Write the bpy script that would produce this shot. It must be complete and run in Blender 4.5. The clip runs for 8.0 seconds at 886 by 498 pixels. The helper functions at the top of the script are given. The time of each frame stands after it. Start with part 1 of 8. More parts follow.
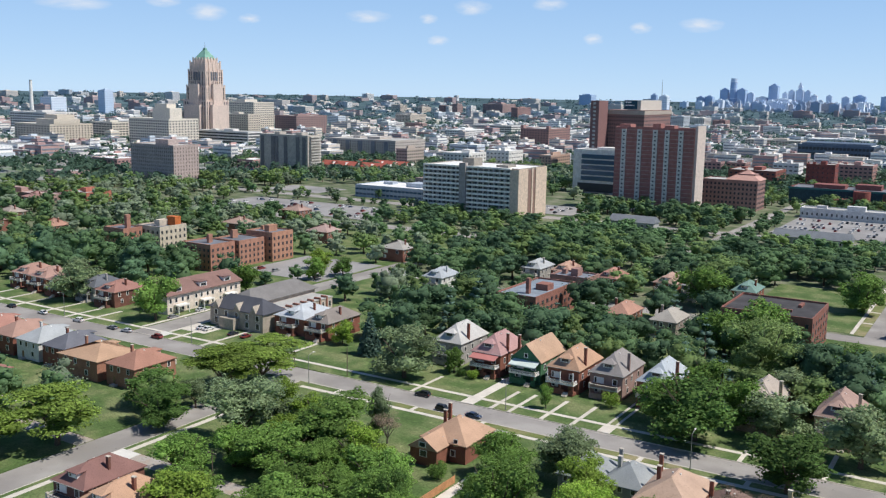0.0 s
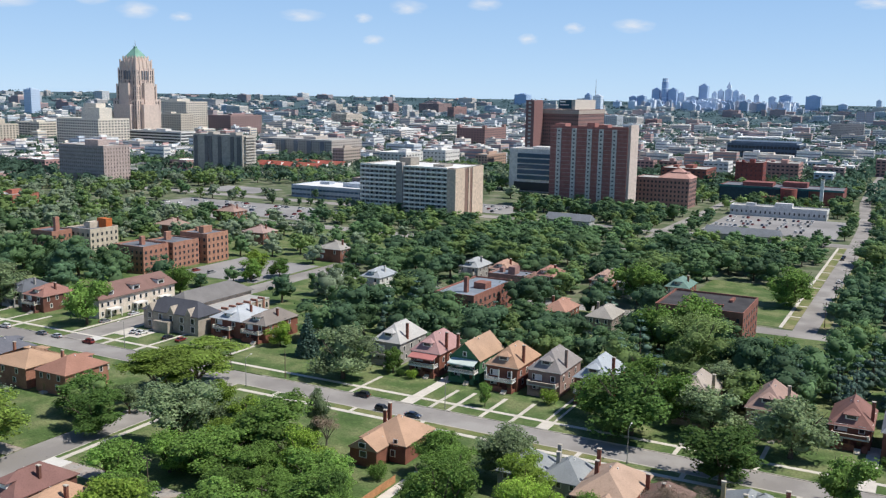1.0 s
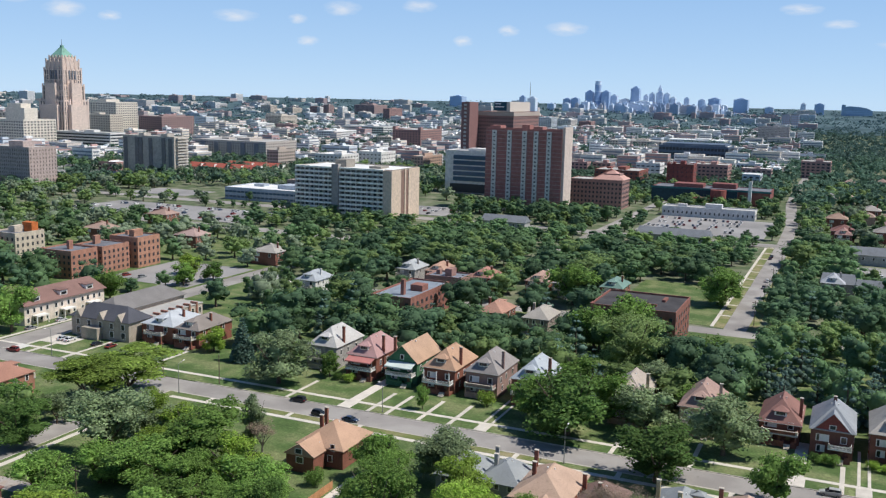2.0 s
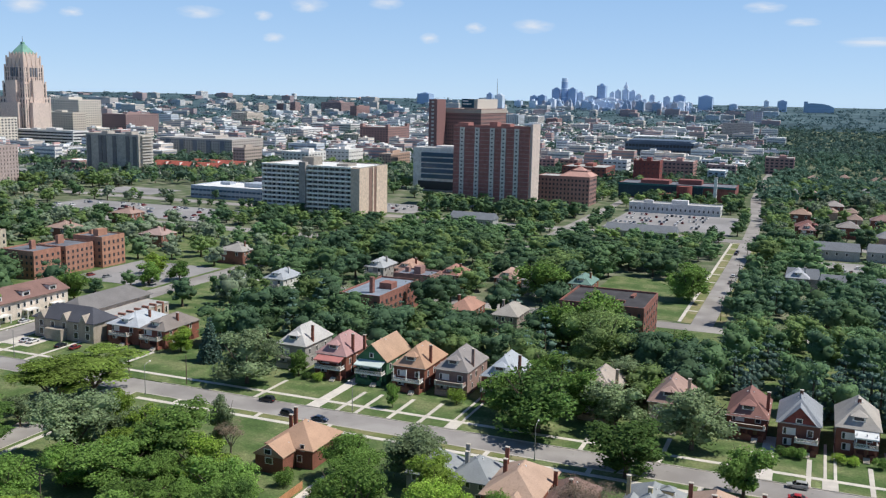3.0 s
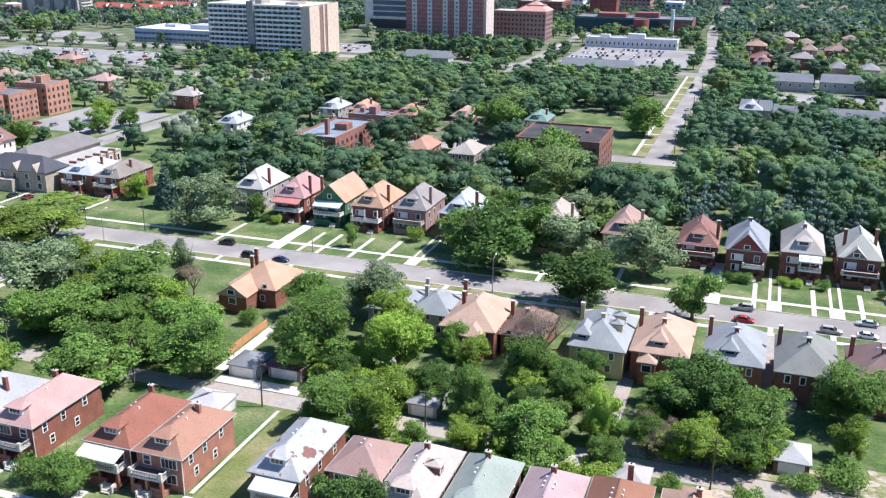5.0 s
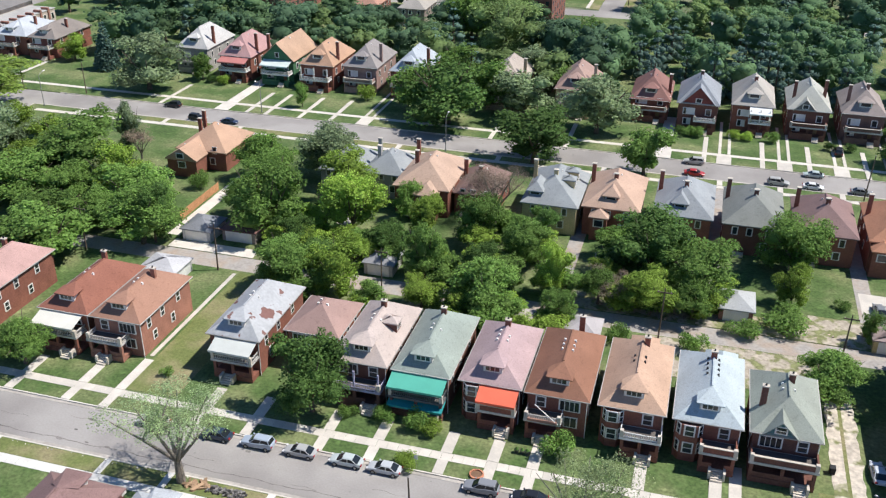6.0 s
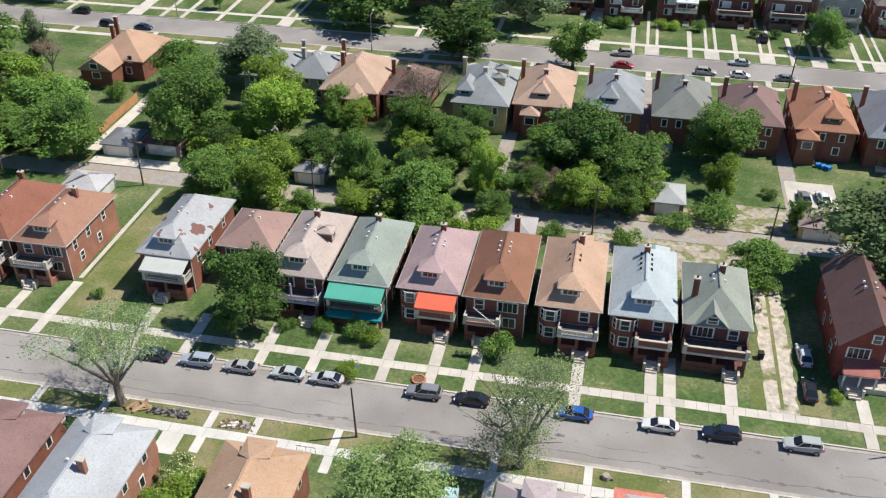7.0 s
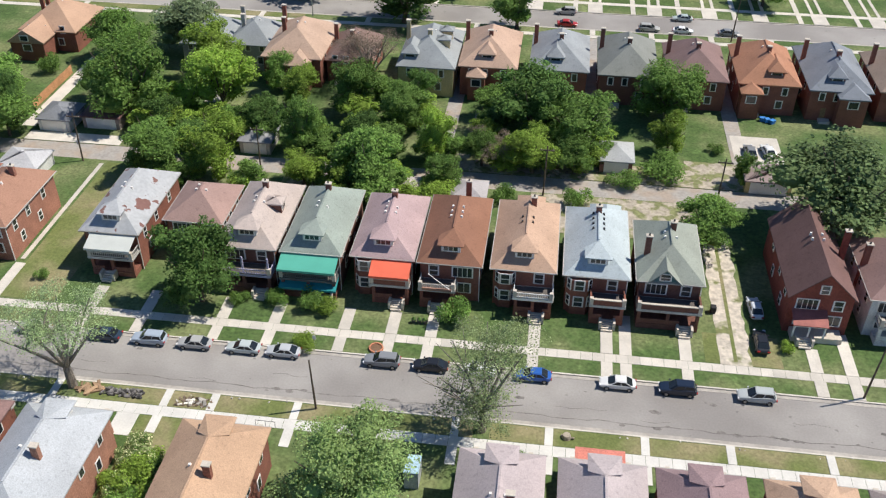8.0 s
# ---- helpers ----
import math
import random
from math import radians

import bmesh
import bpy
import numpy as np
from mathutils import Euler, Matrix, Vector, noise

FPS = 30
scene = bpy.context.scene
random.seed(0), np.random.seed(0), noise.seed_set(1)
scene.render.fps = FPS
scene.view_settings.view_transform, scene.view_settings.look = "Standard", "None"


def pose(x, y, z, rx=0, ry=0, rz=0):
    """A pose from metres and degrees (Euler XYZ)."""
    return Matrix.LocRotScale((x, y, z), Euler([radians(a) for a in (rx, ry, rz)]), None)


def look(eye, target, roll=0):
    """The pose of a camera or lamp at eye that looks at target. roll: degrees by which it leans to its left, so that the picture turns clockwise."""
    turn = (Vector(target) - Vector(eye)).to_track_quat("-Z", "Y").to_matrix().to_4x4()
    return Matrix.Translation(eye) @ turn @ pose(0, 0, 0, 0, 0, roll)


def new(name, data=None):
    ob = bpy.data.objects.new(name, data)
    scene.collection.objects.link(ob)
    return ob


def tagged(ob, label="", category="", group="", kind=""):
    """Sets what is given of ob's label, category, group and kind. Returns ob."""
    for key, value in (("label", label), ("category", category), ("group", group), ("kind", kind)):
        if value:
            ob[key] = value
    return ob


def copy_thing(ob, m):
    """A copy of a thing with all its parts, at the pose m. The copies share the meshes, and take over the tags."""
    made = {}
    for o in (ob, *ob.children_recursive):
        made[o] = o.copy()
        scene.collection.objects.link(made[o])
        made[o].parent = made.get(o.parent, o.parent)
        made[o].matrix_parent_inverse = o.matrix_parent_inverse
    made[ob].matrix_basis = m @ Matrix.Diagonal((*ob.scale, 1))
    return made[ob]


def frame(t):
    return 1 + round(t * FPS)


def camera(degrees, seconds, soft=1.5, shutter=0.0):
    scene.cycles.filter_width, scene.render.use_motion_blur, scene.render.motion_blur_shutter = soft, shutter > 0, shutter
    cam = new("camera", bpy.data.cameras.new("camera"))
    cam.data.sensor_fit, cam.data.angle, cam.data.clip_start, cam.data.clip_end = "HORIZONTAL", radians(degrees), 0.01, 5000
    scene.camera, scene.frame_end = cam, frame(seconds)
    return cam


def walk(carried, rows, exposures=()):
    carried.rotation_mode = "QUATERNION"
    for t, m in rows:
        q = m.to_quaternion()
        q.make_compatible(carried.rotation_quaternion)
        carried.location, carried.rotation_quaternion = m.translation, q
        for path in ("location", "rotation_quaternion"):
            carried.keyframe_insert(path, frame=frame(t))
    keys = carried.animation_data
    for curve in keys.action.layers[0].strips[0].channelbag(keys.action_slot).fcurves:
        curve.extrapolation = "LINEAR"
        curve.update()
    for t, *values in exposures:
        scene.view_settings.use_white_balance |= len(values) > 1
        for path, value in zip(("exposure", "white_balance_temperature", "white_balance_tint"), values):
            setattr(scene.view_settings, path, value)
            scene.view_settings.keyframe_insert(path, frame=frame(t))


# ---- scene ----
cam = camera(50.59, 8.0, soft=1.25)
walk(cam, [
    (0.0, look((0.00, -0.00, 85.00), (-51.683, 84.010, 68.534), 0.987)),
    (0.5, look((-0.07, -0.07, 85.00), (-49.295, 85.408, 68.548), 0.975)),
    (1.0, look((-0.05, 0.01, 84.99), (-45.967, 87.317, 68.585), 1.024)),
    (1.5, look((-0.06, 0.33, 84.96), (-42.615, 89.346, 68.681), 1.129)),
    (2.0, look((-0.45, 0.84, 85.08), (-40.307, 91.133, 68.973), 1.278)),
    (3.5, look((-1.07, 1.57, 84.83), (-36.682, 93.494, 68.064), 1.078)),
    (4.0, look((-0.70, 0.94, 84.26), (-35.216, 92.664, 64.349), 0.701)),
    (4.5, look((-0.36, 0.64, 84.19), (-33.433, 91.469, 58.571), 0.390)),
    (6.0, look((-0.37, 0.91, 83.91), (-24.741, 86.191, 37.719), 0.439)),
    (6.5, look((-0.07, 1.60, 84.10), (-20.470, 84.805, 32.521), 0.132)),
    (7.0, look((-0.95, 2.63, 84.58), (-17.022, 84.122, 28.890), 0.286)),
    (7.5, look((-1.77, 3.33, 84.65), (-14.307, 83.766, 26.568), 0.500)),
    (8.0, look((-1.89, 3.50, 84.43), (-12.059, 83.671, 25.525), 0.447)),
], exposures=[(0.0, -0.11, 6420, 10), (3.3, -0.15, 6400, 10), (3.7, 0.02, 6250, 13), (4.0, 0.25, 6000, 17), (4.5, 0.60, 5950, 17), (4.9, 0.59, 5980, 16), (5.8, 0.3, 6280, 12), (6.1, 0.15, 6350, 11), (6.6, 0.04, 6500, 10), (8.0, 0.03, 6550, 10)])

# ---- light ----
SUN_EL, SUN_AZ = radians(56), radians(19)      # azimuth counted from +x towards +y
world = bpy.data.worlds.new("sky")
scene.world = world
world.use_nodes = True
wn, wl = world.node_tree.nodes, world.node_tree.links
sky = wn.new("ShaderNodeTexSky")
sky.sky_type, sky.sun_disc = "NISHITA", False
sky.sun_elevation, sky.sun_rotation = SUN_EL, radians(90) - SUN_AZ
sky.air_density, sky.dust_density, sky.ozone_density, sky.altitude = 0.6, 0.0, 4.0, 100
# the blue of a slightly hazy summer sky, paler towards the horizon, mixed with the computed sky
coord, split, ramp = wn.new("ShaderNodeTexCoord"), wn.new("ShaderNodeSeparateXYZ"), wn.new("ShaderNodeValToRGB")
wl.new(coord.outputs["Generated"], split.inputs[0])
wl.new(split.outputs["Z"], ramp.inputs[0])
ramp.color_ramp.elements[0].position, ramp.color_ramp.elements[0].color = 0.0, (4.6, 6.5, 8.8, 1)
ramp.color_ramp.elements[1].position, ramp.color_ramp.elements[1].color = 1.0, (0.25, 0.7, 1.8, 1)
high = ramp.color_ramp.elements.new(0.3)
high.color = (0.75, 1.6, 3.4, 1)
mid = ramp.color_ramp.elements.new(0.12)
mid.color = (3.1, 5.15, 8.1, 1)
blend = wn.new("ShaderNodeMix")
blend.data_type = "RGBA"
blend.inputs[0].default_value = 0.8
wl.new(sky.outputs["Color"], blend.inputs[6]), wl.new(ramp.outputs[0], blend.inputs[7])
wl.new(blend.outputs[2], wn["Background"].inputs["Color"])
wn["Background"].inputs["Strength"].default_value = 0.12
sun = new("sun", bpy.data.lights.new("sun", "SUN"))
sun.data.energy, sun.data.angle, sun.data.color = 5.0, radians(0.53), (1.0, 0.95, 0.87)
sun.matrix_world = look((math.cos(SUN_AZ) * math.cos(SUN_EL), math.sin(SUN_AZ) * math.cos(SUN_EL), math.sin(SUN_EL)), (0, 0, 0))
sun.location = (300, 100, 400)

# ---- materials ----
def material(name, color, rough=0.85, metal=0.0, grain=0.12, fine=8.0, broad=0.35, stain=0.15, bump=0.0, vary=0.0, island=0.0, color2=None, spec=0.3, thru=0.0, spots=None, mask_at=(0.42, 0.62)):
    """A surface with variation at two scales: fine grain and broad stains, in metres. vary: by object; island: by loose piece."""
    m = bpy.data.materials.new(name)
    m.use_nodes = True
    nt = m.node_tree
    nd, ln = nt.nodes, nt.links
    p = nd["Principled BSDF"]
    p.inputs["Roughness"].default_value, p.inputs["Metallic"].default_value = rough, metal
    p.inputs["Specular IOR Level"].default_value = spec
    geo = nd.new("ShaderNodeNewGeometry")

    def noise_at(scale, detail):
        n = nd.new("ShaderNodeTexNoise")
        n.inputs["Scale"].default_value, n.inputs["Detail"].default_value = scale, detail
        ln.new(geo.outputs["Position"], n.inputs["Vector"])
        return n

    def spread(source, lo, hi, amount):
        r = nd.new("ShaderNodeMapRange")
        r.inputs[1].default_value, r.inputs[2].default_value = lo, hi
        r.inputs[3].default_value, r.inputs[4].default_value = 1 - amount, 1 + amount
        ln.new(source, r.inputs[0])
        return r.outputs[0]

    def times(a, b):
        k = nd.new("ShaderNodeMath")
        k.operation = "MULTIPLY"
        ln.new(a, k.inputs[0]), ln.new(b, k.inputs[1])
        return k.outputs[0]

    small, big = noise_at(fine, 3), noise_at(broad, 3)
    value = times(spread(small.outputs["Fac"], 0.3, 0.7, grain), spread(big.outputs["Fac"], 0.3, 0.7, stain))
    if vary:
        info = nd.new("ShaderNodeObjectInfo")
        value = times(value, spread(info.outputs["Random"], 0, 1, vary))
    if island:
        value = times(value, spread(geo.outputs["Random Per Island"], 0, 1, island))
    base = nd.new("ShaderNodeMix")
    base.data_type = "RGBA"
    base.inputs[6].default_value = (*color, 1)
    base.inputs[7].default_value = (*(color2 or color), 1)
    if color2:
        mask = nd.new("ShaderNodeMapRange")
        mask.inputs[1].default_value, mask.inputs[2].default_value = mask_at
        ln.new(big.outputs["Fac"], mask.inputs[0]), ln.new(mask.outputs[0], base.inputs[0])
    if spots:
        # dark or light blotches with edges of their own: scale, threshold, factor
        blot = noise_at(spots[0], 2)
        edge = nd.new("ShaderNodeMapRange")
        edge.inputs[1].default_value, edge.inputs[2].default_value = spots[1], spots[1] + 0.05
        edge.inputs[3].default_value, edge.inputs[4].default_value = 1.0, spots[2]
        ln.new(blot.outputs["Fac"], edge.inputs[0])
        value = times(value, edge.outputs[0])
    scale = nd.new("ShaderNodeVectorMath")
    scale.operation = "SCALE"
    ln.new(base.outputs[2], scale.inputs[0]), ln.new(value, scale.inputs["Scale"])
    ln.new(scale.outputs[0], p.inputs["Base Color"])
    if bump:
        b = nd.new("ShaderNodeBump")
        b.inputs["Strength"].default_value, b.inputs["Distance"].default_value = 0.6, bump
        ln.new(small.outputs["Fac"], b.inputs["Height"]), ln.new(b.outputs[0], p.inputs["Normal"])
    if thru:
        t = nd.new("ShaderNodeBsdfTranslucent")
        mix = nd.new("ShaderNodeMixShader")
        mix.inputs[0].default_value = thru
        ln.new(scale.outputs[0], t.inputs["Color"])
        ln.new(p.outputs[0], mix.inputs[1]), ln.new(t.outputs[0], mix.inputs[2])
        ln.new(mix.outputs[0], nd["Material Output"].inputs["Surface"])
    return m


GRASS = material("grass", (0.105, 0.145, 0.068), 0.95, grain=0.25, fine=2.5, broad=0.08, stain=0.25, color2=(0.175, 0.18, 0.12))
LAWN = material("lawn", (0.092, 0.152, 0.046), 0.95, grain=0.3, fine=2.2, broad=0.11, stain=0.25, color2=(0.155, 0.178, 0.078), bump=0.06, spots=(0.35, 0.62, 1.35))
DRYLAWN = material("dry_lawn", (0.172, 0.205, 0.068), 0.95, grain=0.2, fine=3.0, broad=0.15, stain=0.2, color2=(0.25, 0.22, 0.12), bump=0.05)
DIRT = material("dirt", (0.47, 0.41, 0.33), 0.95, grain=0.25, fine=1.6, broad=0.45, stain=0.25, color2=(0.19, 0.20, 0.09), mask_at=(0.46, 0.56))
ASPHALT = material("asphalt", (0.285, 0.265, 0.25), 0.9, grain=0.06, fine=4.0, broad=0.07, stain=0.08, color2=(0.35, 0.33, 0.31), spots=(0.8, 0.70, 0.7))
LOT = material("parking_asphalt", (0.30, 0.29, 0.285), 0.9, grain=0.1, fine=2.0, broad=0.03, stain=0.2)
CONCRETE = material("concrete", (0.61, 0.565, 0.50), 0.9, grain=0.08, fine=6.0, broad=0.4, stain=0.1, vary=0.08)
ALLEY = material("alley_concrete", (0.42, 0.39, 0.36), 0.9, grain=0.12, fine=2.0, broad=0.25, stain=0.2, color2=(0.34, 0.28, 0.23))
GRAVEL = material("drive_gravel", (0.56, 0.50, 0.42), 0.95, grain=0.25, fine=1.6, broad=0.3, stain=0.2, color2=(0.17, 0.185, 0.08), mask_at=(0.555, 0.65))
WHITEWALK = material("bright_concrete", (0.67, 0.65, 0.61), 0.9, grain=0.06, fine=4.0, broad=0.3, stain=0.1)
TRIM = material("white_trim", (0.80, 0.78, 0.74), 0.6, grain=0.05, stain=0.1)
PANE = material("window_glass", (0.03, 0.035, 0.04), 0.08, grain=0.02, stain=0.05, spec=0.6, vary=0.4)
STONE = material("limestone", (0.58, 0.52, 0.44), 0.85, stain=0.12)
PALEBARK = material("pale_bark", (0.27, 0.235, 0.195), 0.95, grain=0.3, fine=5.0, bump=0.05)
BARK = material("bark", (0.13, 0.10, 0.075), 0.95, grain=0.3, fine=5.0, bump=0.05)
GUTTER = material("gutter_paint", (0.42, 0.40, 0.37), 0.6, grain=0.05, vary=0.3)
WOOD = material("weathered_wood", (0.30, 0.19, 0.10), 0.9, grain=0.2)
METAL = material("galvanised_metal", (0.35, 0.35, 0.34), 0.5, 0.6)
DARKMETAL = material("dark_metal", (0.05, 0.05, 0.05), 0.5, 0.3)
_mats = {}


def roof_mat(c):
    key = ("roof", c)
    if key not in _mats:
        _mats[key] = material("shingles", c, 0.92, grain=0.14, fine=6.5, broad=0.22, stain=0.1, bump=0.03, spots=(1.9, 0.61, 0.86))
    return _mats[key]


def wall_mat(c, kind="brick"):
    key = (kind, c)
    if key not in _mats:
        _mats[key] = material(kind, c, 0.9, grain=0.24, fine=6.0, broad=0.5, stain=0.16)
    return _mats[key]


def leaf_mat(c, speckle=0.4):
    key = ("leaf", c, speckle)
    if key not in _mats:
        _mats[key] = material("leaves", c, 0.75, grain=0.15, fine=1.2, broad=0.06, stain=0.2, vary=0.22, island=speckle, spec=0.2, thru=0.35)
    return _mats[key]

# ---- building blocks ----
def part(name, bm, mat, parent=None, label="", smooth=False):
    me = bpy.data.meshes.new(name)
    if smooth:
        for f in bm.faces:
            f.smooth = True
    bm.to_mesh(me)
    bm.free()
    me.materials.append(mat)
    ob = new(name, me)
    ob.parent = parent
    if label:
        ob["label"] = label
    return ob


def thing(name, m, label, category, group="", kind=""):
    ob = new(name)
    ob.matrix_world = m
    return tagged(ob, label, category, group, kind)


def box(bm, x0, x1, y0, y1, z0, z1, taper=0.0):
    v = [bm.verts.new(p) for p in ((x0, y0, z0), (x1, y0, z0), (x1, y1, z0), (x0, y1, z0),
                                   (x0 + taper, y0 + taper, z1), (x1 - taper, y0 + taper, z1), (x1 - taper, y1 - taper, z1), (x0 + taper, y1 - taper, z1))]
    for q in ((3, 2, 1, 0), (4, 5, 6, 7), (0, 1, 5, 4), (1, 2, 6, 5), (2, 3, 7, 6), (3, 0, 4, 7)):
        bm.faces.new([v[i] for i in q])
    return bm


def poly(bm, *pts):
    return bm.faces.new([bm.verts.new(p) for p in pts])


def solid(bm, bottom, top):
    """A closed body between two rings of the same number of points."""
    a, b = [bm.verts.new(p) for p in bottom], [bm.verts.new(p) for p in top]
    n = len(a)
    bm.faces.new(a[::-1]), bm.faces.new(b)
    for i in range(n):
        bm.faces.new((a[i], a[(i + 1) % n], b[(i + 1) % n], b[i]))
    return bm


def tube(bm, p, q, r0, r1, n=6):
    p, q = Vector(p), Vector(q)
    z = (q - p).normalized()
    x = z.orthogonal().normalized()
    y = z.cross(x)
    ring = lambda c, r: [c + (x * math.cos(a) + y * math.sin(a)) * r for a in (2 * math.pi * i / n for i in range(n))]
    return solid(bm, ring(p, r0), ring(q, r1))


def slab(name, x0, x1, y0, y1, z, mat, label="", category="", parent=None, kind="structure", thick=0.3):
    ob = part(name, box(bmesh.new(), x0, x1, y0, y1, z - thick, z), mat, parent)
    return tagged(ob, label, category, kind=kind) if label else ob


def flat(name, pts, z, mat, label, category, thick=0.3):
    """A flat sheet of ground with the outline pts, which stands thick deep in the ground."""
    bm = solid(bmesh.new(), [(x, y, z - thick) for x, y in pts], [(x, y, z) for x, y in pts])
    return tagged(part(name, bm, mat), label, category, kind="structure")


def ring(bm, x0, x1, y0, y1, t, z0, z1):
    """A low wall of thickness t round a rectangle, as one piece."""
    o, i = ((x0, y0), (x1, y0), (x1, y1), (x0, y1)), ((x0 + t, y0 + t), (x1 - t, y0 + t), (x1 - t, y1 - t), (x0 + t, y1 - t))
    v = [[bm.verts.new((x, y, z)) for x, y in r] for r, z in ((o, z0), (o, z1), (i, z1), (i, z0))]
    for a in range(4):
        for k in range(4):
            bm.faces.new((v[a][k], v[a][(k + 1) % 4], v[(a + 1) % 4][(k + 1) % 4], v[(a + 1) % 4][k]))
    return bm

# ---- ground, streets, blocks ----
def disc(r, n=96):
    return [(r * math.cos(2 * math.pi * i / n), r * math.sin(2 * math.pi * i / n)) for i in range(n)]


tagged(part("ground", solid(bmesh.new(), [(x, y, -1) for x, y in disc(4900)], [(x, y, 0) for x, y in disc(4900)]), GRASS), "green city ground of grass and soil reaching the horizon", "ground", kind="structure")

ROADS = [  # name words, x0, x1, y0, y1
    ("asphalt street with parked cars", -174.5, 420, 83.8, 93.1), ("asphalt street in front of brick houses", -420, 420, 206.0, 215.9),
    ("asphalt avenue at the end of the block", -185.5, -175.5, -60, 206.0), ("asphalt side avenue beside the stone building", -262, -251, 215.9, 560),
    ("asphalt cross street between the woods", -251, 420, 351, 361), ("long straight asphalt avenue with grass verges", -42.6, -34.2, 361, 600), ("asphalt avenue running on past the college", -60.0, -52.5, 1020, 1500),
    ("asphalt cross street by the parking lots", -700, 420, 586, 600), ("wide asphalt avenue", -700, -262, 478, 492),
    ("narrow concrete avenue towards the hospital", -156, -149, 361, 1200),
]
for i, (label, x0, x1, y0, y1) in enumerate(ROADS):
    slab("road_%d" % (i + 1), x0, x1, y0, y1, 0.04 + 0.004 * i, ASPHALT, label, "road")
flat("road_20", [(-42.6, 600), (-34.2, 600), (-36.5, 700), (-47, 850), (-52.5, 1020), (-60, 1020), (-55.5, 850), (-44.8, 700)], 0.09, ASPHALT, "bend of the long asphalt avenue", "road")
slab("alley", -174.5, 420, 136.2, 141.2, 0.10, ALLEY, "worn concrete and dirt alley behind the houses", "alley")
slab("alley", -420, -186, 136.2, 141.2, 0.10, ALLEY, "worn concrete alley between the backyards", "alley")

BLOCKS = [(-175.2, 420, -60, 83.5), (-175.2, 420, 93.4, 136.2), (-175.2, 420, 141.2, 205.7), (-250.7, 420, 216.2, 350.7), (-420, -185.8, -60, 136.2), (-420, -185.8, 141.2, 205.7), (-420, -262.3, 216.2, 477)]
for i, (x0, x1, y0, y1) in enumerate(BLOCKS):
    slab("lawn_%d" % (i + 1), x0, x1, y0, y1, 0.16, LAWN, "mown green lawn with worn dry patches", "lawn")


def kerb(x0, x1, y0, y1, label="pale concrete kerb along the street"):
    slab("kerb", x0, x1, y0, y1, 0.19, CONCRETE, label, "kerb")


for y in (83.52, 93.16, 205.74, 215.96):
    kerb(-174.5, 120, y, y + 0.22)
kerb(-175.42, -175.2, 100, 205.7)
for y in (205.74, 215.96):
    kerb(-420, -186, y, y + 0.22)


# sidewalks: one slab of concrete every 1.5 m, with open joints
def sidewalk(i, x0, x1, y0, y1, pitch=1.55, mat=CONCRETE, label="pale concrete sidewalk of square slabs"):
    root = thing("pavement_%d" % i, pose(0, 0, 0), label, "pavement", kind="structure")
    n = int((x1 - x0) / pitch)
    bm = box(bmesh.new(), 0.02, pitch - 0.02, 0, y1 - y0, 0.0, 0.20)
    first = part("slab", bm, mat, root)
    first.location = (x0, y0, 0)
    for k in range(1, n):
        o = first.copy()
        scene.collection.objects.link(o)
        o.location = (x0 + k * pitch, y0, random.uniform(-0.012, 0.012))
    return root


_layer = [0]


def strip(name, x0, x1, y0, y1, mat=None, z=0.21, label="pale concrete front walk", category="walkway"):
    _layer[0] = (_layer[0] + 1) % 13
    return slab(name, x0, x1, y0, y1, z + 0.004 * _layer[0], mat or CONCRETE, label, category)


sidewalk(1, -110, 70, 96.25, 97.8)
sidewalk(2, -110, 60, 79.0, 80.6, mat=WHITEWALK)
slab("pavement_3", -173.5, -110, 96.25, 97.8, 0.2, CONCRETE, "pale concrete sidewalk", "pavement")
for i, (y0, y1) in enumerate(((201.2, 202.8), (221.2, 222.7))):
    slab("pavement_%d" % (4 + i), -172 if i == 0 else -186.9, 120, y0, y1, 0.2, CONCRETE, "pale concrete sidewalk beside the street", "pavement")
slab("pavement_6", -173.7, -172.1, 98, 201, 0.2, CONCRETE, "pale concrete sidewalk along the avenue", "pavement")
slab("pavement_7", -420, -187, 221.2, 222.7, 0.2, CONCRETE, "pale concrete sidewalk", "pavement")

# ---- houses ----
_shared = {}
TAKEN = []
FINE = [True]      # whether the small parts of windows, gutters and pillars are built


def claim(x0, x1, y0, y1):
    """Notes a stretch of ground on which no tree grows."""
    TAKEN.append((x0, x1, y0, y1))


def shared_part(key, name, build, mat, parent, m):
    """A part whose mesh is made once and used again by alike parts."""
    k = (key, mat.name_full)
    if k not in _shared:
        me = bpy.data.meshes.new(name)
        bm = build(bmesh.new())
        bm.to_mesh(me)
        bm.free()
        me.materials.append(mat)
        _shared[k] = me
    ob = new(name, _shared[k])
    ob.parent = parent
    ob.matrix_local = m
    return ob


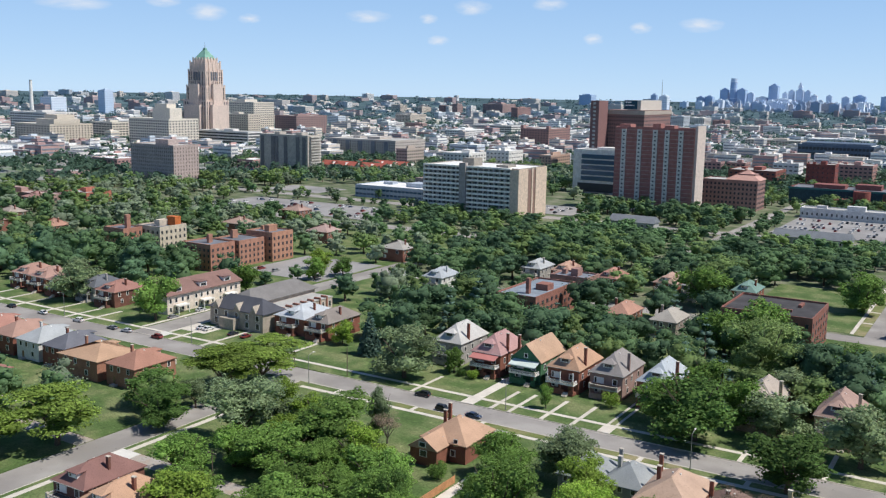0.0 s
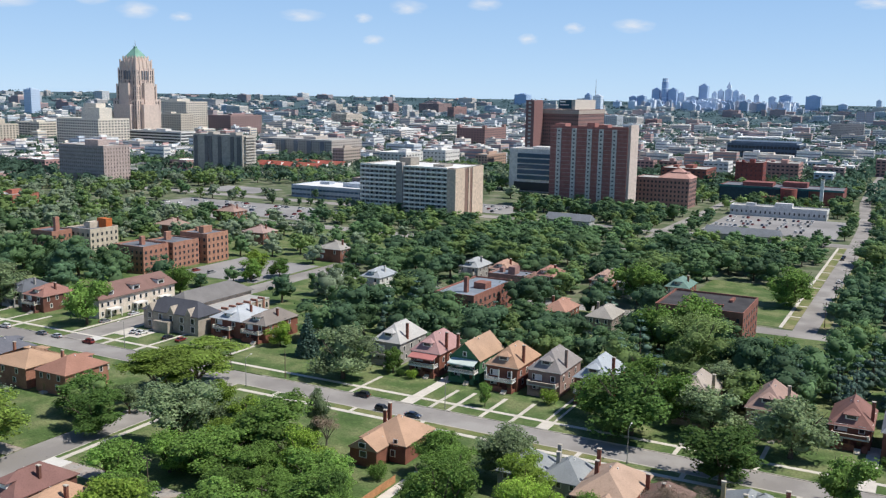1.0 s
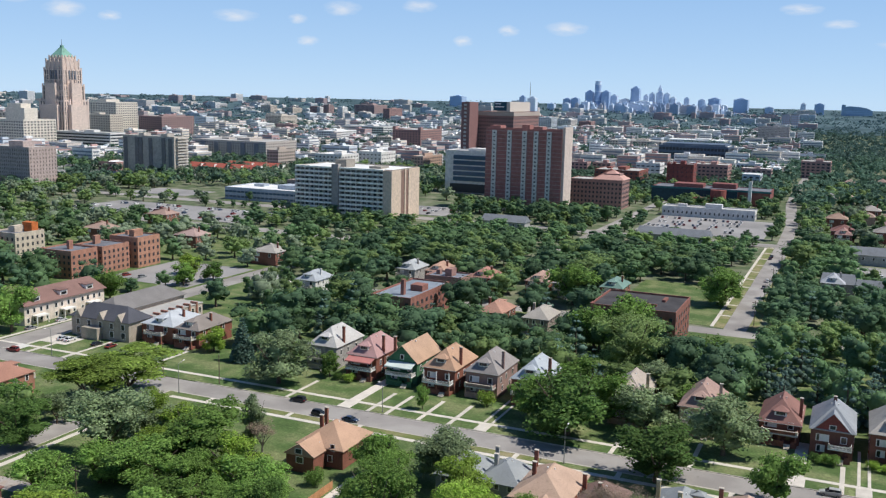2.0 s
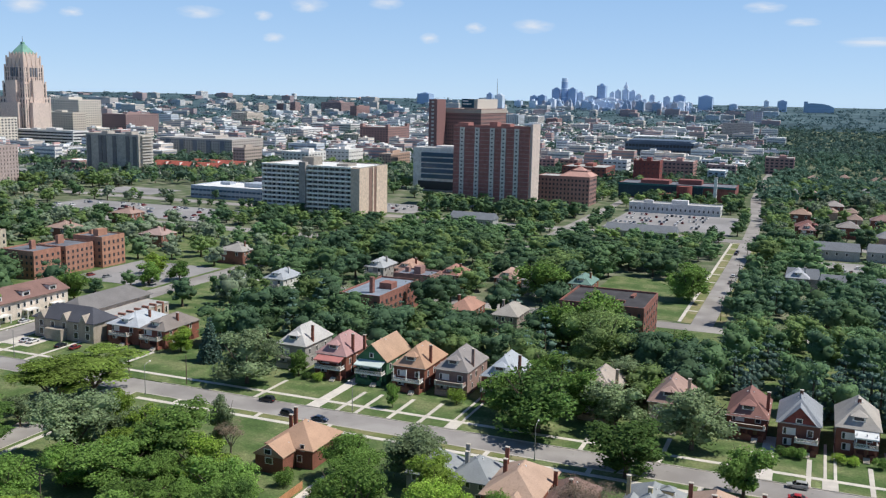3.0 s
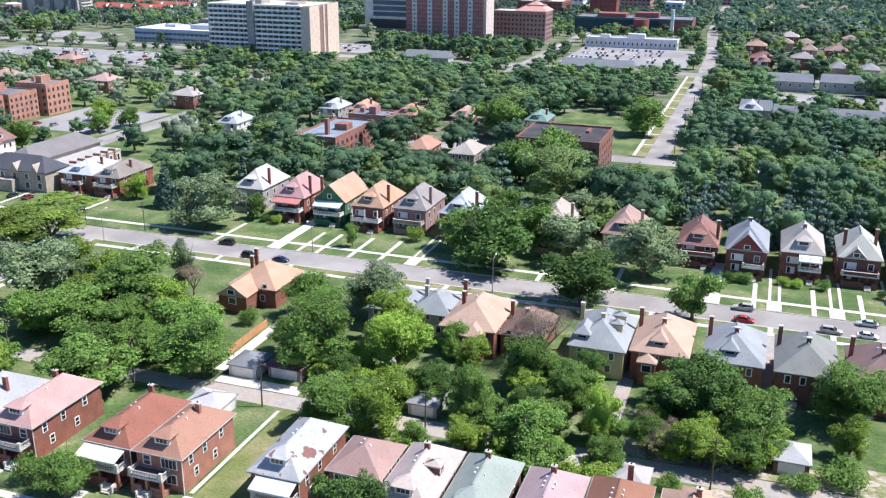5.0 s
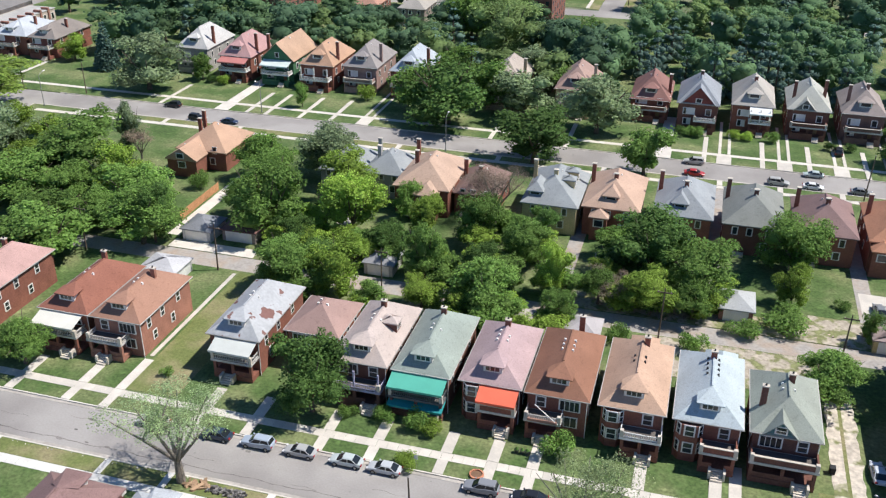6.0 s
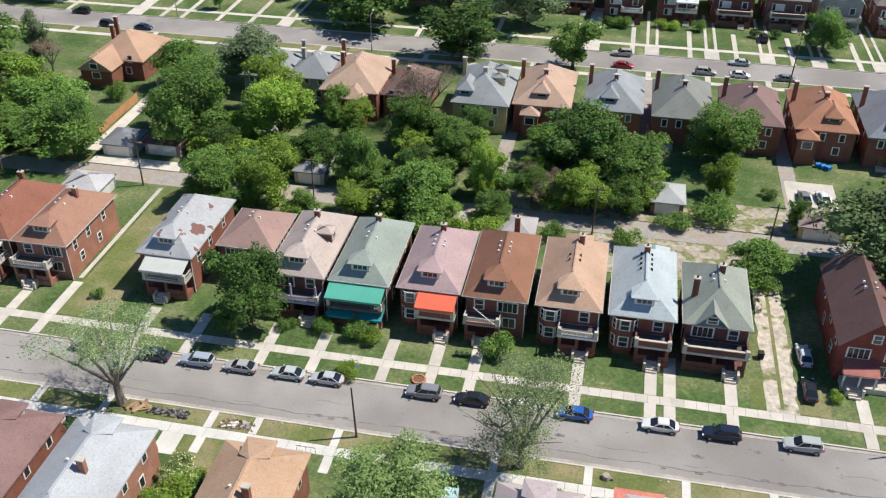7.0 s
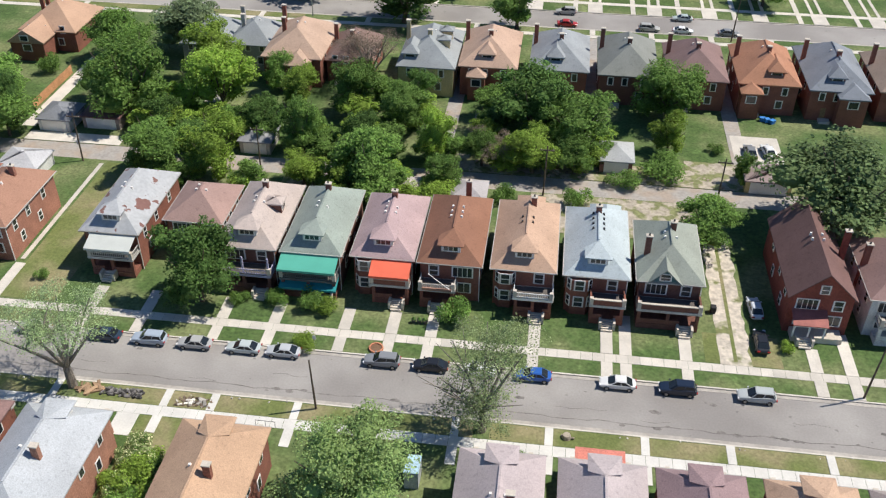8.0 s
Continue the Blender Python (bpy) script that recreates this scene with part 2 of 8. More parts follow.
def window(parent, x, y, z, w, h, turn=0, trim=None, sill=False):
    """A sash window at the middle of its lower edge; turn is the way it faces: 0 is -y, 90 is +x."""
    f = shared_part(("wf", w, h), "window", lambda bm: box(bm, -w / 2 - 0.16, w / 2 + 0.16, -0.06, 0.03, -0.15, h + 0.15), trim or TRIM, parent, pose(x, y, z, 0, 0, turn))
    n = max(1, round(w / 0.75)) if w > 1.35 and FINE[0] else 1
    for i in range(n):
        shared_part(("wp", w, h), "pane", lambda bm: box(bm, 0.05, w / n - 0.05, -0.09, 0.02, 0.0, h), PANE, f, pose(-w / 2 + i * w / n, 0, 0))
    if n == 1 and FINE[0]:
        shared_part(("wr", w), "meeting_rail", lambda bm: box(bm, -w / 2, w / 2, -0.115, 0.02, -0.05, 0.05), trim or TRIM, f, pose(0, 0, h * 0.5))
    if sill:
        shared_part(("ws", w), "sill", lambda bm: box(bm, -w / 2 - 0.18, w / 2 + 0.18, -0.16, 0.03, -0.24, -0.12), STONE, f, pose(0, 0, 0))
    return f


def hip(bm, x0, x1, y0, y1, z, rise, inset=None, back=None, fascia=0.22):
    """A hipped roof with its ridge along y. inset: how far the ridge starts behind the front eave (0: a gable)."""
    c, run = (x0 + x1) / 2, (x1 - x0) / 2
    inset = run if inset is None else inset
    back = inset if back is None else back
    box(bm, x0, x1, y0, y1, z - fascia, z)
    v = [bm.verts.new(p) for p in ((x0, y0, z), (x1, y0, z), (x1, y1, z), (x0, y1, z), (c, y0 + inset, z + rise), (c, y1 - back, z + rise))]
    for q in ((0, 1, 4), (1, 2, 5, 4), (2, 3, 5), (3, 0, 4, 5)):
        bm.faces.new([v[i] for i in q])
    return bm


def gable(bm, x0, x1, y0, y1, z, rise, t=0.2):
    """Two sloping slabs with the ridge along y."""
    c = (x0 + x1) / 2
    for a in (x0, x1):
        lo, hi = [(a, y0, z), (c, y0, z + rise), (c, y1, z + rise), (a, y1, z)], None
        hi = [(px, py, pz + t) for px, py, pz in lo]
        solid(bm, lo if a == x1 else lo[::-1], hi if a == x1 else hi[::-1])
    return bm


def chimney(root, x, y, z0, z1, brick, w=0.8, d=0.6):
    c = part("chimney", box(bmesh.new(), x - w / 2, x + w / 2, y - d / 2, y + d / 2, z0, z1), brick, root)
    part("chimney_cap", box(bmesh.new(), x - w / 2 - 0.08, x + w / 2 + 0.08, y - d / 2 - 0.08, y + d / 2 + 0.08, z1, z1 + 0.16), STONE, c)
    if FINE[0]:
        part("flue", tube(bmesh.new(), (x, y, z1 + 0.16), (x, y, z1 + 0.45), 0.14, 0.12), DARKMETAL, c)


def dormer(root, x, y, w, h, slope, z_at, roofm, wallm, crest):
    """A low dormer under a wide hipped roof; its front stands at y on a roof that rises by slope per metre; z_at is the roof's height there, crest the ridge's over it."""
    back, o, top = y + h / slope, 0.5, z_at + min(h + 1.0, crest)
    d = part("dormer", box(bmesh.new(), x - w / 2, x + w / 2, y, back, z_at - 0.1, z_at + h - 0.02), wallm, root)
    bm = bmesh.new()
    ends = ((x - w / 2 - o, y - 0.5), (x + w / 2 + o, y - 0.5), (x + w / 2 + o, back + 0.1), (x - w / 2 - o, back + 0.1))
    low = [bm.verts.new((px, py, z_at + h - 0.1)) for px, py in ends]
    v = [bm.verts.new((px, py, z_at + h + 0.03)) for px, py in ends] + [bm.verts.new((x, y + (top - z_at) / slope, top + 0.02))]
    bm.faces.new(low[::-1])
    for i in range(4):
        j = (i + 1) % 4
        bm.faces.new((low[i], low[j], v[j], v[i]))
        bm.faces.new((v[i], v[j], v[4]))
    part("dormer_roof", bm, roofm, d)
    window(d, x, y, z_at + 0.27, round(w * 0.76, 2), round(h - 0.52, 2))


def railing(root, x0, x1, y0, y1, z, h, mat, name="railing", t=0.1):
    """A porch rail: a top rail and a foot rail with square balusters between them."""
    bm = bmesh.new()
    for lo, hi in ((z + h - 0.12, z + h), (z + 0.08, z + 0.2)):
        box(bm, x0, x1, y0, y0 + t, lo, hi), box(bm, x0, x0 + t, y0 + t, y1, lo, hi), box(bm, x1 - t, x1, y0 + t, y1, lo, hi)
    n = int((x1 - x0) / 0.3)
    for i in range(n):
        x = x0 + (x1 - x0) * (i + 0.5) / n
        box(bm, x - 0.045, x + 0.045, y0 + 0.02, y0 + t - 0.02, z + 0.2, z + h - 0.12)
    m = int((y1 - y0) / 0.3)
    for i in range(m):
        y = y0 + (y1 - y0) * (i + 0.5) / m
        for x in (x0 + t / 2, x1 - t / 2):
            box(bm, x - 0.03, x + 0.03, y - 0.045, y + 0.045, z + 0.2, z + h - 0.12)
    part(name, bm, mat, root)


def parapet_wall(root, x0, x1, y0, y1, z, h, mat, cap, t=0.25):
    bm = solid(bmesh.new(), [(x0, y0, z), (x1, y0, z), (x1, y1, z), (x1 - t, y1, z), (x1 - t, y0 + t, z), (x0 + t, y0 + t, z), (x0 + t, y1, z), (x0, y1, z)], [(x0, y0, z + h), (x1, y0, z + h), (x1, y1, z + h), (x1 - t, y1, z + h), (x1 - t, y0 + t, z + h), (x0 + t, y0 + t, z + h), (x0 + t, y1, z + h), (x0, y1, z + h)])
    w = part("parapet", bm, mat, root)
    part("coping", box(bmesh.new(), x0 - 0.06, x1 + 0.06, y0 - 0.06, y0 + t + 0.06, z + h, z + h + 0.1), cap, w)


def steps(root, x, y, n, w=1.5, rise=0.18, run=0.32, mat=None):
    """n stone steps that come down towards -y from y."""
    bm = bmesh.new()
    for i in range(n):
        box(bm, x - w / 2, x + w / 2, y - run * (i + 1), y - run * i + (0.02 if i else 0), 0.1, 0.16 + rise * (n - i))
    part("steps", bm, mat or STONE, root)
    for s in (-1, 1) if FINE[0] else ():
        part("cheek_wall", box(bmesh.new(), x + s * (w / 2 + 0.2) - 0.17, x + s * (w / 2 + 0.2) + 0.17, y - run * n * 0.75, y, 0.1, 0.16 + rise * n + 0.25), STONE, root)


def porch(root, x0, x1, depth, brick, deck=3.5, parapet=0.85, cols=3, rail=None, step_at=None, cover=None, cover2=None, double=False, eave=6.4, walled=False, floor=0.95, plain=False):
    """A brick front porch with an open deck above it; cover, cover2: awning colours above the deck and above the porch."""
    rail = rail or wall_mat((0.50, 0.48, 0.45), "painted_wood")
    part("porch_floor", box(bmesh.new(), x0, x1, -depth, -0.02, 0.1, floor), brick, root)
    # boards coloured dark to stand for the shade on the deck
    d = part("deck", box(bmesh.new(), x0 - 0.15, x1 + 0.15, -depth - 0.2, -0.02, deck - 0.3, deck), wall_mat((0.13, 0.115, 0.105), "shaded_deck_boards"), root)
    part("fascia", ring(bmesh.new(), x0 - 0.2, x1 + 0.2, -depth - 0.25, -0.025, 0.06, deck - 0.36, deck + 0.02), rail, d)
    xs = [x0 + 0.25 + (x1 - x0 - 0.5) * i / (cols - 1) for i in range(cols)]
    for x in xs:
        p = part("pillar", box(bmesh.new(), x - 0.22, x + 0.22, -depth + 0.05, -depth + 0.5, floor, deck - 0.36), brick, root)
        if FINE[0]:
            part("capital", box(bmesh.new(), x - 0.28, x + 0.28, -depth + 0.0, -depth + 0.56, deck - 0.55, deck - 0.355), STONE, p)
    gap = step_at if step_at is not None else xs[-1] - 1.3
    if not plain and gap - 0.8 > x0 + 0.3:
        part("porch_wall", box(bmesh.new(), x0 + 0.1, gap - 0.8, -depth + 0.1, -depth + 0.35, floor, floor + 0.75), brick, root)
    if not plain and x1 - 0.3 > gap + 0.8:
        part("porch_wall", box(bmesh.new(), gap + 0.8, x1 - 0.1, -depth + 0.1, -depth + 0.35, floor, floor + 0.75), brick, root)
    if walled:
        parapet_wall(root, x0 - 0.1, x1 + 0.1, -depth - 0.15, -0.05, deck, parapet, brick, STONE)
    else:
        railing(root, x0 - 0.1, x1 + 0.1, -depth - 0.15, -0.05, deck, parapet, rail)
    for x in (x0 + 0.12, x1 - 0.12):
        part("deck_post", box(bmesh.new(), x - 0.25, x + 0.25, -depth - 0.2, -depth + 0.3, deck + 0.01, deck + parapet + 0.25), STONE, root)
    if double:
        for x in xs:
            part("upper_post", box(bmesh.new(), x - 0.12, x + 0.12, -depth + 0.08, -depth + 0.32, deck, eave - 0.2), rail, root)
    if not plain:
        steps(root, gap, -depth, 5)
    for z, colour in ((eave - 0.25, cover), (deck - 0.4, cover2)):
        if colour:
            drop, m = 0.9, material("awning", colour, 0.7, grain=0.06, stain=0.08)
            lo = [(x0 - 0.2, -depth - 0.7, z - drop), (x1 + 0.2, -depth - 0.7, z - drop), (x1 + 0.2, -0.1, z), (x0 - 0.2, -0.1, z)]
            part("awning", solid(bmesh.new(), lo, [(a, b, c + 0.06) for a, b, c in lo]), m, root)
            part("valance", box(bmesh.new(), x0 - 0.2, x1 + 0.2, -depth - 0.76, -depth - 0.7, z - drop - 0.3, z - drop + 0.05), m, root)
    if not plain:
        part("front_door", box(bmesh.new(), gap - 0.48, gap + 0.48, -0.06, 0.05, floor, floor + 2.1), WOOD, root)


def canopy(root, x0, x1, door):
    """A lean-to porch roof of red metal on white posts over a stone stoop with steps."""
    m = material("red_metal_roof", (0.36, 0.12, 0.10), 0.6, grain=0.08, broad=0.8, stain=0.2)
    part("stoop", box(bmesh.new(), x0, x1 + 2.6, -2.1, -0.02, -0.1, 0.9), STONE, root)
    lo = [(x0 - 0.3, -2.5, 3.0), (x1 + 0.3, -2.5, 3.0), (x1 + 0.3, -0.02, 4.0), (x0 - 0.3, -0.02, 4.0)]
    part("canopy_roof", solid(bmesh.new(), lo, [(a, b, c + 0.14) for a, b, c in lo]), m, root)
    part("canopy_beam", box(bmesh.new(), x0 - 0.2, x1 + 0.2, -2.3, -2.1, 2.75, 2.98), TRIM, root)
    for x in (x0, (x0 + x1) / 2, x1):
        part("canopy_post", box(bmesh.new(), x - 0.11, x + 0.11, -2.25, -2.03, 0.9, 2.75), TRIM, root)
    part("front_door", box(bmesh.new(), door - 0.5, door + 0.5, -0.07, 0.05, 0.9, 3.0), TRIM, root)
    window(root, x1 + 1.4, -0.02, 1.6, 1.8, 1.5)
    steps(root, door, -2.1, 5, 1.6)


def house(x, y, roof, brick, label, turn=0, w=8.2, d=16.0, eave=6.4, rise=3.1, style="hip", dorm=2.7, porch_at=None, bay=None, chimneys=((0.5, 0.62),), front=True, sides=True, group="", side_dormer=None, vents=3, front_gable=None, wallkind="brick", base=0.16, back=True, attic=None, trim=None, roofmat=None, rear=None, vent=None):
    """A two-storey house; x, y: the middle of its front wall. Its front faces -y before it turns."""
    root = thing("house", pose(x, y, base, 0, 0, turn), label, "house", group)
    back, front = turn == 180, front and turn == 0
    shown = (-1 if x > 0 else 1) * (1 if turn == 0 else -1)      # the side wall that is seen
    claim(x - w / 2 - 0.6, x + w / 2 + 0.6, *((y - 3, y + d + 1) if turn == 0 else (y - d - 1, y + 3)))
    R, B = roofmat or roof_mat(roof), wall_mat(brick, wallkind)
    a, o = w / 2, 0.45
    slope = rise / (a + o)
    if style == "gable":
        bm = solid(bmesh.new(), [(-a, 0, -0.2), (a, 0, -0.2), (a, 0, eave), (0, 0, eave + a * slope), (-a, 0, eave)], [(-a, d, -0.2), (a, d, -0.2), (a, d, eave), (0, d, eave + a * slope), (-a, d, eave)])
        part("wall", bm, B, root)
        r = part("roof", gable(bmesh.new(), -a - o, a + o, -o, d + o, eave - o * slope, rise), R, root)
    else:
        part("wall", box(bmesh.new(), -a, a, 0, d, -0.2, eave - 0.1), B, root)
        r = part("roof", hip(bmesh.new(), -a - o, a + o, -o, d + o, eave, rise), R, root)
        part("ridge_cap", box(bmesh.new(), -0.12, 0.12, a, d - a, eave + rise - 0.08, eave + rise + 0.06), R, r)
        if FINE[0]:
            part("downspout", tube(bmesh.new(), (a + 0.08, -0.06, 0), (a + 0.08, -0.06, eave - 0.15), 0.07, 0.07, 6), TRIM, root)
        part("gutter", box(bmesh.new(), -a - o - 0.1, a + o + 0.1, -o - 0.12, -o - 0.003, eave - 0.16, eave - 0.02), trim or GUTTER, r)
        for s in ((-1, 1) if FINE[0] else ()):
            part("gutter", box(bmesh.new(), s * (a + o + 0.055) - 0.05, s * (a + o + 0.055) + 0.05, -o, d + o, eave - 0.16, eave - 0.02), trim or GUTTER, r)
        if dorm:
            yd = 1.1
            dormer(root, 0, yd, dorm, 1.3, slope, eave + (yd + o) * slope, R, wall_mat((0.66, 0.64, 0.60), "painted_siding"), (a - yd) * slope - 0.05)
        if side_dormer:
            for s, yd in side_dormer:
                dd = part("side_dormer", hip(bmesh.new(), s * (a * 0.5) - 1.5, s * (a * 0.5) + 1.5, yd - 1.2, yd + 1.2, eave + rise * 0.80, 0.7), R, root)
                part("dormer_wall", box(bmesh.new(), s * (a * 0.5) - 1.25, s * (a * 0.5) + 1.25, yd - 1.0, yd + 1.0, eave + 0.3, eave + rise * 0.78), B, dd)
                window(dd, s * (a * 0.5 + 1.27), yd, eave + rise * 0.44, 1.4, 0.8, 90 * s)
    if front_gable:
        gx, gw, colour = front_gable
        gm = wall_mat(colour, "painted_siding")
        h = gw / 2 * 1.05
        part("gable_wall", solid(bmesh.new(), [(gx - gw / 2, -0.3, eave - 0.15), (gx + gw / 2, -0.3, eave - 0.15), (gx, -0.3, eave + h)], [(gx - gw / 2, 2.5, eave - 0.15), (gx + gw / 2, 2.5, eave - 0.15), (gx, 2.5, eave + h)]), gm, root)
        part("gable_roof", gable(bmesh.new(), gx - gw / 2 - 0.35, gx + gw / 2 + 0.35, -0.75, 3.6, eave - 0.35, h + 0.3, 0.16), R, root)
        window(root, gx, -0.32, eave + 0.35, 1.3, 0.9)
    for fx, fy in chimneys:
        cx, cy = (fx - 0.5) * w, fy * d
        inner = max(0.0, min(a - abs(cx), cy + o, d + o - cy)) * slope
        chimney(root, cx, cy, eave + inner - 1.0 if abs(cx) < a - 0.2 else 0.0, eave + rise + (0.8 if abs(cx) < 1.5 else 0.6), B if wallkind == "brick" else wall_mat(RED))
    for i in range(vents if FINE[0] else min(vents, 2)):
        vy, vx = d * 0.46 + 1.25 * (i // 2), (0.75 if i % 2 else -0.75)
        vz = eave + (a + o - abs(vx)) * slope
        part("roof_vent", box(bmesh.new(), vx - 0.17, vx + 0.17, vy - 0.17, vy + 0.17, vz - 0.1, vz + 0.26, 0.04), vent or TRIM, r)
    if rear:
        x0, x1, deep, drop = rear
        part("rear_wing", box(bmesh.new(), x0, x1, d + 0.01, d + deep, -0.2, eave - drop - 0.1), B, root)
        lift = (x1 - x0) * 0.36
        part("rear_wing_roof", hip(bmesh.new(), x0 - 0.35, x1 + 0.35, d - 1.6 if deep < 4 else d - 5.5, d + deep + 0.4, eave - drop, min(rise, lift), back=(x1 - x0) * 0.5 if deep < 4 else 0.0, inset=0.2), R, root)
        if deep > 4:
            c = (x0 + x1) / 2
            part("gable_wall", solid(bmesh.new(), [(x0, d + deep - 0.2, eave - drop - 0.1), (x1, d + deep - 0.2, eave - drop - 0.1), (c, d + deep - 0.2, eave - drop + lift - 0.3)], [(x0, d + deep + 0.05, eave - drop - 0.1), (x1, d + deep + 0.05, eave - drop - 0.1), (c, d + deep + 0.05, eave - drop + lift - 0.3)]), B, root)
            window(root, c, d + deep + 0.46, eave - drop + 0.4, 1.6, 1.0, 180)
        if turn == 180:
            window(root, (x0 + x1) / 2, d + deep + 0.02, min(4.2, eave - drop - 2.0), 1.7, 1.3, 180)
    if porch_at:
        porch(root, brick=B, eave=eave, plain=turn == 180, **porch_at)
    if bay:
        bx, bw, bh = bay
        for lo, hi in ((0.3, bh),):
            pts = [(bx - bw / 2, 0), (bx - bw / 2 + 0.6, -0.8), (bx + bw / 2 - 0.6, -0.8), (bx + bw / 2, 0)]
            part("bay", solid(bmesh.new(), [(px, py, -0.1) for px, py in pts], [(px, py, hi) for px, py in pts]), B, root)
            for z in ((1.5, 4.3) if bh > 5 else (1.5,)):
                window(root, bx, -0.82, z, 1.2, 1.5)
                for s in (-1, 1):
                    window(root, bx + s * (bw / 2 - 0.3), -0.42, z, 0.6, 1.5, s * 53)
    if front:
        wide = 1 if porch_at and porch_at["x0"] + porch_at["x1"] < -1.6 else -1      # the side of the wide window group
        for wx in ((0.22 * wide, -0.27 * wide) if not bay else ((0.27 if bay[0] < 0 else -0.27),)):
            window(root, wx * w, -0.02, 4.2, 2.7 if wx * wide > 0 and not bay else 1.2, 1.5)
        if not bay:
            window(root, 0.25 * wide * w, -0.02, 1.5, 1.7, 1.5)
        if attic:
            window(root, 0, -0.02, eave + 0.6, 1.0, 1.2)
    if sides:
        for s, turn_to in ((shown, 90 * shown),):
            for fy in ((0.16, 0.42, 0.74) if eave > 5 else ()):
                window(root, s * (a + 0.02), d * fy, 4.2, 0.9, 1.5, turn_to)
            for fy in (0.24, 0.6):
                window(root, s * (a + 0.02), d * fy, 1.5, 0.9, 1.4, turn_to)
    if back:
        for wx in (-0.28, 0.05, 0.3):
            window(root, wx * w, d + 0.02, 4.2, 0.9, 1.4, 180)
        window(root, -0.22 * w, d + 0.02, 1.5, 1.1, 1.4, 180)
        part("back_door", box(bmesh.new(), 0.18 * w, 0.18 * w + 0.95, d - 0.05, d + 0.06, 0.5, 2.6), WOOD, root)
        part("back_stoop", box(bmesh.new(), 0.1 * w, 0.1 * w + 2.0, d + 0.07, d + 1.5, -0.1, 0.5), STONE, root)
    return root


RED, DKRED, ORANGE, TAN, YELLOW = (0.245, 0.100, 0.070), (0.175, 0.082, 0.062), (0.38, 0.19, 0.13), (0.42, 0.32, 0.22), (0.55, 0.45, 0.25)
GREYSIDE, WHITESIDE, GREENSIDE = (0.36, 0.35, 0.33), (0.68, 0.67, 0.64), (0.07, 0.17, 0.09)
# houses on the far side of the near street
GA = "brick houses along the near street"
RUSTY = material("worn_metal_roof", (0.42, 0.43, 0.44), 0.8, grain=0.1, fine=2.0, broad=0.42, stain=0.1, color2=(0.19, 0.10, 0.085), mask_at=(0.585, 0.605))
house(-106.5 - 5.2, 106.3, (0.47, 0.30, 0.27), RED, "red brick house with a faded pink shingle roof", group=GA, porch_at=dict(x0=-3.4, x1=3.4, depth=2.4), d=17, chimneys=((0.4, 0.7),))
house(-92.8, 106.4, (0.27, 0.115, 0.08), RED, "brick house with a dark red roof and white porch awning", group=GA, porch_at=dict(x0=-3.8, x1=3.4, depth=2.6, cover=(0.70, 0.68, 0.60)), d=16, chimneys=((0.42, 0.8),))
house(-83.4, 106.4, (0.36, 0.20, 0.14), (0.36, 0.17, 0.12), "red brick house with orange-brown roof and white deck rail", group=GA, porch_at=dict(x0=-3.9, x1=1.9, depth=2.4, step_at=-1.2), d=15, chimneys=((0.62, 0.66),))
house(-63.6, 107.2, (0.42, 0.43, 0.44), RED, "brick house with a patched grey roof and rusty stains", group=GA, roofmat=RUSTY, porch_at=dict(x0=-2.6, x1=3.8, depth=2.4, cover=(0.58, 0.60, 0.56), step_at=0.0), d=16.5, w=8.0, chimneys=())
house(-52.6, 111.5, (0.36, 0.24, 0.21), RED, "brick house with a faded dusty-red roof behind the tree", group=GA, d=10, rise=2.8, dorm=0, chimneys=())
house(-43.0, 106.3, (0.49, 0.41, 0.37), DKRED, "brick house with a pinkish-tan roof and purple deck rail", group=GA, porch_at=dict(x0=-4.0, x1=3.9, depth=2.5, double=True, rail=wall_mat((0.36, 0.35, 0.48), "painted_wood")), chimneys=((0.5, 0.68),), side_dormer=((1, 8.5),), d=16.4, w=7.9)
house(-33.6, 106.3, (0.30, 0.345, 0.305), DKRED, "brick house with a grey-green roof and two green awnings", group=GA, porch_at=dict(x0=-4.0, x1=3.8, depth=2.5, cover=(0.10, 0.42, 0.32), cover2=(0.03, 0.30, 0.31), rail=wall_mat((0.12, 0.13, 0.13), "painted_wood")), chimneys=((0.5, 0.72),), d=16.4, w=7.9)
house(-23.5, 106.6, (0.44, 0.32, 0.32), RED, "brick house with a lilac-pink roof and red awning", group=GA, porch_at=dict(x0=-1.2, x1=4.0, depth=2.5, cover=(0.80, 0.16, 0.09), step_at=2.4, cols=2, walled=True), bay=(-2.5, 2.7, 5.9), chimneys=((0.5, 0.70),), d=15.6, vents=5)
droop = house(-14.0, 106.4, (0.27, 0.135, 0.088), RED, "brick house with a red-brown roof and drooping deck rail", group=GA, porch_at=dict(x0=-3.9, x1=0.9, depth=2.4, step_at=-1.5, cols=2), chimneys=((0.62, 0.92),), d=16.6, vents=6)
part("fallen_rail", tube(bmesh.new(), (-2.6, -2.75, 6.3), (0.7, -2.8, 3.6), 0.06, 0.06, 6), TRIM, droop, "loose pole hanging over the deck")
part("board", box(bmesh.new(), -3.5, 0.6, -2.95, -2.72, 3.55, 3.95), wall_mat((0.36, 0.20, 0.15), "rusty_boards"), droop, "rusty red-brown boards on the deck rail")
house(-3.8, 106.4, (0.50, 0.335, 0.24), RED, "brick house with an orange-tan roof and wide white deck", group=GA, porch_at=dict(x0=-1.0, x1=4.2, depth=2.6, step_at=2.2, cols=3, rail=TRIM), bay=(-2.4, 2.8, 5.9), chimneys=((0.58, 0.74),), d=16.6, vents=4, rear=(-1.6, 2.0, 1.6, 0.0), vent=DARKMETAL)
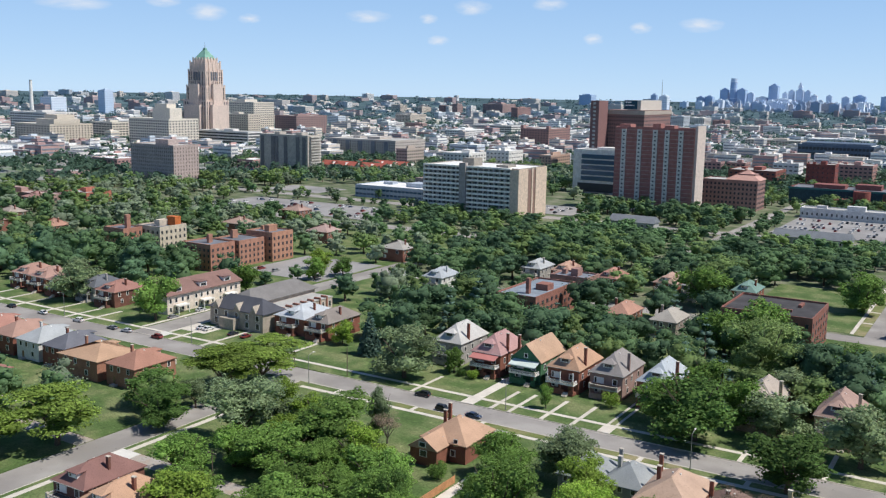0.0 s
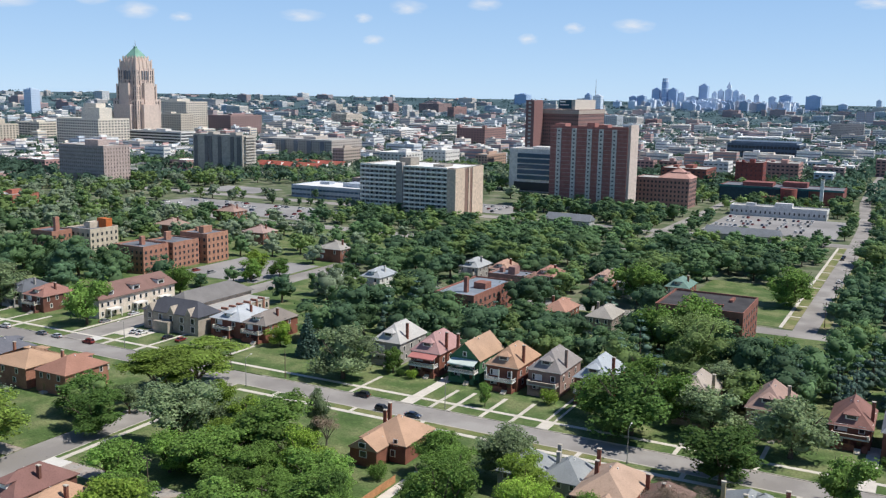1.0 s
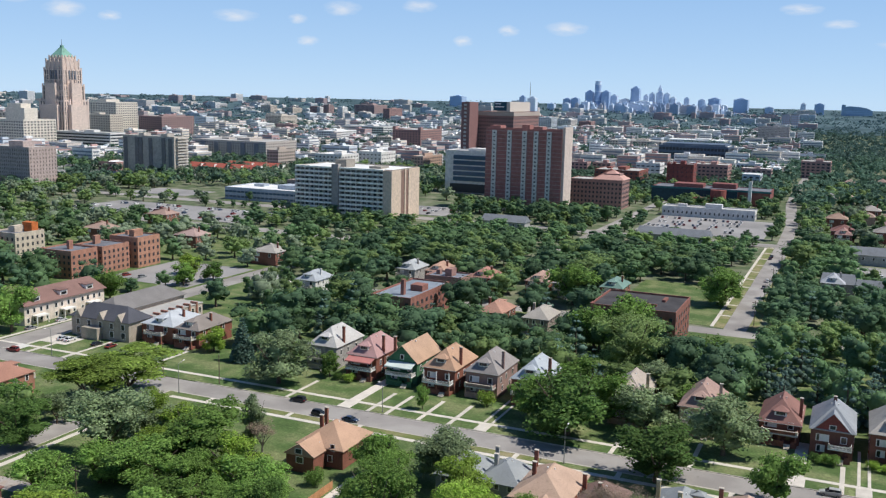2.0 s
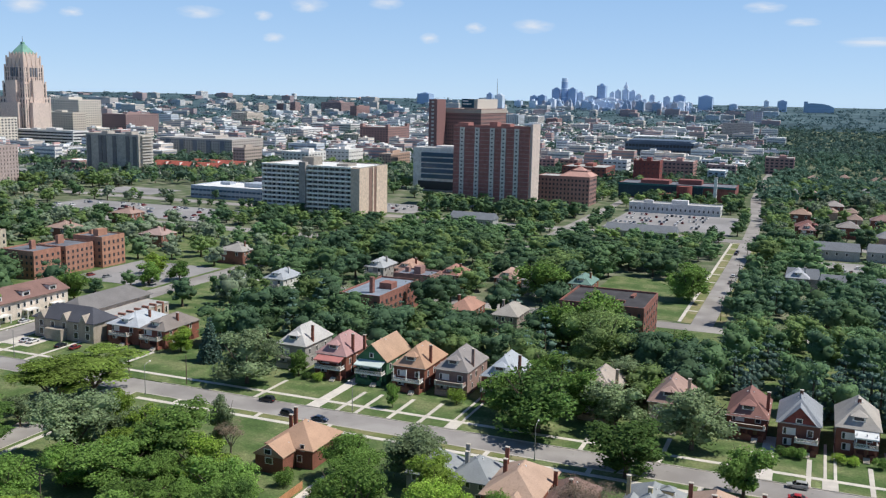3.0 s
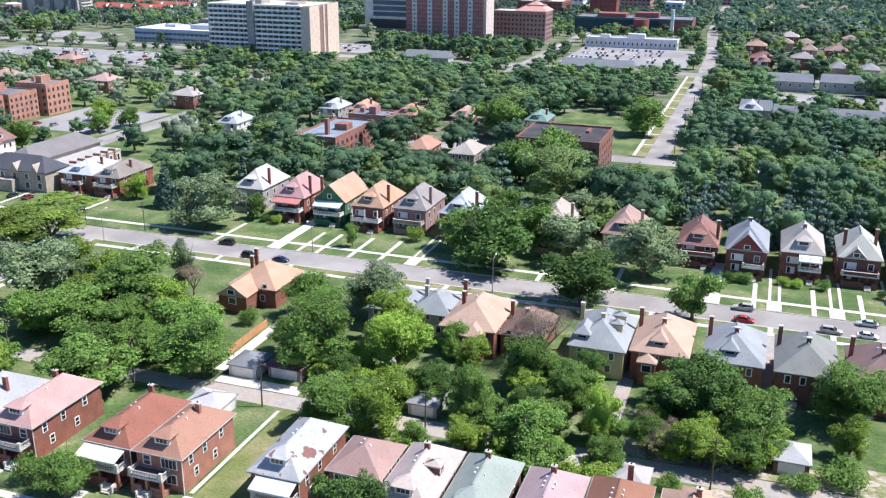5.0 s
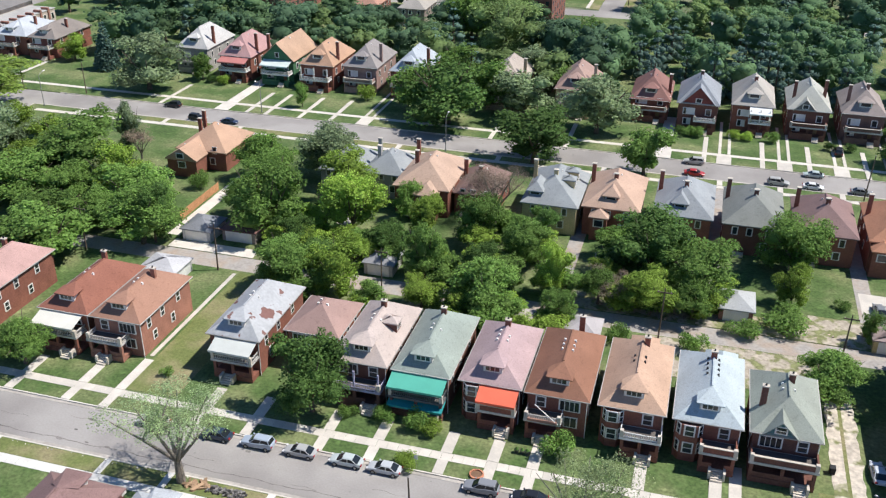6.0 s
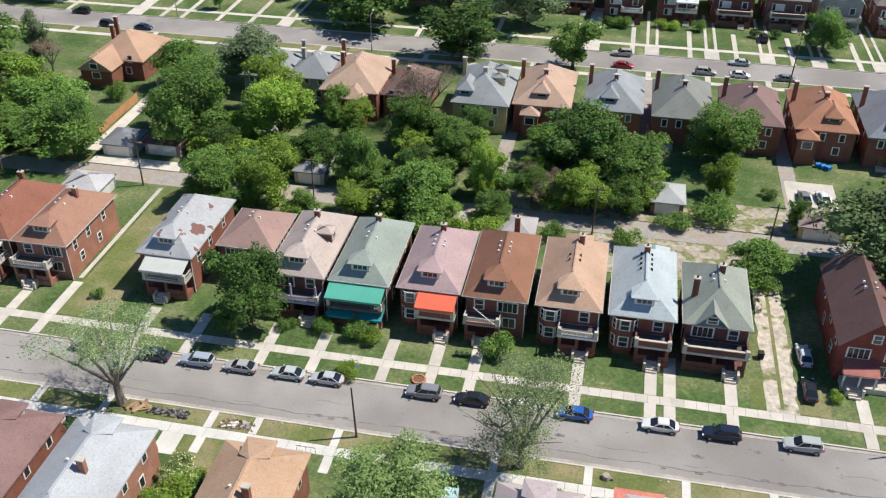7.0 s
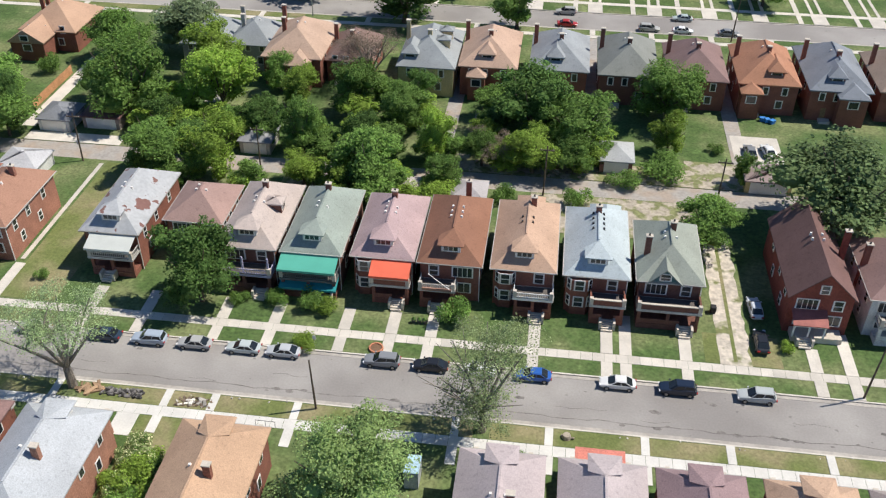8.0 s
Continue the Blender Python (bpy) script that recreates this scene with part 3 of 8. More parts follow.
house(6.2, 106.3, (0.45, 0.51, 0.53), RED, "brick house with a pale blue-grey roof and two-storey bay", group=GA, porch_at=dict(x0=-0.6, x1=4.0, depth=2.6, step_at=1.9, cols=2, walled=True), bay=(-2.2, 3.4, 5.9), chimneys=((0.5, 0.70),), d=16.2, vents=8, vent=DARKMETAL, rear=(-0.6, 3.4, 2.2, 0.6))
house(16.1, 106.4, (0.30, 0.325, 0.28), DKRED, "brick house with a grey-green roof and teal front gable", group=GA, porch_at=dict(x0=-4.1, x1=4.2, depth=2.7, step_at=2.4, cols=3, walled=True), front_gable=(-0.8, 4.2, (0.10, 0.19, 0.19)), dorm=0, chimneys=((0.12, 0.34), (0.55, 0.6)), d=13.8, rise=3.3)
tall_house = house(36.0, 105.9, (0.175, 0.10, 0.09), (0.25, 0.07, 0.05), "tall red brick house with a steep maroon gable roof", group=GA, style="gable", d=18, w=8.2, eave=6.3, rise=4.2, attic=True, chimneys=((0.98, 0.5),), vents=4)
canopy(tall_house, -3.3, 0.7, -1.7)
house(46.6, 106.5, (0.31, 0.20, 0.18), WHITESIDE, "white sided house with a dull red-brown roof", group=GA, d=14, dorm=0, wallkind="painted_siding", chimneys=((0.02, 0.5),), porch_at=dict(x0=-3, x1=3, depth=2.2))
house(57.0, 106.5, (0.30, 0.24, 0.22), RED, "brick house with a brown shingle roof", group=GA, d=16, porch_at=dict(x0=-3, x1=3, depth=2.2))

# houses that turn their backs to the alley
FINE[0] = False
GB = "houses along the far street with backs to the alley"
B_ROW = [(-108.5, 191.5, (0.48, 0.31, 0.215), RED, "brick bungalow with a bright orange roof and rear gable", "hip", 13.5, 4.6), (-73.0, 186, (0.29, 0.31, 0.32), GREYSIDE, "grey sided house with a blue-grey roof among trees", "hip", 12, 5.6), (-63.5, 186, (0.285, 0.305, 0.315), GREYSIDE, "house with a slate-grey hip roof", "hip", 11, 5.6), (-53.2, 186, (0.49, 0.345, 0.26), RED, "brick house with an orange-tan hip roof", "hip", 17, 6.2),
         (-42.5, 185, (0.25, 0.165, 0.14), RED, "brick house with a brown roof behind a bare tree", "hip", 13, 4.8), (-26.5, 186, (0.31, 0.33, 0.335), YELLOW, "yellow brick house with a grey roof and dormers", "hip", 17.5, 6.2), (-14.6, 187, (0.50, 0.345, 0.26), RED, "brick house with a pinkish-tan roof and rear dormer", "hip", 17, 6.3), (-0.9, 187, (0.31, 0.33, 0.345), RED, "brick house with a blue-grey roof", "hip", 16.5, 6.3),
         (12.2, 187, (0.235, 0.245, 0.225), DKRED, "brick house with a dark grey-green roof", "hip", 17, 6.3), (25.2, 186, (0.25, 0.165, 0.155), RED, "brick house with a dull maroon-brown roof", "hip", 16, 6.3), (38.4, 187, (0.42, 0.21, 0.13), RED, "red brick house with a rust-orange roof and rear dormer", "hip", 17, 6.3), (51.2, 188, (0.24, 0.26, 0.29), RED, "brick house with a dark slate-grey roof", "hip", 19, 6.3), (64, 187, (0.33, 0.25, 0.2), RED, "brick house with a brown roof", "hip", 17, 6.3)]
for i, (x, y, roof, brick, label, style, d, eave) in enumerate(B_ROW):
    wide = 10.7 if x > -30 else 12.0 if x < -100 else 11.4 if x == -53.2 else 8.8
    rear = {-108.5: (-1.6, 5.6, 5.5, 0.3), -53.2: (-3.8, 1.0, 2.6, 0.4), -14.6: (0.4, 3.6, 2.2, 1.2), 38.4: (1.6, 5.1, 2.4, 0.9), 51.2: (-4.6, 0.4, 2.0, 0.5)}.get(x)
    h = house(x, y, roof, brick, label, turn=180, w=wide, d=d, eave=eave, rise=4.3 if x < -100 else 3.9 if wide > 10 else 3.4, style=style, dorm=0, group=GB, chimneys=((0.97, 0.35), (0.5, 0.62)) if i > 3 else ((0.8, 0.5), (0.95, 0.12)), porch_at=dict(x0=-3.4, x1=3.4, depth=2.2, parapet=0.5), rear=rear,
              side_dormer=((-1, 6.0), (-1, 10.5)) if x == -26.5 else None, vents=4)
    if style == "hip" and x in (-26.5, -14.6, -0.9, 38.4, 51.2):
        shift = {38.4: -1.2, -14.6: 0.3, -26.5: 3.2}.get(x, 0.8)
        yb = d - 1.5
        part("rear_dormer", box(bmesh.new(), shift - 1.3, shift + 1.3, yb - 2.6, yb, eave + 0.5, eave + 2.0), wall_mat(brick), h)
        part("rear_dormer_roof", hip(bmesh.new(), shift - 1.75, shift + 1.75, yb - 5.2, yb + 0.45, eave + 2.0, 1.5, back=1.7, inset=0.3), roof_mat(roof), h)
        window(h, shift, yb + 0.02, eave + 1.0, 1.8, 0.8, 180)

# houses on the far side of the far street
GC = "houses with lawns along the far street"
C_ROW = [(-149.0, 246.0, (0.50, 0.49, 0.47), GREYSIDE, "house with a pale grey hip roof behind a tree", {}), (-132.8, 242.0, (0.44, 0.27, 0.26), RED, "brick house with a pink-red roof and white porches", dict(cover=(0.5, 0.2, 0.18))), (-119.6, 242.5, (0.46, 0.31, 0.215), GREENSIDE, "green sided house with a tan gable roof", dict(cover=(0.6, 0.68, 0.64))), (-106.6, 240.5, (0.46, 0.29, 0.195), RED, "brick house with an orange-tan roof and double porch", dict(double=True)),
         (-94.2, 242.5, (0.29, 0.265, 0.255), (0.32, 0.22, 0.19), "brick house with a dark grey hip roof", {}), (-80.0, 242.0, (0.42, 0.46, 0.50), RED, "house with a pale blue-grey roof behind a tree", {}), (-52.0, 240.0, (0.42, 0.36, 0.31), TAN, "house with a tan roof behind silvery trees", {}), (-33.0, 240.0, (0.38, 0.26, 0.22), (0.5, 0.36, 0.27), "tan house with a brown roof among trees", {}), (-13.4, 243.0, (0.27, 0.145, 0.125), RED, "brick house with a dark red hip roof", {}),
         (-1.0, 238.0, (0.29, 0.31, 0.335), DKRED, "dark red house with a slate-blue roof over a red front gable", {}), (12.4, 240.5, (0.42, 0.39, 0.35), RED, "brick house with a pale tan roof and white awning", dict(cover=(0.75, 0.77, 0.76), double=True, cols=3)), (25.8, 241.0, (0.44, 0.44, 0.39), DKRED, "brick house with a pale grey roof and front gable", {}), (38.7, 241.5, (0.33, 0.28, 0.255), (0.2, 0.12, 0.1), "brick house with a brown-grey hip roof", {}), (51.5, 242.0, (0.26, 0.32, 0.36), GREYSIDE, "house with a teal-grey gable roof", {}), (64.5, 242, (0.3, 0.25, 0.22), RED, "brick house with a brown roof", {})]
for i, (x, y, roof, brick, label, pk) in enumerate(C_ROW):
    gable_front = i in (2, 13)
    args = dict(x0=-0.6 if i in (9, 10) else -4.0, x1=4.4, depth=2.7, parapet=0.8, step_at=2.2, walled=i in (4, 8, 11, 12), rail=TRIM if i in (1, 2, 3, 9, 10) else None)
    args.update(pk)
    front = {9: (0.0, 8.2, (0.24, 0.07, 0.06)), 11: (-1.0, 5.0, (0.2, 0.2, 0.19))}.get(i)
    house(x, y, roof, brick, label, w=9.8, d=17, eave=5.4 if i == 8 else 7.1, rise=5.0, style="gable" if gable_front else "hip", group=GC, back=False, porch_at=args, attic=gable_front, front_gable=front, dorm=0 if front else 3.0,
          chimneys={2: ((0.0, 0.3),), 9: ((0.5, 0.55),), 10: ((0.5, 0.35),), 11: ((0.12, 0.3), (0.88, 0.45)), 12: ((0.12, 0.3), (0.55, 0.4))}.get(i, ((0.97, 0.3),)), wallkind="painted_siding" if brick in (GREENSIDE, GREYSIDE) else "brick", vents=4)

# houses on the near side of the near street, with their fronts to it
GD = "houses on the near side of the street"
for x, roof, brick, label, d, w in ((-65.8, (0.24, 0.15, 0.14), RED, "brick house with a dark maroon roof", 18, 9.6), (-53.8, (0.44, 0.46, 0.48), ORANGE, "orange brick house with a pale blue-grey roof", 18, 9.4), (-35.2, (0.50, 0.33, 0.22), RED, "brick house with an orange-tan roof beside a shrub yard", 18, 9.4), (-4.0, (0.47, 0.40, 0.40), RED, "brick house with a lilac-grey roof", 17, 8.6), (6.8, (0.44, 0.38, 0.38), RED, "brick house with a pinkish-grey roof", 17, 8.6), (17.2, (0.30, 0.21, 0.215), DKRED, "brick house with a mottled maroon roof", 17, 8.6), (28.6, (0.50, 0.34, 0.24), RED, "brick house with a tan shingle roof", 17, 8.8), (39.4, (0.35, 0.3, 0.28), RED, "brick house with a grey-brown roof", 17, 8.8)):
    house(x, 73.2, roof, brick, label, turn=180, w=w, d=d, eave=6.0, rise=3.2, dorm=2.6, group=GD, chimneys=((0.35, 0.5),), porch_at=dict(x0=-3.2, x1=3.2, depth=2.4, deck=3.3, parapet=0.4, step_at=0.5), bay=None)

# scattered houses behind
GE = "houses among the trees"
for x, y, roof, brick, label, turn in ((-187, 381, (0.40, 0.42, 0.43), GREYSIDE, "grey house with a slate roof among trees", 0), (-173, 383, (0.45, 0.29, 0.22), RED, "brick house with an orange roof among trees", 0), (-150, 380, (0.38, 0.2, 0.16), RED, "brick house with a dark red roof", 0), (-125, 384, (0.40, 0.27, 0.22), RED, "brick house with a worn red roof", 0), (-113, 385, (0.30, 0.30, 0.30), GREYSIDE, "grey house with white porch posts", 0), (-92.5, 387, (0.17, 0.27, 0.235), RED, "house with a teal-grey hip roof by the green field", 0),
                                  (-103, 332, (0.40, 0.37, 0.33), (0.3, 0.25, 0.22), "house with a tan-grey hip roof and brick chimney", 180), (-121, 333, (0.42, 0.24, 0.18), RED, "house with a rust roof in the trees", 180), (-212, 336, (0.38, 0.41, 0.44), WHITESIDE, "white house with a grey gable roof", 0), (-213.6, 245.0, (0.47, 0.50, 0.53), RED, "brick house with a pale metal-grey roof and porch", 0), (-201.0, 245.0, (0.25, 0.22, 0.20), (0.26, 0.105, 0.075), "red brick house with a dark grey roof beside a lawn", 0),
                                  (-231, 186.0, (0.46, 0.30, 0.20), ORANGE, "orange brick house with a wide tan roof", 180), (-213.5, 187.0, (0.36, 0.19, 0.14), ORANGE, "brick house with a red-brown roof by the avenue", 180), (-246, 189, (0.15, 0.155, 0.18), RED, "brick house with a dark slate roof", 180), (-259, 189, (0.40, 0.42, 0.43), WHITESIDE, "white house with a pale grey roof", 180), (-272, 189, (0.40, 0.25, 0.2), RED, "brick house with a rust roof", 180), (-285, 189, (0.38, 0.2, 0.16), RED, "brick house with a red roof", 180),
                                  (-300, 236, (0.32, 0.17, 0.14), DKRED, "brick house with a dark red roof beside a tree", 0), (-332, 237, (0.34, 0.22, 0.18), RED, "brick house with a brown-red roof and porches", 0), (-345, 238, (0.38, 0.24, 0.2), RED, "brick house with a rust-brown roof", 0), (-314, 238, (0.13, 0.14, 0.16), GREYSIDE, "house with a dark slate roof", 0), (-358, 239, (0.36, 0.22, 0.18), RED, "brick house with a worn red roof", 0), (-6, 622, (0.33, 0.2, 0.18), DKRED, "dark brick house with a red-grey roof", 0), (-7, 447, (0.40, 0.42, 0.45), GREYSIDE, "grey townhouse with a pale roof", 0), (-131, 100.0, (0.36, 0.35, 0.35), RED, "brick house with a grey roof by the avenue", 0), (-122, 106.0, (0.36, 0.37, 0.38), RED, "brick house with a mid-grey roof", 0), (-156, 112, (0.23, 0.125, 0.11), DKRED, "brick house with a maroon roof", 0), (-143.5, 108, (0.48, 0.30, 0.2), RED, "brick house with a tan-orange roof", 0)):
    house(x, y, roof, brick, label, turn=turn, w=17.5 if x == -231 else 13.2 if x == -213.6 else 12 if x == -213.5 else 9.6 if x > -220 else 11, d=18 if x in (-213.6, -201.0) else 15, eave=6.2, rise=3.4, group=GE, porch_at=dict(x0=-3.6, x1=3.6, depth=2.5), chimneys=((0.8, 0.5),), back=turn == 180, vents=1)
    claim(x - 6, x + 10, y - (16 if turn == 0 else 30), y + 4)

# ---- the town behind: blocks, towers, lots ----
GLASS = material("dark_window_glass", (0.045, 0.05, 0.06), 0.35, grain=0.02, stain=0.1, spec=0.25)
BLUEGLASS = material("blue_window_glass", (0.05, 0.10, 0.17), 0.1, grain=0.02, stain=0.1, spec=0.6)
FLATROOF = material("flat_roof_gravel", (0.44, 0.43, 0.41), 0.95, grain=0.1, fine=0.8, broad=0.08, stain=0.2)
DARKROOF = material("tarred_roof", (0.18, 0.19, 0.215), 0.95, grain=0.15, fine=0.8, broad=0.1, stain=0.25)
WHITEROOF = material("white_roof_membrane", (0.78, 0.78, 0.76), 0.8, grain=0.04, fine=0.5, broad=0.05, stain=0.1)
COPPER = material("green_copper", (0.22, 0.42, 0.33), 0.7, grain=0.1, fine=0.5, broad=0.1, stain=0.2)


def panes(face, x0, x1, y0, y1, z0, h, floors, bays, share, tall, mat, root, name="glazing"):
    """Rows of panes on the -y face or the +x face of a block; too small to pick apart, so one part of stuff."""
    bm = bmesh.new()
    f = h / floors
    span = (x1 - x0) if face == "front" else (y1 - y0)
    b = span / bays
    for i in range(floors):
        lo = z0 + i * f + f * (0.5 - tall / 2)
        for k in range(bays):
            a = k * b + b * (0.5 - share / 2)
            if face == "front":
                box(bm, x0 + a, x0 + a + b * share, y0 - 0.12, y0 + 0.1, lo, lo + f * tall)
            else:
                box(bm, x1 - 0.1, x1 + 0.12, y0 + a, y0 + a + b * share, lo, lo + f * tall)
    return tagged(part(name, bm, mat, root), kind="stuff")


def building(x0, x1, y0, y1, h, wall, label, floors=4, bays=8, bays2=4, share=0.5, tall=0.5, name="office_building", roof=None, glass=None, parapet=0.9, pent=None, z0=0.0, group="", wallkind="brick", windows=True, stripes=None):
    """A block on the street grid with a parapet, a roof deck, panes on its two seen faces and a penthouse."""
    root = thing(name, pose(0, 0, z0), label, name.split("_")[-1], group)
    claim(x0 - 2, x1 + 2, y0 - 3, y1 + 2)
    W = wall_mat(wall, wallkind)
    part("wall", box(bmesh.new(), x0, x1, y0, y1, -0.3, h), W, root)
    if parapet:
        t = 0.4
        part("parapet", ring(bmesh.new(), x0, x1, y0, y1, t, h + 0.004, h + parapet), W, root)
        part("roof", box(bmesh.new(), x0 + t, x1 - t, y0 + t, y1 - t, h + 0.002, h + 0.25), roof or FLATROOF, root)
    if windows:
        panes("front", x0, x1, y0, y1, 0.6, h - 1.2, floors, bays, share, tall, glass or GLASS, root)
        panes("side", x0, x1, y0, y1, 0.6, h - 1.2, floors, bays2, share, tall, glass or GLASS, root)
    if stripes:
        mat, every, thick = stripes
        for i in range(floors + 1):
            z = i * h / floors
            part("floor_band", box(bmesh.new(), x0 - 0.25, x1 + 0.25, y0 - 0.25, y1, z - thick / 2, z + thick / 2), mat, root)
    w, d = x1 - x0, y1 - y0
    for fx, fy, fw, fd, ph in (pent if pent is not None else ((0.55, 0.5, 0.18, 0.4, 3.2), (0.2, 0.6, 0.1, 0.2, 2.0))):
        cx, cy = x0 + fx * w, y0 + fy * d
        part("penthouse", box(bmesh.new(), cx - fw * w / 2, cx + fw * w / 2, cy - fd * d / 2, cy + fd * d / 2, h + 0.2, h + 0.25 + ph), W, root)
    return root


LIME, CREAM, PALE = (0.64, 0.57, 0.48), (0.72, 0.66, 0.57), (0.74, 0.72, 0.69)
DBR = (0.29, 0.175, 0.16)
WHITEC = wall_mat((0.84, 0.82, 0.78), "painted_concrete")

# white balcony slab
def divide(bm, a, b, z, n=8):
    for k in range(n + 1):
        x = a + (b - a) * k / n
        box(bm, x - 0.3, x + 0.3, 564.3, 566.0, z + 1.0, z + 2.94)
    return bm


SLABWHITE = wall_mat((0.93, 0.90, 0.82), "white_concrete")
r = building(-364, -288.5, 566, 607, 34, (0.33, 0.30, 0.26), "white and tan slab apartment block with rows of balconies", 11, 34, 3, 0.55, 0.45, name="apartment_building", windows=False, pent=((0.42, 0.3, 0.12, 0.3, 5.5), (0.75, 0.4, 0.12, 0.3, 1.6)), roof=WHITEROOF)
panes("front", -364, -296, 566, 607, 0.6, 33, 11, 30, 0.62, 0.52, GLASS, r)
for i in range(12):
    z = i * 34 / 11.0
    for a, b in ((-364.6, -334.2), (-328.8, -294.6)):
        part("balcony", box(bmesh.new(), a, b, 563.9, 566.4, z - 0.15, z + 1.0), SLABWHITE, r)
        if i < 11:
            tagged(part("balcony_divider", divide(bmesh.new(), a, b, z), wall_mat((0.55, 0.52, 0.47), "painted_concrete"), r), kind="stuff")
part("stair_tower", box(bmesh.new(), -334, -329, 562.5, 566.3, 0, 37), wall_mat((0.36, 0.33, 0.31), "painted_concrete"), r)
TANW = wall_mat((0.66, 0.53, 0.42), "painted_concrete")
part("corner_pier", box(bmesh.new(), -294.5, -287.9, 563.8, 566.4, 0, 34.3), TANW, r)
for y0, y1, dark in ((566.5, 578, 0), (578.02, 584, 1), (584.02, 586, 0), (586.02, 590, 1), (590.02, 607.4, 0)):
    part("end_wall", box(bmesh.new(), -288.6, -287.9 - 0.5 * dark, y0, y1, 0, 34.4 - 0.6 * dark), wall_mat((0.26, 0.17, 0.14), "painted_concrete") if dark else TANW, r)

# tall red brick tower
r = building(-264, -203.5, 675, 694, 61, (0.36, 0.165, 0.145), "tall red brick apartment tower with grey window strips", 20, 1, 2, 0.1, 0.4, name="apartment_tower", windows=False, pent=((0.1, 0.5, 0.14, 0.6, 2.6), (0.5, 0.5, 0.1, 0.5, 3.6), (0.66, 0.5, 0.12, 0.5, 2.4)))
GREYSTRIP = wall_mat((0.66, 0.64, 0.59), "painted_concrete")
for fx in (0.115, 0.315, 0.515, 0.665, 0.835):
    x = -264 + 60.5 * fx
    s = part("window_bay", box(bmesh.new(), x - 1.8, x + 1.8, 674.3, 675.1, 3, 60.5), GREYSTRIP, r)
    panes("front", x - 1.4, x + 1.4, 674.3, 675, 3, 57, 19, 1, 0.45, 0.35, GLASS, s)
LINE = wall_mat((0.44, 0.29, 0.26), "concrete_band")
for i in range(20):
    z = 3 + i * 3.0
    part("floor_line", box(bmesh.new(), -264.1, -203.4, 674.72, 675.2, z - 0.2, z + 0.2), LINE, r)
part("end_wall", box(bmesh.new(), -203.4, -201.5, 676, 696, 0, 64), wall_mat((0.64, 0.54, 0.48), "painted_concrete"), r)
for i in range(5):
    part("ground_pier", box(bmesh.new(), -262 + i * 14, -259.5 + i * 14, 672.6, 674.2, 0, 3), WHITEC, r)

# hospital tower with a roof sign
r = building(-412, -366, 1020, 1112, 68, DBR, "dark brick hospital tower with a white roof sign", 16, 18, 26, 0.4, 0.45, name="hospital_tower", pent=())
part("shaft", box(bmesh.new(), -418, -408, 990, 1016, 0, 79), wall_mat((0.26, 0.145, 0.14)), r)
panes("front", -415.5, -411, 990, 1016, 4, 74, 17, 1, 0.7, 0.5, wall_mat((0.6, 0.57, 0.53), "painted_concrete"), r)
part("cornice", box(bmesh.new(), -412.5, -365.4, 1019.3, 1112.6, 64, 68.4), wall_mat((0.45, 0.38, 0.33), "painted_concrete"), r)
part("sign_house", box(bmesh.new(), -388, -372, 1024, 1095, 69, 80), wall_mat((0.62, 0.56, 0.50), "painted_concrete"), r)
sg = part("sign_panel", box(bmesh.new(), -391, -376, 1022.6, 1023.6, 70, 80), wall_mat((0.04, 0.10, 0.14), "painted_metal"), r, "dark blue sign panel")
for i, (a, b) in enumerate(((0.1, 0.55), (0.1, 0.8))):
    part("sign_bar", box(bmesh.new(), -391 + 15 * a, -391 + 15 * b, 1022.4, 1022.55, 77.0 - i * 3.4, 78.4 - i * 3.4), WHITEC, sg)
r = building(-339, -262, 769, 796, 37, (0.74, 0.71, 0.68), "hospital wing with pale end walls and blue glass bands", 6, 1, 4, 0.3, 0.4, name="hospital_wing", windows=False, pent=((0.5, 0.5, 0.5, 0.5, 2.5),))
for i in range(5):
    part("glass_band", box(bmesh.new(), -331, -262, 768.2, 769.1, 11 + i * 4.8, 14.6 + i * 4.8), BLUEGLASS, r)
part("podium_glass", box(bmesh.new(), -334, -262, 768.3, 769.1, 1.0, 8.6), GLASS, r)
r = building(-211, -168.5, 725, 750, 22, (0.34, 0.21, 0.19), "old dark brick hospital building with many windows", 6, 14, 8, 0.45, 0.5, name="hospital_building", pent=((0.75, 0.6, 0.3, 0.5, 5),))
part("gable_roof", hip(bmesh.new(), -194, -168, 728, 751, 22.9, 8.0), roof_mat((0.55, 0.33, 0.28)), r)
building(-463, -372, 614, 655, 9, (0.40, 0.45, 0.52), "long low white-roofed building with blue-grey windows", 2, 24, 8, 0.85, 0.4, roof=WHITEROOF, glass=BLUEGLASS)
building(-440, -400, 668, 690, 12, (0.30, 0.24, 0.22), "low brown commercial building", 3, 10, 5)
building(-701, -645, 587, 617, 33.5, (0.47, 0.38, 0.35), "square brown concrete block with narrow windows", 10, 22, 9, 0.2, 0.5, name="apartment_building", pent=((0.62, 0.4, 0.3, 0.4, 5.0),))
r = building(-686, -621, 743, 764, 38.5, (0.46, 0.42, 0.37), "grey apartment tower with dark vertical window strips", 13, 1, 1, 0.3, 0.4, name="apartment_tower", windows=False, pent=((0.3, 0.5, 0.1, 0.5, 3), (0.75, 0.5, 0.12, 0.5, 3)))
for fx in (0.06, 0.28, 0.36, 0.55, 0.8, 0.93):
    s = part("window_strip", box(bmesh.new(), -686 + 65 * fx - 2.2, -686 + 65 * fx + 2.2, 742.4, 743.1, 2, 37.5), wall_mat((0.20, 0.19, 0.19), "dark_panel"), r)
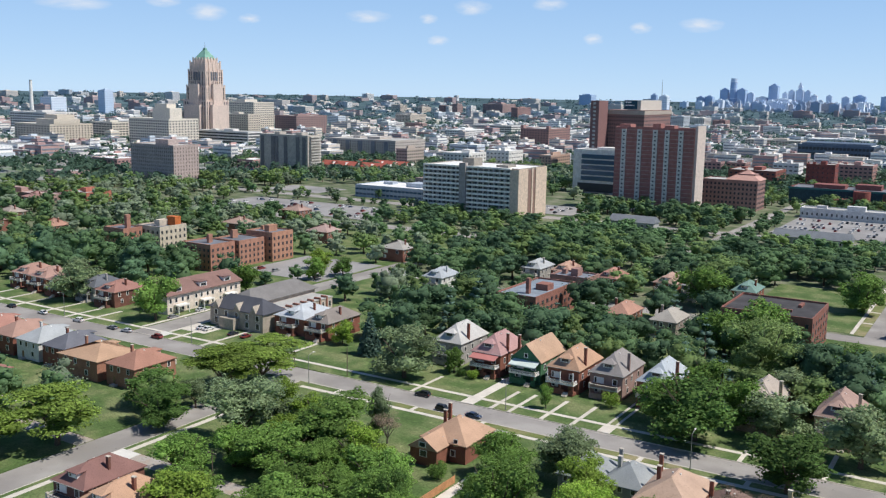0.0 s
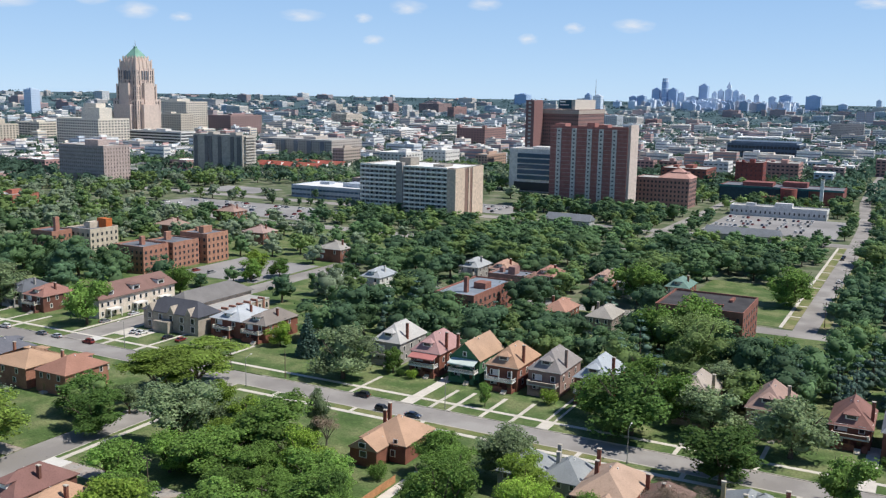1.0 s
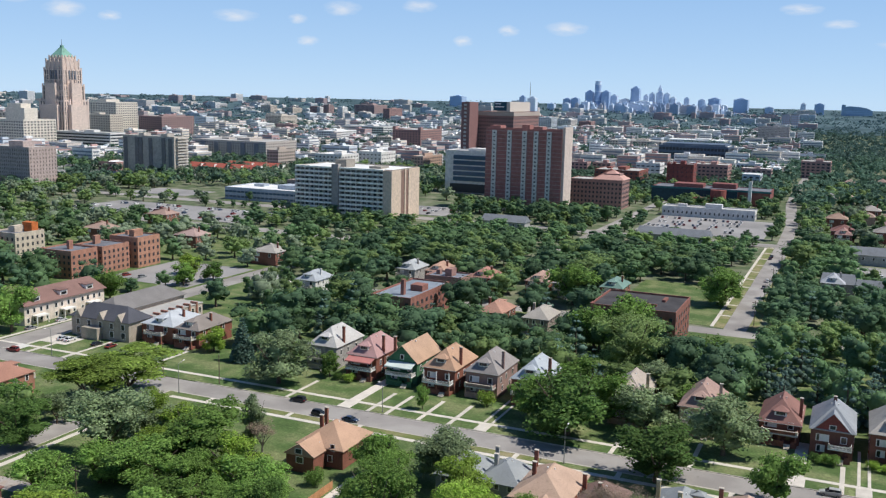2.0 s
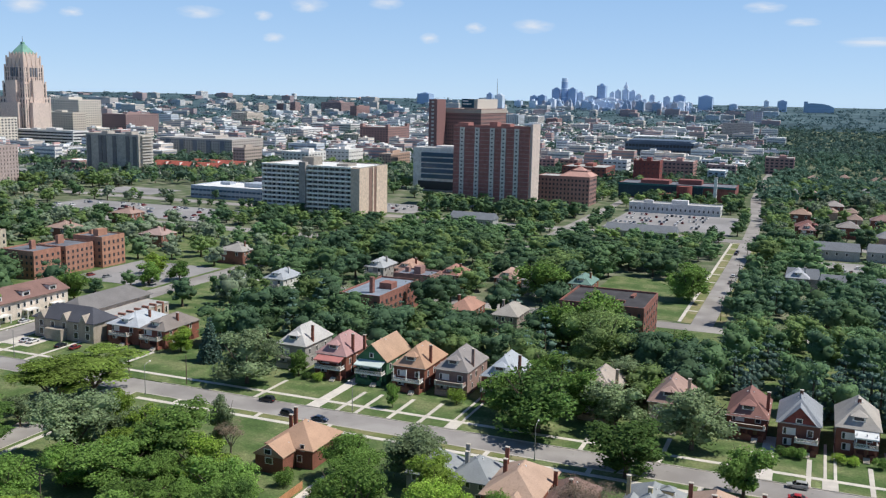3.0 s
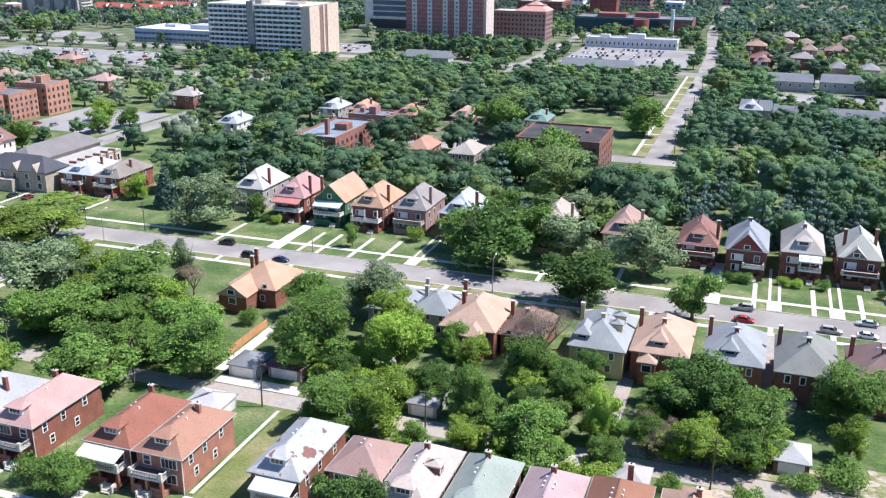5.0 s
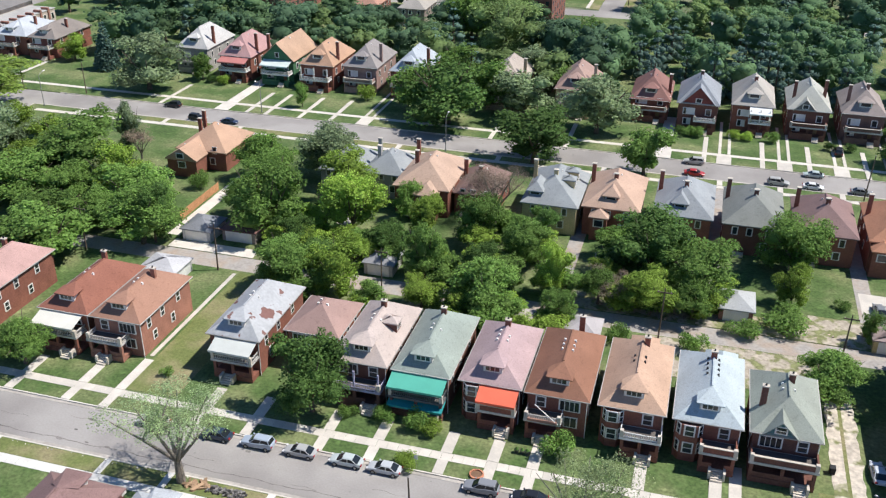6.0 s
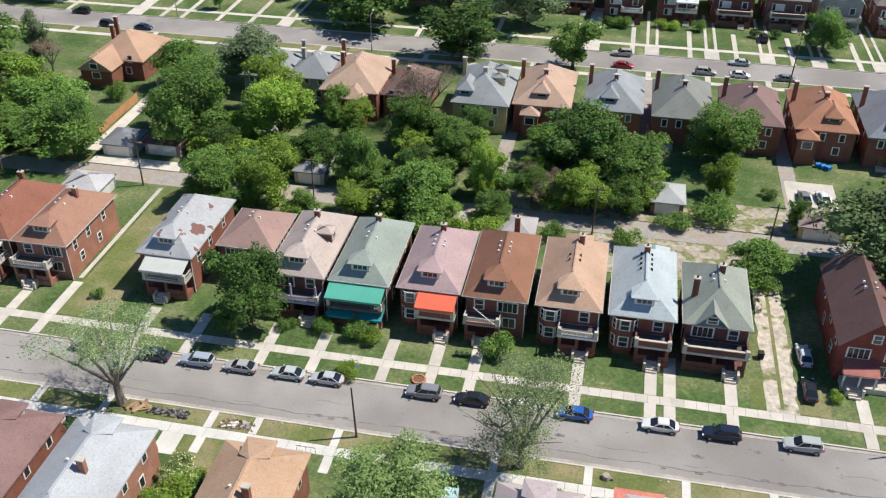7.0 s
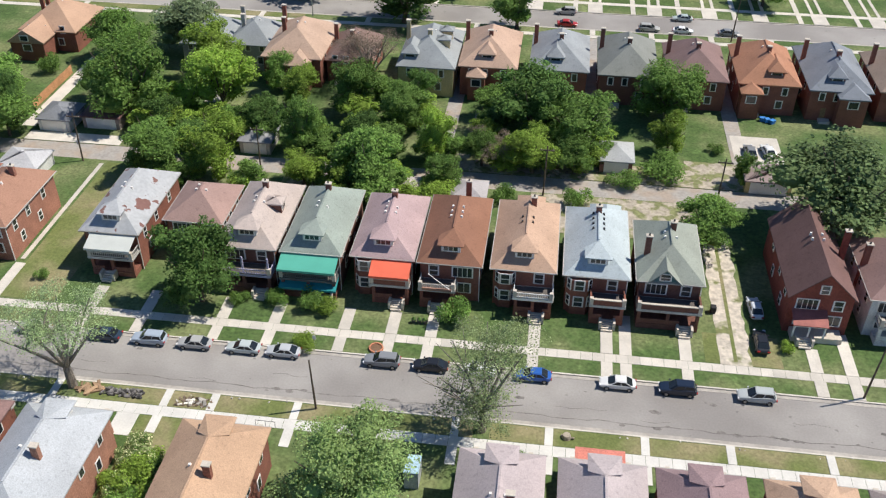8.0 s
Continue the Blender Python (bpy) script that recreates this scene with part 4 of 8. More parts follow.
for i in range(13):
    part("balcony", box(bmesh.new(), -621.1, -618.6, 746, 762, 2.2 + i * 2.9, 3.4 + i * 2.9), wall_mat((0.58, 0.54, 0.49), "painted_concrete"), r)
r = building(-772, -665, 964, 1032, 24, (0.50, 0.45, 0.41), "long pale apartment block with dark stair bays", 7, 30, 14, 0.35, 0.45, name="apartment_building")
for k in range(5):
    part("stair_bay", box(bmesh.new(), -762 + k * 20, -756 + k * 20, 962.8, 964.1, 1, 23), wall_mat((0.22, 0.23, 0.26), "painted_concrete"), r)
building(-1127, -1043, 942, 999, 40, CREAM, "cream stepped office block with a tiered crown", 10, 18, 10, 0.5, 0.5, pent=((0.75, 0.3, 0.42, 0.4, 16), (0.7, 0.3, 0.3, 0.3, 22)))
building(-1287, -1204, 864, 938, 29, LIME, "tan stepped limestone building with setbacks", 8, 12, 14, 0.45, 0.5, pent=((0.75, 0.4, 0.5, 0.6, 8), (0.8, 0.4, 0.35, 0.4, 14)))
building(-1285, -1232, 997, 1035, 29, CREAM, "cream office building with window bands", 7, 8, 6, 0.7, 0.5)
building(-1500, -1400, 1000, 1060, 40, PALE, "pale office block with window bands", 9, 16, 8, 0.7, 0.5)
building(-1075, -969, 1025, 1055, 22.5, PALE, "long white office with continuous window bands", 5, 1, 1, 0.97, 0.5)
building(-1330, -1256, 1345, 1402, 60, CREAM, "cream office block beside the green-topped tower", 14, 12, 10, 0.5, 0.5, pent=((0.4, 0.5, 0.3, 0.6, 5),))
building(-1245, -1160, 1228, 1258, 41, LIME, "limestone wing with vertical window rows", 10, 16, 7, 0.45, 0.55)
building(-1230, -1176, 1375, 1466, 36, (0.34, 0.23, 0.22), "dark red-brown office block", 9, 12, 18, 0.45, 0.5)
# stepped limestone tower with a green copper top
root = thing("skyscraper", pose(0, 0, 0), "stepped limestone skyscraper with a green copper pyramid roof", "skyscraper")
claim(-1150, -1060, 1040, 1110)
LS = wall_mat((0.67, 0.545, 0.475), "limestone")
cx, cy = -1099, 1070
for half, z0, z1 in ((23.5, 0, 66), (20.0, 66, 88), (17.8, 88, 112), (15.8, 112, 125), (12.5, 125, 130)):
    t = part("tier", box(bmesh.new(), cx - half, cx + half, cy - half, cy + half, z0 + 0.002, z1), LS, root)
    if z1 < 125:
        panes("front", cx - half, cx + half, cy - half, cy + half, z0 + 1, z1 - z0 - 2, max(1, round((z1 - z0) / 7.4)), 9, 0.36, 0.86, GLASS, t)
        panes("side", cx - half, cx + half, cy - half, cy + half, z0 + 1, z1 - z0 - 2, max(1, round((z1 - z0) / 7.4)), 9, 0.36, 0.86, GLASS, t)
    n = 12
    for k in range(n + 1):
        if k % 3 == 0:
            a = -half + 2 * half * k / n
            part("pier", box(bmesh.new(), cx + a - 1.3, cx + a + 1.3, cy - half - 0.8, cy - half - 0.004, z0, z1 + 2.5), LS, root)
            part("pier", box(bmesh.new(), cx + half + 0.004, cx + half + 0.8, cy + a - 1.3, cy + a + 1.3, z0, z1 + 2.5), LS, root)
part("copper_roof", solid(bmesh.new(), [(cx - 12, cy - 12, 130), (cx + 12, cy - 12, 130), (cx + 12, cy + 12, 130), (cx - 12, cy + 12, 130)], [(cx - 2.4, cy - 2.4, 144), (cx + 2.4, cy - 2.4, 144), (cx + 2.4, cy + 2.4, 144), (cx - 2.4, cy + 2.4, 144)]), COPPER, root)
for k in (-1, 0, 1):
    part("belfry_window", box(bmesh.new(), cx + k * 5.2 - 1.5, cx + k * 5.2 + 1.5, cy - 18.9, cy - 17.0, 97, 110), DARKROOF, root)
    part("belfry_window", box(bmesh.new(), cx + 17.0, cx + 18.9, cy + k * 5.2 - 1.5, cy + k * 5.2 + 1.5, 97, 110), DARKROOF, root)
for x0, x1, y0, y1, z in ((cx + 20.9, cx + 25.5, cy - 9, cy + 9, 92), (cx - 9, cx + 9, cy - 25.5, cy - 20.9, 92), (cx + 23.6, cx + 30, cy - 16, cy + 16, 60), (cx - 16, cx + 16, cy - 30, cy - 23.6, 60)):
    part("buttress_wing", box(bmesh.new(), x0, x1, y0, y1, 0, z), LS, root)
part("finial", tube(bmesh.new(), (cx, cy, 144), (cx, cy, 156), 0.7, 0.15), METAL, root)
part("lantern", box(bmesh.new(), cx - 2, cx + 2, cy - 2, cy + 2, 144, 147), COPPER, root)
building(-1200, -1128, 1040, 1110, 46, LIME, "limestone wing below the stepped tower", 11, 12, 10, 0.42, 0.55)

# middle distance
building(-681, -632, 1335, 1416, 31, (0.36, 0.22, 0.20), "red-brown brick warehouse with corner towers", 8, 10, 14, 0.5, 0.5, pent=((0.05, 0.05, 0.1, 0.1, 5), (0.95, 0.05, 0.1, 0.1, 5), (0.95, 0.95, 0.1, 0.1, 5)))
building(-476, -461, 982, 1036, 15, (0.50, 0.35, 0.28), "pink and white low office building", 4, 4, 10)
building(-566, -531, 916, 955, 17, PALE, "white commercial block with a blue rooftop unit", 4, 7, 6, 0.4, 0.4, roof=WHITEROOF, pent=((0.7, 0.4, 0.3, 0.3, 4),))
building(-535, -505, 962, 998, 19, PALE, "white warehouse with a flat roof", 4, 6, 6, 0.4, 0.3, roof=WHITEROOF)
building(-998, -904, 1730, 1796, 19, PALE, "white parking garage with open decks", 4, 24, 12, 0.8, 0.5, name="parking_garage")
building(-597, -582, 867, 901, 22, (0.5, 0.42, 0.36), "pale brick end block", 6, 4, 8)
# school and clinic complex
r = building(-163, -66, 815, 850, 12, (0.25, 0.10, 0.09), "red brick and teal college building with a low front", 2, 1, 1, 0.3, 0.3, name="college_building", windows=False, roof=DARKROOF, pent=((0.3, 0.5, 0.25, 0.5, 3), (0.6, 0.6, 0.2, 0.4, 4)))
part("teal_front", box(bmesh.new(), -163.2, -92, 813.6, 814.9, 1.0, 11.5), wall_mat((0.035, 0.07, 0.09), "painted_metal"), r)
part("teal_fascia", box(bmesh.new(), -164, -65, 813.2, 813.58, 11.4, 12.9), wall_mat((0.05, 0.17, 0.18), "painted_metal"), r)
part("round_tower", tube(bmesh.new(), (-107, 812, 0), (-107, 812, 12.5), 6.5, 6.5, 20), wall_mat((0.30, 0.10, 0.085)), r)
part("entrance_block", box(bmesh.new(), -131, -114, 800, 813, 0, 6), wall_mat((0.30, 0.10, 0.085)), r)
r = thing("smokestack", pose(-81, 805, 0), "slim white concrete smokestack beside the college", "smokestack")
part("stack", box(bmesh.new(), -1.4, 1.4, -1.4, 1.4, 0, 21, 0.15), WHITEC, r)
part("stack_cap", box(bmesh.new(), -1.45, 1.45, -1.45, 1.45, 21.002, 21.8), CONCRETE, r)
building(-176, -150, 947, 966, 23, (0.26, 0.085, 0.075), "dark red brick hall", 5, 6, 4, 0.2, 0.3)
building(-160, -125, 1007, 1041, 20, (0.45, 0.27, 0.24), "pink brick clinic with white window bands", 5, 8, 6, 0.6, 0.4)
building(-222, -196, 1015, 1039, 18, (0.75, 0.74, 0.72), "white clinic block with dark window rows", 4, 5, 4, 0.6, 0.3)
building(-245, -200, 930, 975, 15, (0.28, 0.11, 0.09), "red brick clinic building", 4, 9, 8, 0.4, 0.4)
building(-134, -67, 711, 727, 6.5, (0.62, 0.62, 0.62), "long low white building beside the car park", 1, 20, 3, 0.3, 0.35, roof=FLATROOF)
building(-265, -169, 1355, 1420, 23, (0.10, 0.14, 0.2), "dark blue-grey arena with a white roof", 3, 20, 8, 0.8, 0.5, roof=WHITEROOF, pent=((0.5, 0.5, 0.9, 0.9, 3),))
building(-396, -310, 2396, 2462, 14, PALE, "long white flat-roofed warehouse", 1, 10, 4, 0.3, 0.2, roof=WHITEROOF)
building(-205, -142, 2109, 2130, 36, (0.48, 0.45, 0.43), "grey slab block standing over the trees", 10, 24, 6, 0.4, 0.4)
# brick apartments and stone buildings by the side avenue
building(-338, -319, 311, 327, 12, (0.40, 0.20, 0.145), "orange brick apartment block with flat tarred roof", 4, 7, 5, 0.35, 0.5, name="apartment_building", roof=DARKROOF, pent=((0.55, 0.5, 0.08, 0.15, 4),))
building(-334, -317, 328, 345.5, 12, (0.40, 0.21, 0.15), "orange brick apartment wing with flat roof", 4, 6, 6, 0.35, 0.5, name="apartment_building", roof=DARKROOF, pent=((0.3, 0.5, 0.1, 0.2, 4),))
building(-331, -313.5, 347.5, 363, 14, (0.43, 0.23, 0.155), "orange brick apartment end block with parapet", 4, 5, 5, 0.35, 0.5, name="apartment_building", roof=DARKROOF)
building(-398, -383, 314, 326, 13.5, (0.40, 0.20, 0.145), "brick apartment block with a tall chimney", 4, 5, 4, 0.35, 0.5, name="apartment_building", roof=DARKROOF, pent=((0.75, 0.5, 0.12, 0.2, 7),))
building(-388, -371, 327, 345, 14, (0.58, 0.50, 0.40), "cream brick apartment block with an orange roof tank", 4, 5, 6, 0.35, 0.5, name="apartment_building", roof=DARKROOF)
r = thing("roof_tank", pose(-375, 340, 14.26), "orange-red metal tank house on the flat roof", "tank")
part("tank", box(bmesh.new(), -3.2, 3.2, -2, 2, 0.0, 4.6), wall_mat((0.55, 0.16, 0.05), "painted_metal"), r)
building(-83.5, -53.4, 319, 348, 13, (0.27, 0.12, 0.095), "red brick apartment block with a dark flat roof", 4, 9, 6, 0.3, 0.5, name="apartment_building", roof=material("black_tar_roof", (0.065, 0.062, 0.065), 0.9, fine=0.8, broad=0.15, stain=0.3), pent=((0.3, 0.5, 0.04, 0.3, 0.9), (0.6, 0.3, 0.25, 0.03, 0.9), (0.75, 0.7, 0.04, 0.2, 0.9)))
building(-165, -148.2, 307, 343, 10, (0.30, 0.14, 0.11), "brick block with a blue-grey flat roof and chimney", 3, 5, 9, 0.35, 0.5, name="apartment_building", roof=material("bluegrey_roof", (0.24, 0.28, 0.33), 0.9), pent=((0.6, 0.2, 0.08, 0.05, 6), (0.7, 0.5, 0.3, 0.15, 2.4)))
building(-166, -149, 357, 370, 9, (0.34, 0.20, 0.17), "low brick building with a slate-grey roof", 2, 5, 4, 0.35, 0.5, roof=material("slate_flat_roof", (0.2, 0.22, 0.26), 0.9))
# cream terrace with a red-brown roof
r = thing("terrace", pose(0, 0, 0), "cream two-storey terrace with a red-brown roof and dormers", "terrace")
claim(-286, -266, 236, 282)
part("wall", box(bmesh.new(), -283, -269.5, 240, 279, 0, 7.4), wall_mat((0.70, 0.61, 0.52), "painted_brick"), r)
part("roof", hip(bmesh.new(), -284, -268.6, 239.3, 279.6, 7.4, 4.2, inset=1.2), roof_mat((0.24, 0.145, 0.125)), r)
for k in range(3):
    y = 246 + k * 13
    part("dormer", box(bmesh.new(), -273.5, -270.0, y - 1.8, y + 1.8, 7.7, 10.0), TRIM, r)
    part("dormer_roof", box(bmesh.new(), -274, -269.6, y - 2.1, y + 2.1, 10.0, 10.25), roof_mat((0.24, 0.145, 0.125)), r)
    window(r, -269.98, y, 8.4, 2.6, 1.0, 90)
    part("porch", box(bmesh.new(), -269.4, -266.8, y - 2.8, y + 2.8, 3.0, 3.5), TRIM, r)
    for e in (-2.6, 2.6):
        part("porch_post", box(bmesh.new(), -267.2, -266.9, y + e - 0.15, y + e + 0.15, 0.1, 3.0), TRIM, r)
    for e in (-4.4, -1.6, 1.6, 4.4):
        window(r, -269.48, y + e, 4.3, 1.1, 1.6, 90)
        window(r, -269.48, y + e, 1.0, 1.1, 1.6, 90)
for x in (-281, -277.5, -273):
    window(r, x, 239.98, 4.3, 1.0, 1.5)
# grey stone hall with a dark slate front and long roof
r = thing("stone_hall", pose(0, 0, 0), "grey stone hall with slate front and long grey roof", "hall")
claim(-253, -222, 236, 292)
SG = wall_mat((0.40, 0.345, 0.285), "grey_stone")
part("wall", box(bmesh.new(), -247, -221.5, 240, 251, 0, 6.8), SG, r)
part("nave_wall", box(bmesh.new(), -249, -237.5, 251.02, 288, 0, 6.6), wall_mat((0.45, 0.38, 0.33), "pale_brick"), r)
bm = bmesh.new()
box(bm, -247.6, -220.9, 239.4, 251.6, 6.8, 7.0)
v = [bm.verts.new(p) for p in ((-247.6, 239.4, 7.0), (-220.9, 239.4, 7.0), (-220.9, 251.6, 7.0), (-247.6, 251.6, 7.0), (-242, 245.5, 11.2), (-226.5, 245.5, 11.2))]
for q in ((0, 1, 5, 4), (1, 2, 5), (2, 3, 4, 5), (3, 0, 4)):
    bm.faces.new([v[i] for i in q])
part("front_roof", bm, roof_mat((0.085, 0.088, 0.105)), r)
part("nave_roof", hip(bmesh.new(), -250, -236.6, 250, 289, 6.6, 4.2), roof_mat((0.205, 0.195, 0.19)), r)
for x in (-244, -239, -234, -229, -224):
    window(r, x, 239.98, 1.2, 1.6, 2.0)
    window(r, x, 239.98, 4.2, 1.4, 1.8)
for k in range(8):
    window(r, -226.98, 255 + k * 4.2, 1.2, 1.2, 2.2, 90)
    part("buttress", box(bmesh.new(), -229.5, -226.6, 252.6 + k * 4.2, 253.4 + k * 4.2, 0, 5.6), wall_mat((0.34, 0.17, 0.13)), r)
part("annex_wall", box(bmesh.new(), -237.48, -227, 251.03, 286, 0, 4.6), wall_mat((0.50, 0.42, 0.36), "pale_brick"), r)
part("annex_roof", box(bmesh.new(), -237.46, -226.8, 251.05, 286.2, 4.602, 4.85), FLATROOF, r)
for x in (-243.5, -233.5, -225.5):
    part("wall_dormer", solid(bmesh.new(), [(x - 1.6, 239.3, 6.8), (x + 1.6, 239.3, 6.8), (x, 239.3, 9.6)], [(x - 1.6, 243, 6.8), (x + 1.6, 243, 6.8), (x, 243, 9.6)]), SG, r)
part("entrance_porch", box(bmesh.new(), -240, -233, 237.2, 239.9, 0, 4.2), SG, r)

# brick houses with roofs of their own along the parking lots
for x, y, roof, label in ((-335, 408, (0.42, 0.30, 0.27), "brick house with a pale red roof"), (-268, 385, (0.38, 0.36, 0.33), "house with a grey roof in the trees"), (-408, 470, (0.38, 0.26, 0.22), "brick house by the parking lot"), (-395, 402, (0.4, 0.28, 0.23), "brick villa with a red roof"), (-560, 330, (0.36, 0.2, 0.16), "brick house with a red roof in woods"), (-540, 350, (0.36, 0.3, 0.26), "house with a brown roof in woods"), (-515, 320, (0.3, 0.2, 0.18), "brick house with a dark roof"), (-470, 330, (0.42, 0.24, 0.18), "brick house with an orange roof"), (-590, 372, (0.36, 0.33, 0.3), "house with a grey-brown roof"), (-600, 410, (0.38, 0.22, 0.2), "brick house with a faded red roof")):
    house(x, y, roof, (0.26, 0.12, 0.09), label, w=15, d=13, eave=6.5, rise=3.6, dorm=0, sides=True, chimneys=((0.8, 0.5),), vents=0, group="houses near the parking lots")
for x, y, roof, label in ((-6.6, 632, (0.24, 0.12, 0.11), "dark red brick house by the long avenue"), (18, 640, (0.33, 0.3, 0.28), "brick house with a grey roof in the trees"), (-12, 700, (0.38, 0.26, 0.2), "brick house with a tan roof by the avenue"), (40, 690, (0.3, 0.2, 0.18), "brick house with a brown roof in the trees"), (10, 770, (0.4, 0.36, 0.33), "house with a pale roof in the trees")):
    house(x, y, roof, (0.26, 0.10, 0.08), label, w=14, d=13, eave=7, rise=4, dorm=0, sides=True, chimneys=((0.8, 0.5),), vents=0, group="houses near the parking lots")
    claim(x - 9, x + 9, y - 26, y + 14)
# red-roofed townhouses
for k in range(9):
    x, y = -650 + (k % 5) * 17 + (k // 5) * 20, 800 + (k // 5) * 38
    r = thing("townhouse", pose(x, y, 0), "townhouse with a bright red metal roof", "townhouse", "red-roofed townhouses")
    part("wall", box(bmesh.new(), 0, 16, 0, 12, 0, 6), wall_mat((0.62, 0.52, 0.44), "painted_siding"), r)
    bm = bmesh.new()
    solid(bm, [(-0.6, -0.8, 6), (16.6, -0.8, 6), (16.6, 12.8, 6), (-0.6, 12.8, 6)], [(-0.6, 5.8, 10.5), (16.6, 5.8, 10.5), (16.6, 6.2, 10.5), (-0.6, 6.2, 10.5)])
    part("roof", bm, roof_mat((0.42, 0.12, 0.09)), r)
    part("party_wall", box(bmesh.new(), 16.62, 17.0, -0.6, 12.6, 0, 9.5), WHITEC, r)
    for e in (3, 8, 13):
        window(r, e, -0.02, 3.6, 1.3, 1.4)
# grey-blue townhouses on the other side of the long avenue
for x0, x1, y, lbl in ((-12, 2, 452, "pale grey townhouse row with steep roof"), (2.5, 62, 441, "long blue-grey townhouse roof behind the trees"), (-2, 22, 548, "grey townhouse row by the car park"), (26, 70, 552, "slate-grey townhouse row with white gables"), (-121, -78, 566, "low townhouse row with a dark slate roof"), (-224, -194, 568, "low townhouse row with a blue-grey roof")):
    r = thing("townhouse_row", pose(0, 0, 0), lbl, "townhouses", "grey townhouse rows")
    claim(x0 - 1, x1 + 1, y - 2, y + 14)
    part("wall", box(bmesh.new(), x0, x1, y, y + 11, 0, 5.6), wall_mat((0.42, 0.42, 0.41), "painted_siding"), r)
    part("roof", solid(bmesh.new(), [(x0 - 0.6, y - 0.7, 5.6), (x1 + 0.6, y - 0.7, 5.6), (x1 + 0.6, y + 11.7, 5.6), (x0 - 0.6, y + 11.7, 5.6)], [(x0 + 0.2, y + 5.3, 9.4), (x1 - 0.2, y + 5.3, 9.4), (x1 - 0.2, y + 5.7, 9.4), (x0 + 0.2, y + 5.7, 9.4)]), roof_mat((0.20, 0.215, 0.235)), r)
    for k in range(int((x1 - x0) / 5)):
        window(r, x0 + 2.5 + k * 5, y - 0.02, 3.0, 1.1, 1.4)

# low brick school among the trees
building(-700, -600, 425, 440, 6, (0.42, 0.28, 0.25), "long low brick school with a pinkish flat roof", 1, 24, 3, 0.5, 0.4, name="school_building", roof=material("pink_roof", (0.46, 0.35, 0.32), 0.9))
building(-600, -575, 440, 462, 8, (0.46, 0.17, 0.12), "red brick school hall", 2, 5, 4, 0.3, 0.4, name="school_building")
# parking lots
LOTS = [("lot by the slab block", -480, -372, 500, 560), ("lot west of the slab", -520, -480, 500, 560), ("lot by the long white building", -134, -52, 616, 709), ("lot by the grey townhouses", 0, 70, 490, 540), ("yard beside the brick apartments", -311, -264, 322, 372), ("lot along the hospital", -345, -270, 610, 660), ("lot near red-roofed houses", -560, -500, 610, 650)]
for i, (label, x0, x1, y0, y1) in enumerate(LOTS):
    claim(x0, x1, y0, y1)
    slab("parking_lot_%d" % (i + 1), x0, x1, y0, y1, 0.22, LOT, "grey asphalt parking " + label, "parking lot")
for k in range(10):
    slab("pavement_%d" % (10 + k), -47.9, -46.6, 364 + k * 22, 384 + k * 22, 0.12, CONCRETE, "concrete sidewalk along the avenue", "pavement")
    slab("driveway_apron", -48, -42.7, 384.4 + k * 22, 386 + k * 22, 0.10, CONCRETE, "concrete drive across the verge", "driveway")
slab("lawn_9", -90, -48, 364, 446, 0.09, LAWN, "open green field by the avenue", "lawn")
slab("lawn_10", -46.5, -42.7, 363, 586, 0.085, DRYLAWN, "yellowing grass verge along the avenue", "lawn")
slab("lawn_11", -34.1, -30.5, 363, 586, 0.085, DRYLAWN, "dry grass verge along the avenue", "lawn")

# ---- trees ----
def leaf_cloud(rng, blobs, n, size, up=0.35, inner=0.55, wild=0.5):
    """Small bent leaf clumps strewn over the skins of the blobs (x, y, z, r, flatness)."""
    vol = np.array([b[3] ** 2 for b in blobs])
    pick = rng.choice(len(blobs), n, p=vol / vol.sum())
    B = np.array(blobs)[pick]
    d = rng.normal(size=(n, 3))
    d /= np.linalg.norm(d, axis=1)[:, None]
    d[:, 2] = np.where(d[:, 2] < -0.45, -d[:, 2], d[:, 2])
    rad = B[:, 3] * (inner + (1.17 - inner) * rng.random(n) ** 0.8)
    c = B[:, :3] + d * rad[:, None] * np.stack([np.ones(n), np.ones(n), B[:, 4]], 1)
    nrm = d + rng.normal(size=(n, 3)) * wild + np.array([0.25, 0.05, up + 0.25])
    nrm /= np.linalg.norm(nrm, axis=1)[:, None]
    u = np.cross(nrm, rng.normal(size=(n, 3)))
    u /= np.linalg.norm(u, axis=1)[:, None] + 1e-9
    w = np.cross(nrm, u)
    s = size * (0.55 + 0.9 * rng.random(n))[:, None]
    bend = nrm * s * 0.3
    pts = np.stack([c - u * s, c - w * s * 0.7 - bend * 0.4, c + u * s - bend, c + w * s * 0.7 - bend * 0.4], 1).reshape(-1, 3)
    return pts, np.arange(4 * n).reshape(-1, 4)


def mesh_of(name, pts, quads, mat, tris=None):
    me = bpy.data.meshes.new(name)
    me.from_pydata(pts.tolist(), [], quads.tolist() + (tris.tolist() if tris is not None else []))
    if tris is not None:
        me.polygons.foreach_set("use_smooth", [False] * len(quads) + [True] * len(tris))
    me.materials.append(mat)
    return me


